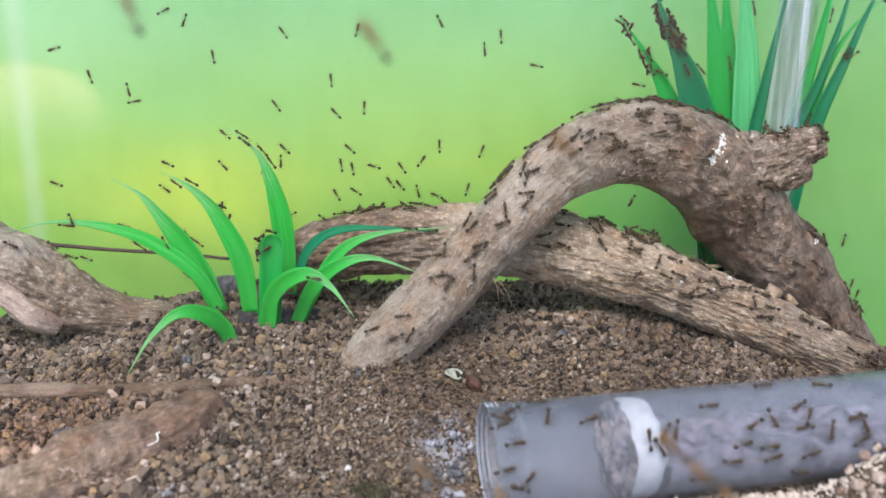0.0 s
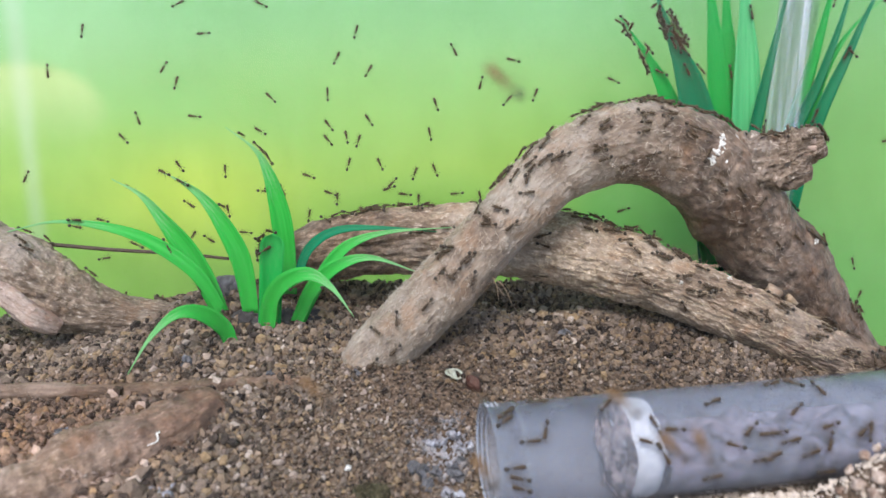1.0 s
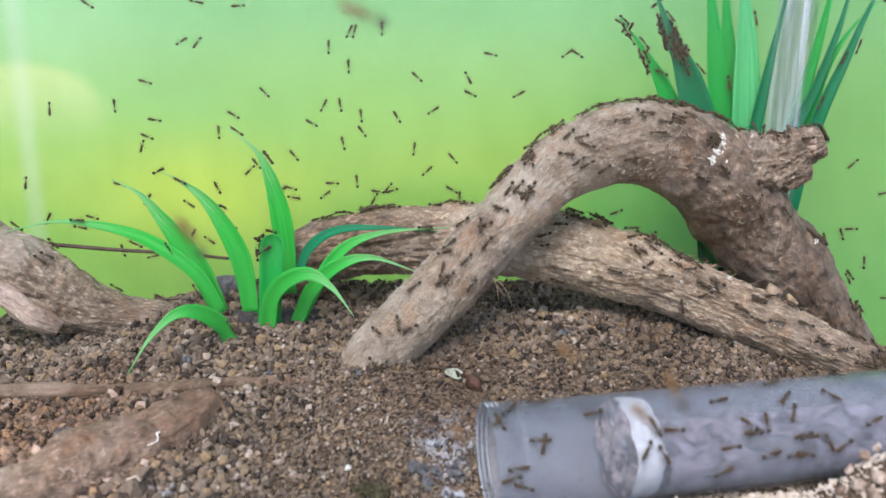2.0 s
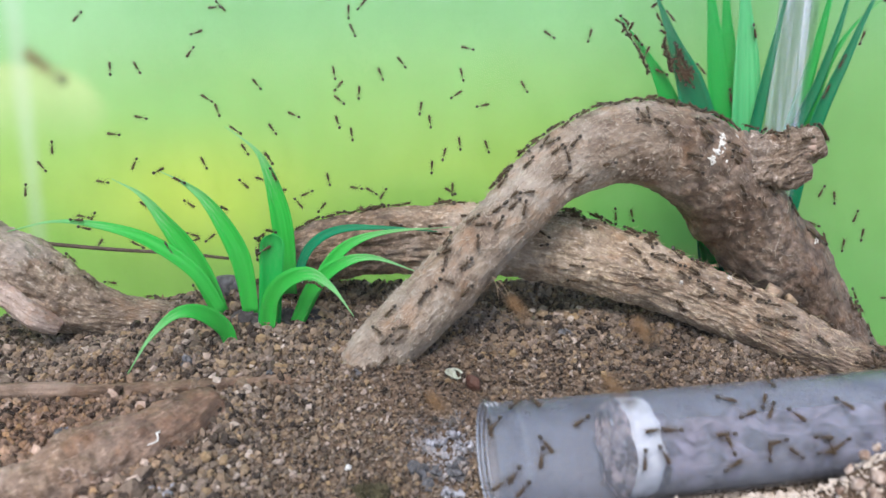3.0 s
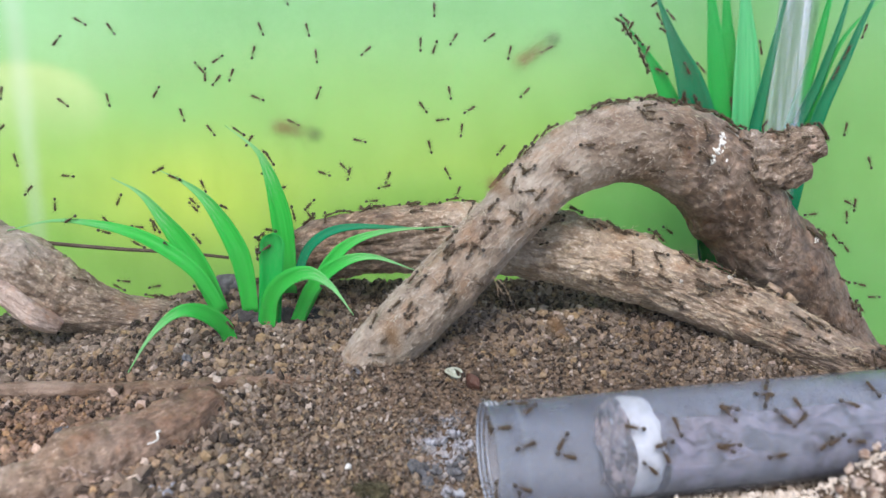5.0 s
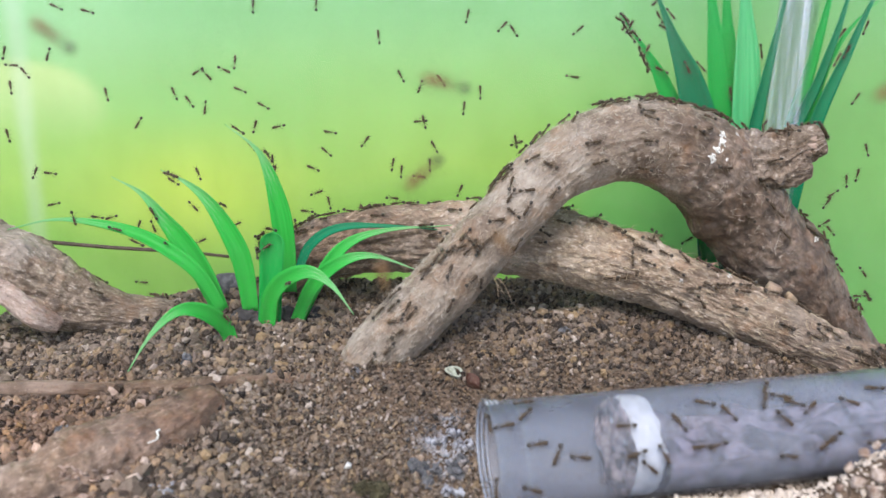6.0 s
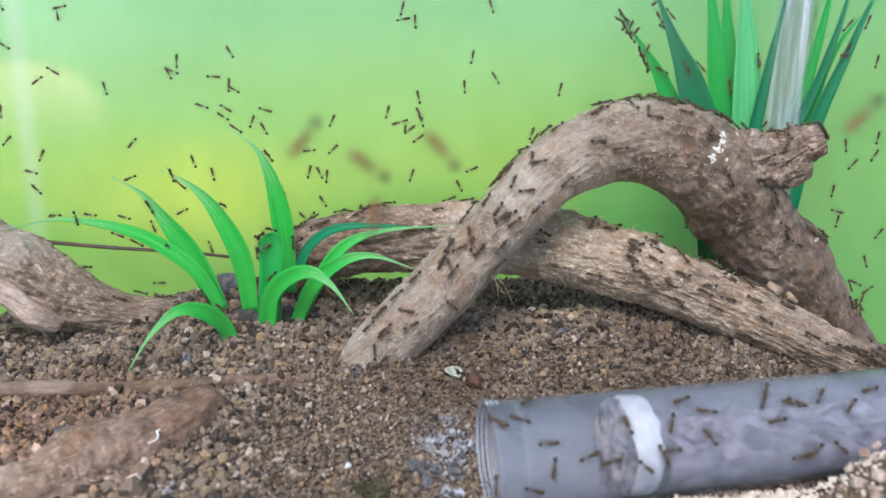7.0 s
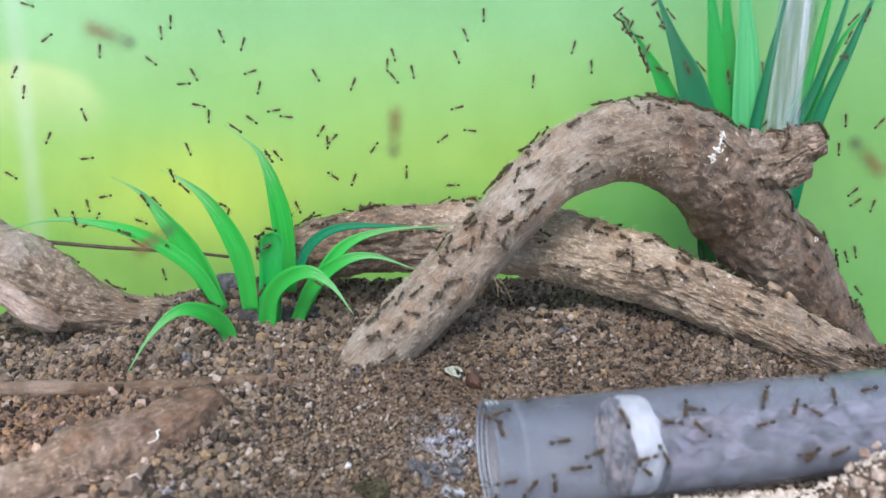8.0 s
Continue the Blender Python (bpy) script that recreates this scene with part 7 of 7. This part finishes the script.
    roam(pane_ants[7], [(0,256,476), (0.5,241,491), (1,226,505), (1.5,212,520), (2,197,535), (2.5,183,549), (3,169,563), (3.5,155,578), (4,141,592), (4.5,127,606), (5,114,619), (5.5,86,659), (6,60,699), (6.5,34,737), (7,1,790), (7.2,-34,815), (7.5,-86,854), (7.8,-129,916), (8,-164,949)], 0.0682, 1)
    roam(pane_ants[8], [(0,64,445), (0.5,53,462), (1,42,479), (1.5,31,496), (2,20,512), (2.5,9,529), (3,-2,545), (3.5,-13,561), (4,-23,577), (4.5,-34,593), (5,-44,608), (5.5,-49,639), (6,-54,668), (6.5,-59,698), (7,-63,726), (7.5,-52,767), (7.8,-44,785), (8,-43,807)], 0.0682, 1)
    roam(pane_ants[9], [(0,471,875), (0.5,466,874), (1,461,874), (1.5,456,874), (2,452,873), (2.5,447,873), (3,442,872), (3.5,437,872), (4,432,871), (4.5,428,871), (5,423,870), (5.5,411,861), (6,399,851), (6.5,387,842), (7,374,825), (7.5,356,810), (8,379,787)], 0.0682, 1)
    # tracked trails over the milky tube: seconds, then x, y, z in tenths of a millimetre
    crawl(tracked_tube_ants[0], tube_tree, [(0,184,1426,232), (0.5,184,1426,232), (1,184,1426,232), (1.5,184,1426,232), (2,184,1426,232), (2.5,183,1424,232), (3,183,1424,232), (3.5,184,1416,231), (4,184,1413,231), (4.5,178,1404,230), (5,171,1396,228), (5.5,165,1387,226), (6,159,1380,223), (6.5,154,1374,221), (7,148,1368,219), (7.5,120,1385,226), (8,112,1381,225)])
    crawl(tracked_tube_ants[1], tube_tree, [(0,429,1380,195), (0.5,421,1371,186), (1,411,1385,204), (1.5,411,1385,204), (2,410,1382,201), (2.5,409,1380,199), (3,409,1378,197), (3.5,400,1376,196), (4,389,1376,198), (4.5,379,1376,200), (5,370,1376,201), (5.5,361,1376,203), (6,353,1375,203), (6.5,353,1375,203), (7,355,1376,204), (7.5,351,1381,208), (8,351,1385,212)])
    crawl(tracked_tube_ants[2], tube_tree, [(0,526,1428,224), (0.5,531,1433,227), (1,537,1437,228), (1.5,543,1439,229), (2,550,1441,229), (2.5,556,1443,230), (3,566,1445,230), (3.5,567,1440,228), (4,581,1425,218), (4.5,631,1457,232), (5,648,1459,232), (5.5,665,1458,230), (6,681,1455,228), (6.5,697,1452,225), (7,711,1447,221), (7.5,725,1442,215), (8,738,1437,208)])
    crawl(tracked_tube_ants[3], tube_tree, [(0,660,1493,240), (0.5,671,1495,241), (1,680,1497,241), (1.5,682,1500,241), (2,680,1500,241), (2.5,679,1500,241), (3,678,1500,241), (3.5,651,1496,241), (4,672,1495,241), (4.5,669,1493,240), (5,666,1488,240), (5.5,664,1483,239), (6,660,1477,238), (6.5,659,1474,237), (7,658,1471,236), (7.5,657,1468,235), (8,656,1465,234)])
    crawl(tracked_tube_ants[4], tube_tree, [(0,644,1391,138), (0.5,643,1391,140), (1,643,1391,142), (1.5,642,1391,143), (2,641,1391,145), (2.5,640,1391,147), (3,639,1391,148), (3.5,632,1390,148), (4,636,1391,150), (4.5,641,1390,135), (5,654,1392,139), (5.5,666,1394,137), (6,680,1396,134), (6.5,692,1398,133), (7,706,1401,132), (7.5,707,1401,135), (8,717,1403,135)])
    crawl(tracked_tube_ants[5], tube_tree, [(0,726,1404,139), (0.5,726,1404,139), (1,725,1404,141), (1.5,726,1404,139), (2,716,1403,140), (2.5,706,1401,141), (3,696,1399,142), (3.5,687,1400,155), (4,685,1406,174), (4.5,693,1414,188), (5,706,1421,195), (5.5,720,1429,203), (6,734,1439,211), (6.5,749,1450,219), (7,765,1463,226), (7.5,778,1490,238), (8,798,1520,243)])
    crawl(tracked_tube_ants[6], tube_tree, [(0,834,1425,158), (0.5,845,1428,165), (1,855,1432,171), (1.5,849,1436,184), (2,865,1441,189), (2.5,881,1447,194), (3,897,1452,199), (3.5,884,1481,227), (4,884,1487,231), (4.5,884,1487,231), (5,886,1487,231), (5.5,888,1488,232), (6,891,1489,232), (6.5,880,1486,231), (7,879,1485,231), (7.5,878,1485,231), (8,878,1486,231)])
    crawl(tracked_tube_ants[7], tube_tree, [(0,202,1384,223), (0.5,199,1369,215), (1,195,1358,208), (1.5,192,1348,199), (2,189,1339,189), (2.5,186,1331,180), (3,183,1326,170), (3.5,182,1321,159), (4,154,1325,177), (4.5,142,1331,188), (5,153,1331,186), (5.5,164,1332,186), (6,175,1334,186), (6.5,186,1336,187), (7,197,1338,186), (7.5,208,1340,187), (8,219,1342,188)])
    crawl(tracked_tube_ants[8], tube_tree, [(0,279,1381,216), (0.5,288,1385,218), (1,319,1415,229), (1.5,306,1407,227), (2,293,1396,223), (2.5,280,1387,219), (3,267,1378,215), (3.5,255,1370,210), (4,245,1362,205), (4.5,235,1354,199), (5,226,1345,190), (5.5,219,1337,181), (6,214,1330,170), (6.5,209,1325,159), (7,207,1321,148), (7.5,206,1319,135), (8,208,1318,121)])
    crawl(tracked_tube_ants[9], tube_tree, [(0,414,1363,173), (0.5,422,1359,160), (1,422,1359,160), (1.5,422,1359,160), (2,422,1359,160), (2.5,422,1359,160), (3,422,1359,160), (3.5,422,1359,160), (4,422,1359,160), (4.5,422,1359,160), (5,422,1359,160), (5.5,422,1359,158), (6,422,1358,157), (6.5,422,1358,157), (7,422,1358,157), (7.5,422,1358,157), (8,422,1358,157)])
    crawl(tracked_tube_ants[10], tube_tree, [(0,451,1385,198), (0.5,447,1376,187), (1,450,1384,197), (1.5,449,1383,195), (2,448,1383,196), (2.5,446,1383,196), (3,445,1382,196), (3.5,448,1384,197), (4,454,1385,198), (4.5,451,1383,195), (5,454,1385,198), (5.5,456,1387,199), (6,459,1390,202), (6.5,446,1387,201), (7,444,1389,204), (7.5,452,1384,196), (8,446,1390,204)])
    crawl(tracked_tube_ants[11], tube_tree, [(0,615,1410,198), (0.5,607,1406,195), (1,604,1403,191), (1.5,606,1402,190), (2,603,1407,197), (2.5,601,1412,204), (3,601,1419,210), (3.5,615,1416,206), (4,613,1421,211), (4.5,590,1423,215), (5,568,1425,219), (5.5,545,1426,222), (6,521,1429,225), (6.5,499,1433,228), (7,475,1433,230), (7.5,480,1423,225), (8,478,1416,221)])
    crawl(tracked_tube_ants[12], tube_tree, [(0,651,1421,205), (0.5,659,1405,181), (1,640,1402,181), (1.5,639,1402,181), (2,638,1413,197), (2.5,640,1426,212), (3,643,1444,225), (3.5,651,1445,224), (4,649,1445,224), (4.5,649,1446,225), (5,648,1445,225), (5.5,646,1444,224), (6,645,1443,224), (6.5,644,1444,224), (7,643,1444,225), (7.5,645,1443,224), (8,643,1443,224)])
    crawl(tracked_tube_ants[13], tube_tree, [(0,728,1430,202), (0.5,742,1456,223), (1,728,1500,241), (1.5,709,1476,236), (2,692,1458,229), (2.5,677,1443,221), (3,654,1432,215), (3.5,665,1426,208), (4,668,1425,207), (4.5,670,1425,206), (5,672,1423,204), (5.5,673,1421,202), (6,675,1420,200), (6.5,677,1419,199), (7,661,1416,197), (7.5,649,1413,195), (8,635,1409,193)])
    crawl(tracked_tube_ants[14], tube_tree, [(0,582,1387,166), (0.5,576,1385,165), (1,570,1384,165), (1.5,566,1383,163), (2,560,1382,163), (2.5,555,1381,162), (3,558,1382,165), (3.5,582,1391,177), (4,579,1403,196), (4.5,567,1411,208), (5,564,1414,211), (5.5,564,1414,211), (6,564,1414,211), (6.5,564,1414,211), (7,520,1414,216), (7.5,514,1415,217), (8,497,1415,219)])
    crawl(tracked_tube_ants[15], tube_tree, [(0,773,1423,181), (0.5,768,1415,164), (1,768,1415,162), (1.5,763,1414,163), (2,765,1414,159), (2.5,767,1413,155), (3,768,1412,152), (3.5,766,1414,159), (4,765,1413,158), (4.5,758,1412,158), (5,760,1412,156), (5.5,761,1412,154), (6,763,1412,153), (6.5,742,1407,144), (7,738,1406,141), (7.5,735,1406,137), (8,732,1405,134)])
    crawl(tracked_tube_ants[16], tube_tree, [(0,843,1438,190), (0.5,846,1434,179), (1,844,1432,177), (1.5,802,1418,149), (2,799,1417,151), (2.5,796,1417,153), (3,794,1417,155), (3.5,791,1417,157), (4,788,1417,158), (4.5,785,1417,160), (5,783,1417,161), (5.5,780,1417,163), (6,776,1416,163), (6.5,774,1417,164), (7,791,1415,144), (7.5,804,1417,137), (8,792,1415,136)])
    crawl(tracked_tube_ants[17], tube_tree, [(0,786,1497,240), (0.5,764,1500,241), (1,771,1487,237), (1.5,779,1478,233), (2,790,1471,229), (2.5,800,1463,223), (3,810,1457,218), (3.5,821,1452,212), (4,822,1455,214), (4.5,820,1456,215), (5,820,1457,216), (5.5,819,1458,217), (6,821,1458,217), (6.5,821,1455,214), (7,825,1453,212), (7.5,775,1444,210), (8,794,1463,224)])
    crawl(tracked_tube_ants[18], tube_tree, [(0,497,1368,107), (0.5,510,1370,107), (1,522,1372,108), (1.5,534,1373,112), (2,545,1375,117), (2.5,556,1376,122), (3,562,1377,128), (3.5,576,1379,136), (4,572,1379,143), (4.5,556,1379,156), (5,548,1379,159), (5.5,540,1379,162), (6,533,1378,165), (6.5,531,1377,160), (7,518,1382,178), (7.5,511,1384,185), (8,504,1387,191)])
    # tracked trails over the driftwood: seconds, then x, y, z in tenths of a millimetre
    crawl(tracked_wood_ants[0], arch_tree, [(0,-35,1867,455), (0.5,-26,1856,456), (1,-16,1846,458), (1.5,-6,1840,461), (2,-6,1840,460), (2.5,-6,1839,460), (3,-6,1839,459), (3.5,29,1833,476), (4,34,1833,479), (4.5,34,1832,478), (5,34,1832,476), (5.5,34,1832,474), (6,34,1832,471), (6.5,34,1832,470), (7,34,1832,469), (7.5,34,1832,469), (8,35,1832,469)])
    crawl(tracked_wood_ants[1], arch_tree, [(0,75,1823,409), (0.5,76,1823,400), (1,75,1822,391), (1.5,73,1829,380), (2,70,1827,372), (2.5,65,1826,364), (3,60,1825,358), (3.5,21,1817,322), (4,21,1817,322), (4.5,20,1817,322), (5,20,1817,321), (5.5,20,1817,320), (6,19,1817,318), (6.5,6,1821,293), (7,21,1818,318), (7.5,21,1818,318), (8,28,1820,324)])
    crawl(tracked_wood_ants[2], arch_tree, [(0,-178,1815,263), (0.5,-173,1815,265), (1,-172,1806,266), (1.5,-170,1804,264), (2,-170,1804,265), (2.5,-170,1804,266), (3,-170,1804,266), (3.5,-172,1805,264), (4,-178,1816,269), (4.5,-178,1816,267), (5,-175,1826,277), (5.5,-173,1832,288), (6,-170,1838,299), (6.5,-170,1838,299), (7,-170,1838,299), (7.5,-170,1838,299), (8,-171,1840,300)])
    crawl(tracked_wood_ants[3], arch_tree, [(0,585,1986,757), (0.5,581,1986,756), (1,576,1984,756), (1.5,571,1983,757), (2,566,1981,758), (2.5,562,1980,759), (3,557,1978,761), (3.5,548,1975,763), (4,544,1975,765), (4.5,541,1974,767), (5,538,1974,767), (5.5,535,1973,768), (6,532,1973,769), (6.5,529,1973,771), (7,541,1976,772), (7.5,557,1978,761), (8,593,1987,757)])
    crawl(tracked_wood_ants[4], arch_tree, [(0,62,1855,525), (0.5,91,1858,563), (1,89,1850,548), (1.5,87,1848,532), (2,86,1843,517), (2.5,84,1838,502), (3,82,1828,487), (3.5,97,1832,454), (4,93,1829,460), (4.5,89,1829,465), (5,85,1833,467), (5.5,80,1829,472), (6,76,1827,475), (6.5,72,1830,480), (7,63,1836,498), (7.5,62,1844,518), (8,56,1859,535)])
    crawl(tracked_wood_ants[5], arch_tree, [(0,146,1843,525), (0.5,113,1844,523), (1,109,1840,525), (1.5,105,1840,526), (2,102,1844,526), (2.5,98,1847,527), (3,94,1846,528), (3.5,91,1846,529), (4,98,1847,530), (4.5,105,1846,531), (5,111,1843,532), (5.5,118,1844,531), (6,126,1847,531), (6.5,132,1845,532), (7,139,1844,534), (7.5,147,1843,529), (8,154,1845,528)])
    crawl(tracked_wood_ants[6], arch_tree, [(0,-19,1812,403), (0.5,-16,1812,408), (1,-13,1813,413), (1.5,-10,1814,418), (2,-7,1816,422), (2.5,-4,1819,427), (3,-1,1821,432), (3.5,2,1822,437), (4,5,1824,442), (4.5,6,1830,446), (5,8,1831,451), (5.5,8,1830,456), (6,9,1831,460), (6.5,8,1836,465), (7,7,1839,470), (7.5,5,1841,476), (8,3,1847,480)])
    crawl(tracked_wood_ants[7], arch_tree, [(0,-101,1795,305), (0.5,-116,1801,303), (1,-114,1798,297), (1.5,-112,1794,292), (2,-110,1793,285), (2.5,-108,1792,279), (3,-106,1792,273), (3.5,-82,1802,320), (4,-85,1801,320), (4.5,-87,1799,320), (5,-89,1798,319), (5.5,-91,1797,317), (6,-93,1797,316), (6.5,-96,1797,315), (7,-95,1797,315), (7.5,-82,1794,310), (8,-77,1793,307)])
    crawl(tracked_wood_ants[8], arch_tree, [(0,427,1932,699), (0.5,409,1928,693), (1,393,1923,699), (1.5,376,1918,705), (2,360,1914,711), (2.5,346,1919,717), (3,331,1921,723), (3.5,336,1912,706), (4,344,1913,708), (4.5,351,1914,709), (5,358,1913,710), (5.5,365,1917,709), (6,373,1921,709), (6.5,381,1923,711), (7,388,1924,712), (7.5,396,1925,712), (8,405,1929,713)])
    crawl(tracked_wood_ants[9], arch_tree, [(0,330,1909,692), (0.5,299,1903,692), (1,301,1902,691), (1.5,302,1901,691), (2,304,1900,690), (2.5,306,1901,689), (3,307,1902,688), (3.5,324,1904,654), (4,334,1913,630), (4.5,317,1904,638), (5,301,1897,644), (5.5,285,1893,649), (6,269,1890,655), (6.5,254,1896,661), (7,239,1896,667), (7.5,227,1899,668), (8,215,1899,668)])
    crawl(tracked_wood_ants[10], arch_tree, [(0,218,1895,648), (0.5,214,1899,654), (1,211,1887,636), (1.5,208,1877,618), (2,205,1868,599), (2.5,203,1862,581), (3,201,1857,562), (3.5,195,1854,536), (4,191,1854,538), (4.5,187,1851,540), (5,183,1850,541), (5.5,179,1851,541), (6,175,1850,542), (6.5,171,1849,544), (7,167,1853,545), (7.5,161,1847,536), (8,158,1849,537)])
    crawl(tracked_wood_ants[11], fallen_tree, [(0,277,2041,433), (0.5,275,2041,435), (1,275,2041,435), (1.5,282,2040,433), (2,280,2041,433), (2.5,277,2041,433), (3,275,2041,433), (3.5,277,2041,435), (4,276,2041,436), (4.5,275,2042,437), (5,274,2041,436), (5.5,273,2042,435), (6,272,2042,435), (6.5,271,2042,436), (7,271,2042,437), (7.5,270,2043,438), (8,270,2044,439)])
    crawl(tracked_wood_ants[12], arch_tree, [(0,100,1861,355), (0.5,102,1862,356), (1,102,1862,356), (1.5,102,1862,356), (2,102,1862,356), (2.5,102,1862,356), (3,102,1862,356), (3.5,102,1862,356), (4,102,1861,359), (4.5,102,1860,362), (5,98,1853,364), (5.5,94,1850,366), (6,90,1848,367), (6.5,67,1823,430), (7,91,1832,450), (7.5,131,1839,489), (8,145,1847,466)])
    crawl(tracked_wood_ants[13], fallen_tree, [(0,224,2055,348), (0.5,246,2052,340), (1,267,2042,336), (1.5,288,2040,331), (2,310,2035,327), (2.5,331,2025,327), (3,353,2019,326), (3.5,374,2008,328), (4,395,2005,329), (4.5,416,1995,333), (5,437,1991,335), (5.5,458,1987,338), (6,478,1978,344), (6.5,497,1972,351), (7,517,1970,359), (7.5,515,1970,359), (8,557,1970,375)])
    crawl(tracked_wood_ants[14], fallen_tree, [(0,639,1954,286), (0.5,638,1954,284), (1,637,1956,282), (1.5,637,1960,280), (2,635,1958,280), (2.5,632,1957,279), (3,630,1956,279), (3.5,628,1955,279), (4,626,1955,280), (4.5,623,1954,280), (5,621,1953,280), (5.5,619,1952,279), (6,617,1951,279), (6.5,622,1951,279), (7,622,1951,279), (7.5,622,1951,279), (8,624,1952,279)])
    for ant, rows in trails:
        walk(ant, rows)
    # the tripod gait of the ants on the tube, which are nearest
    for ant in tube_ants:
        legs = [c for c in ant.children_recursive if c.name.startswith('leg')]
        for k, leg in enumerate(legs):
            hip = Vector(leg.data.vertices[0].co)
            sway = 14 if k in (0, 2, 4) else -14
            turn = [(t, sway * (1 if i % 2 else -1)) for i, t in enumerate(np.arange(0, 8.01, 0.4))]
            walk(leg, [(float(t), Matrix.Translation(hip) @ pose(0, 0, 0, 0, 0, a) @ Matrix.Translation(-hip)) for t, a in turn])


motions()
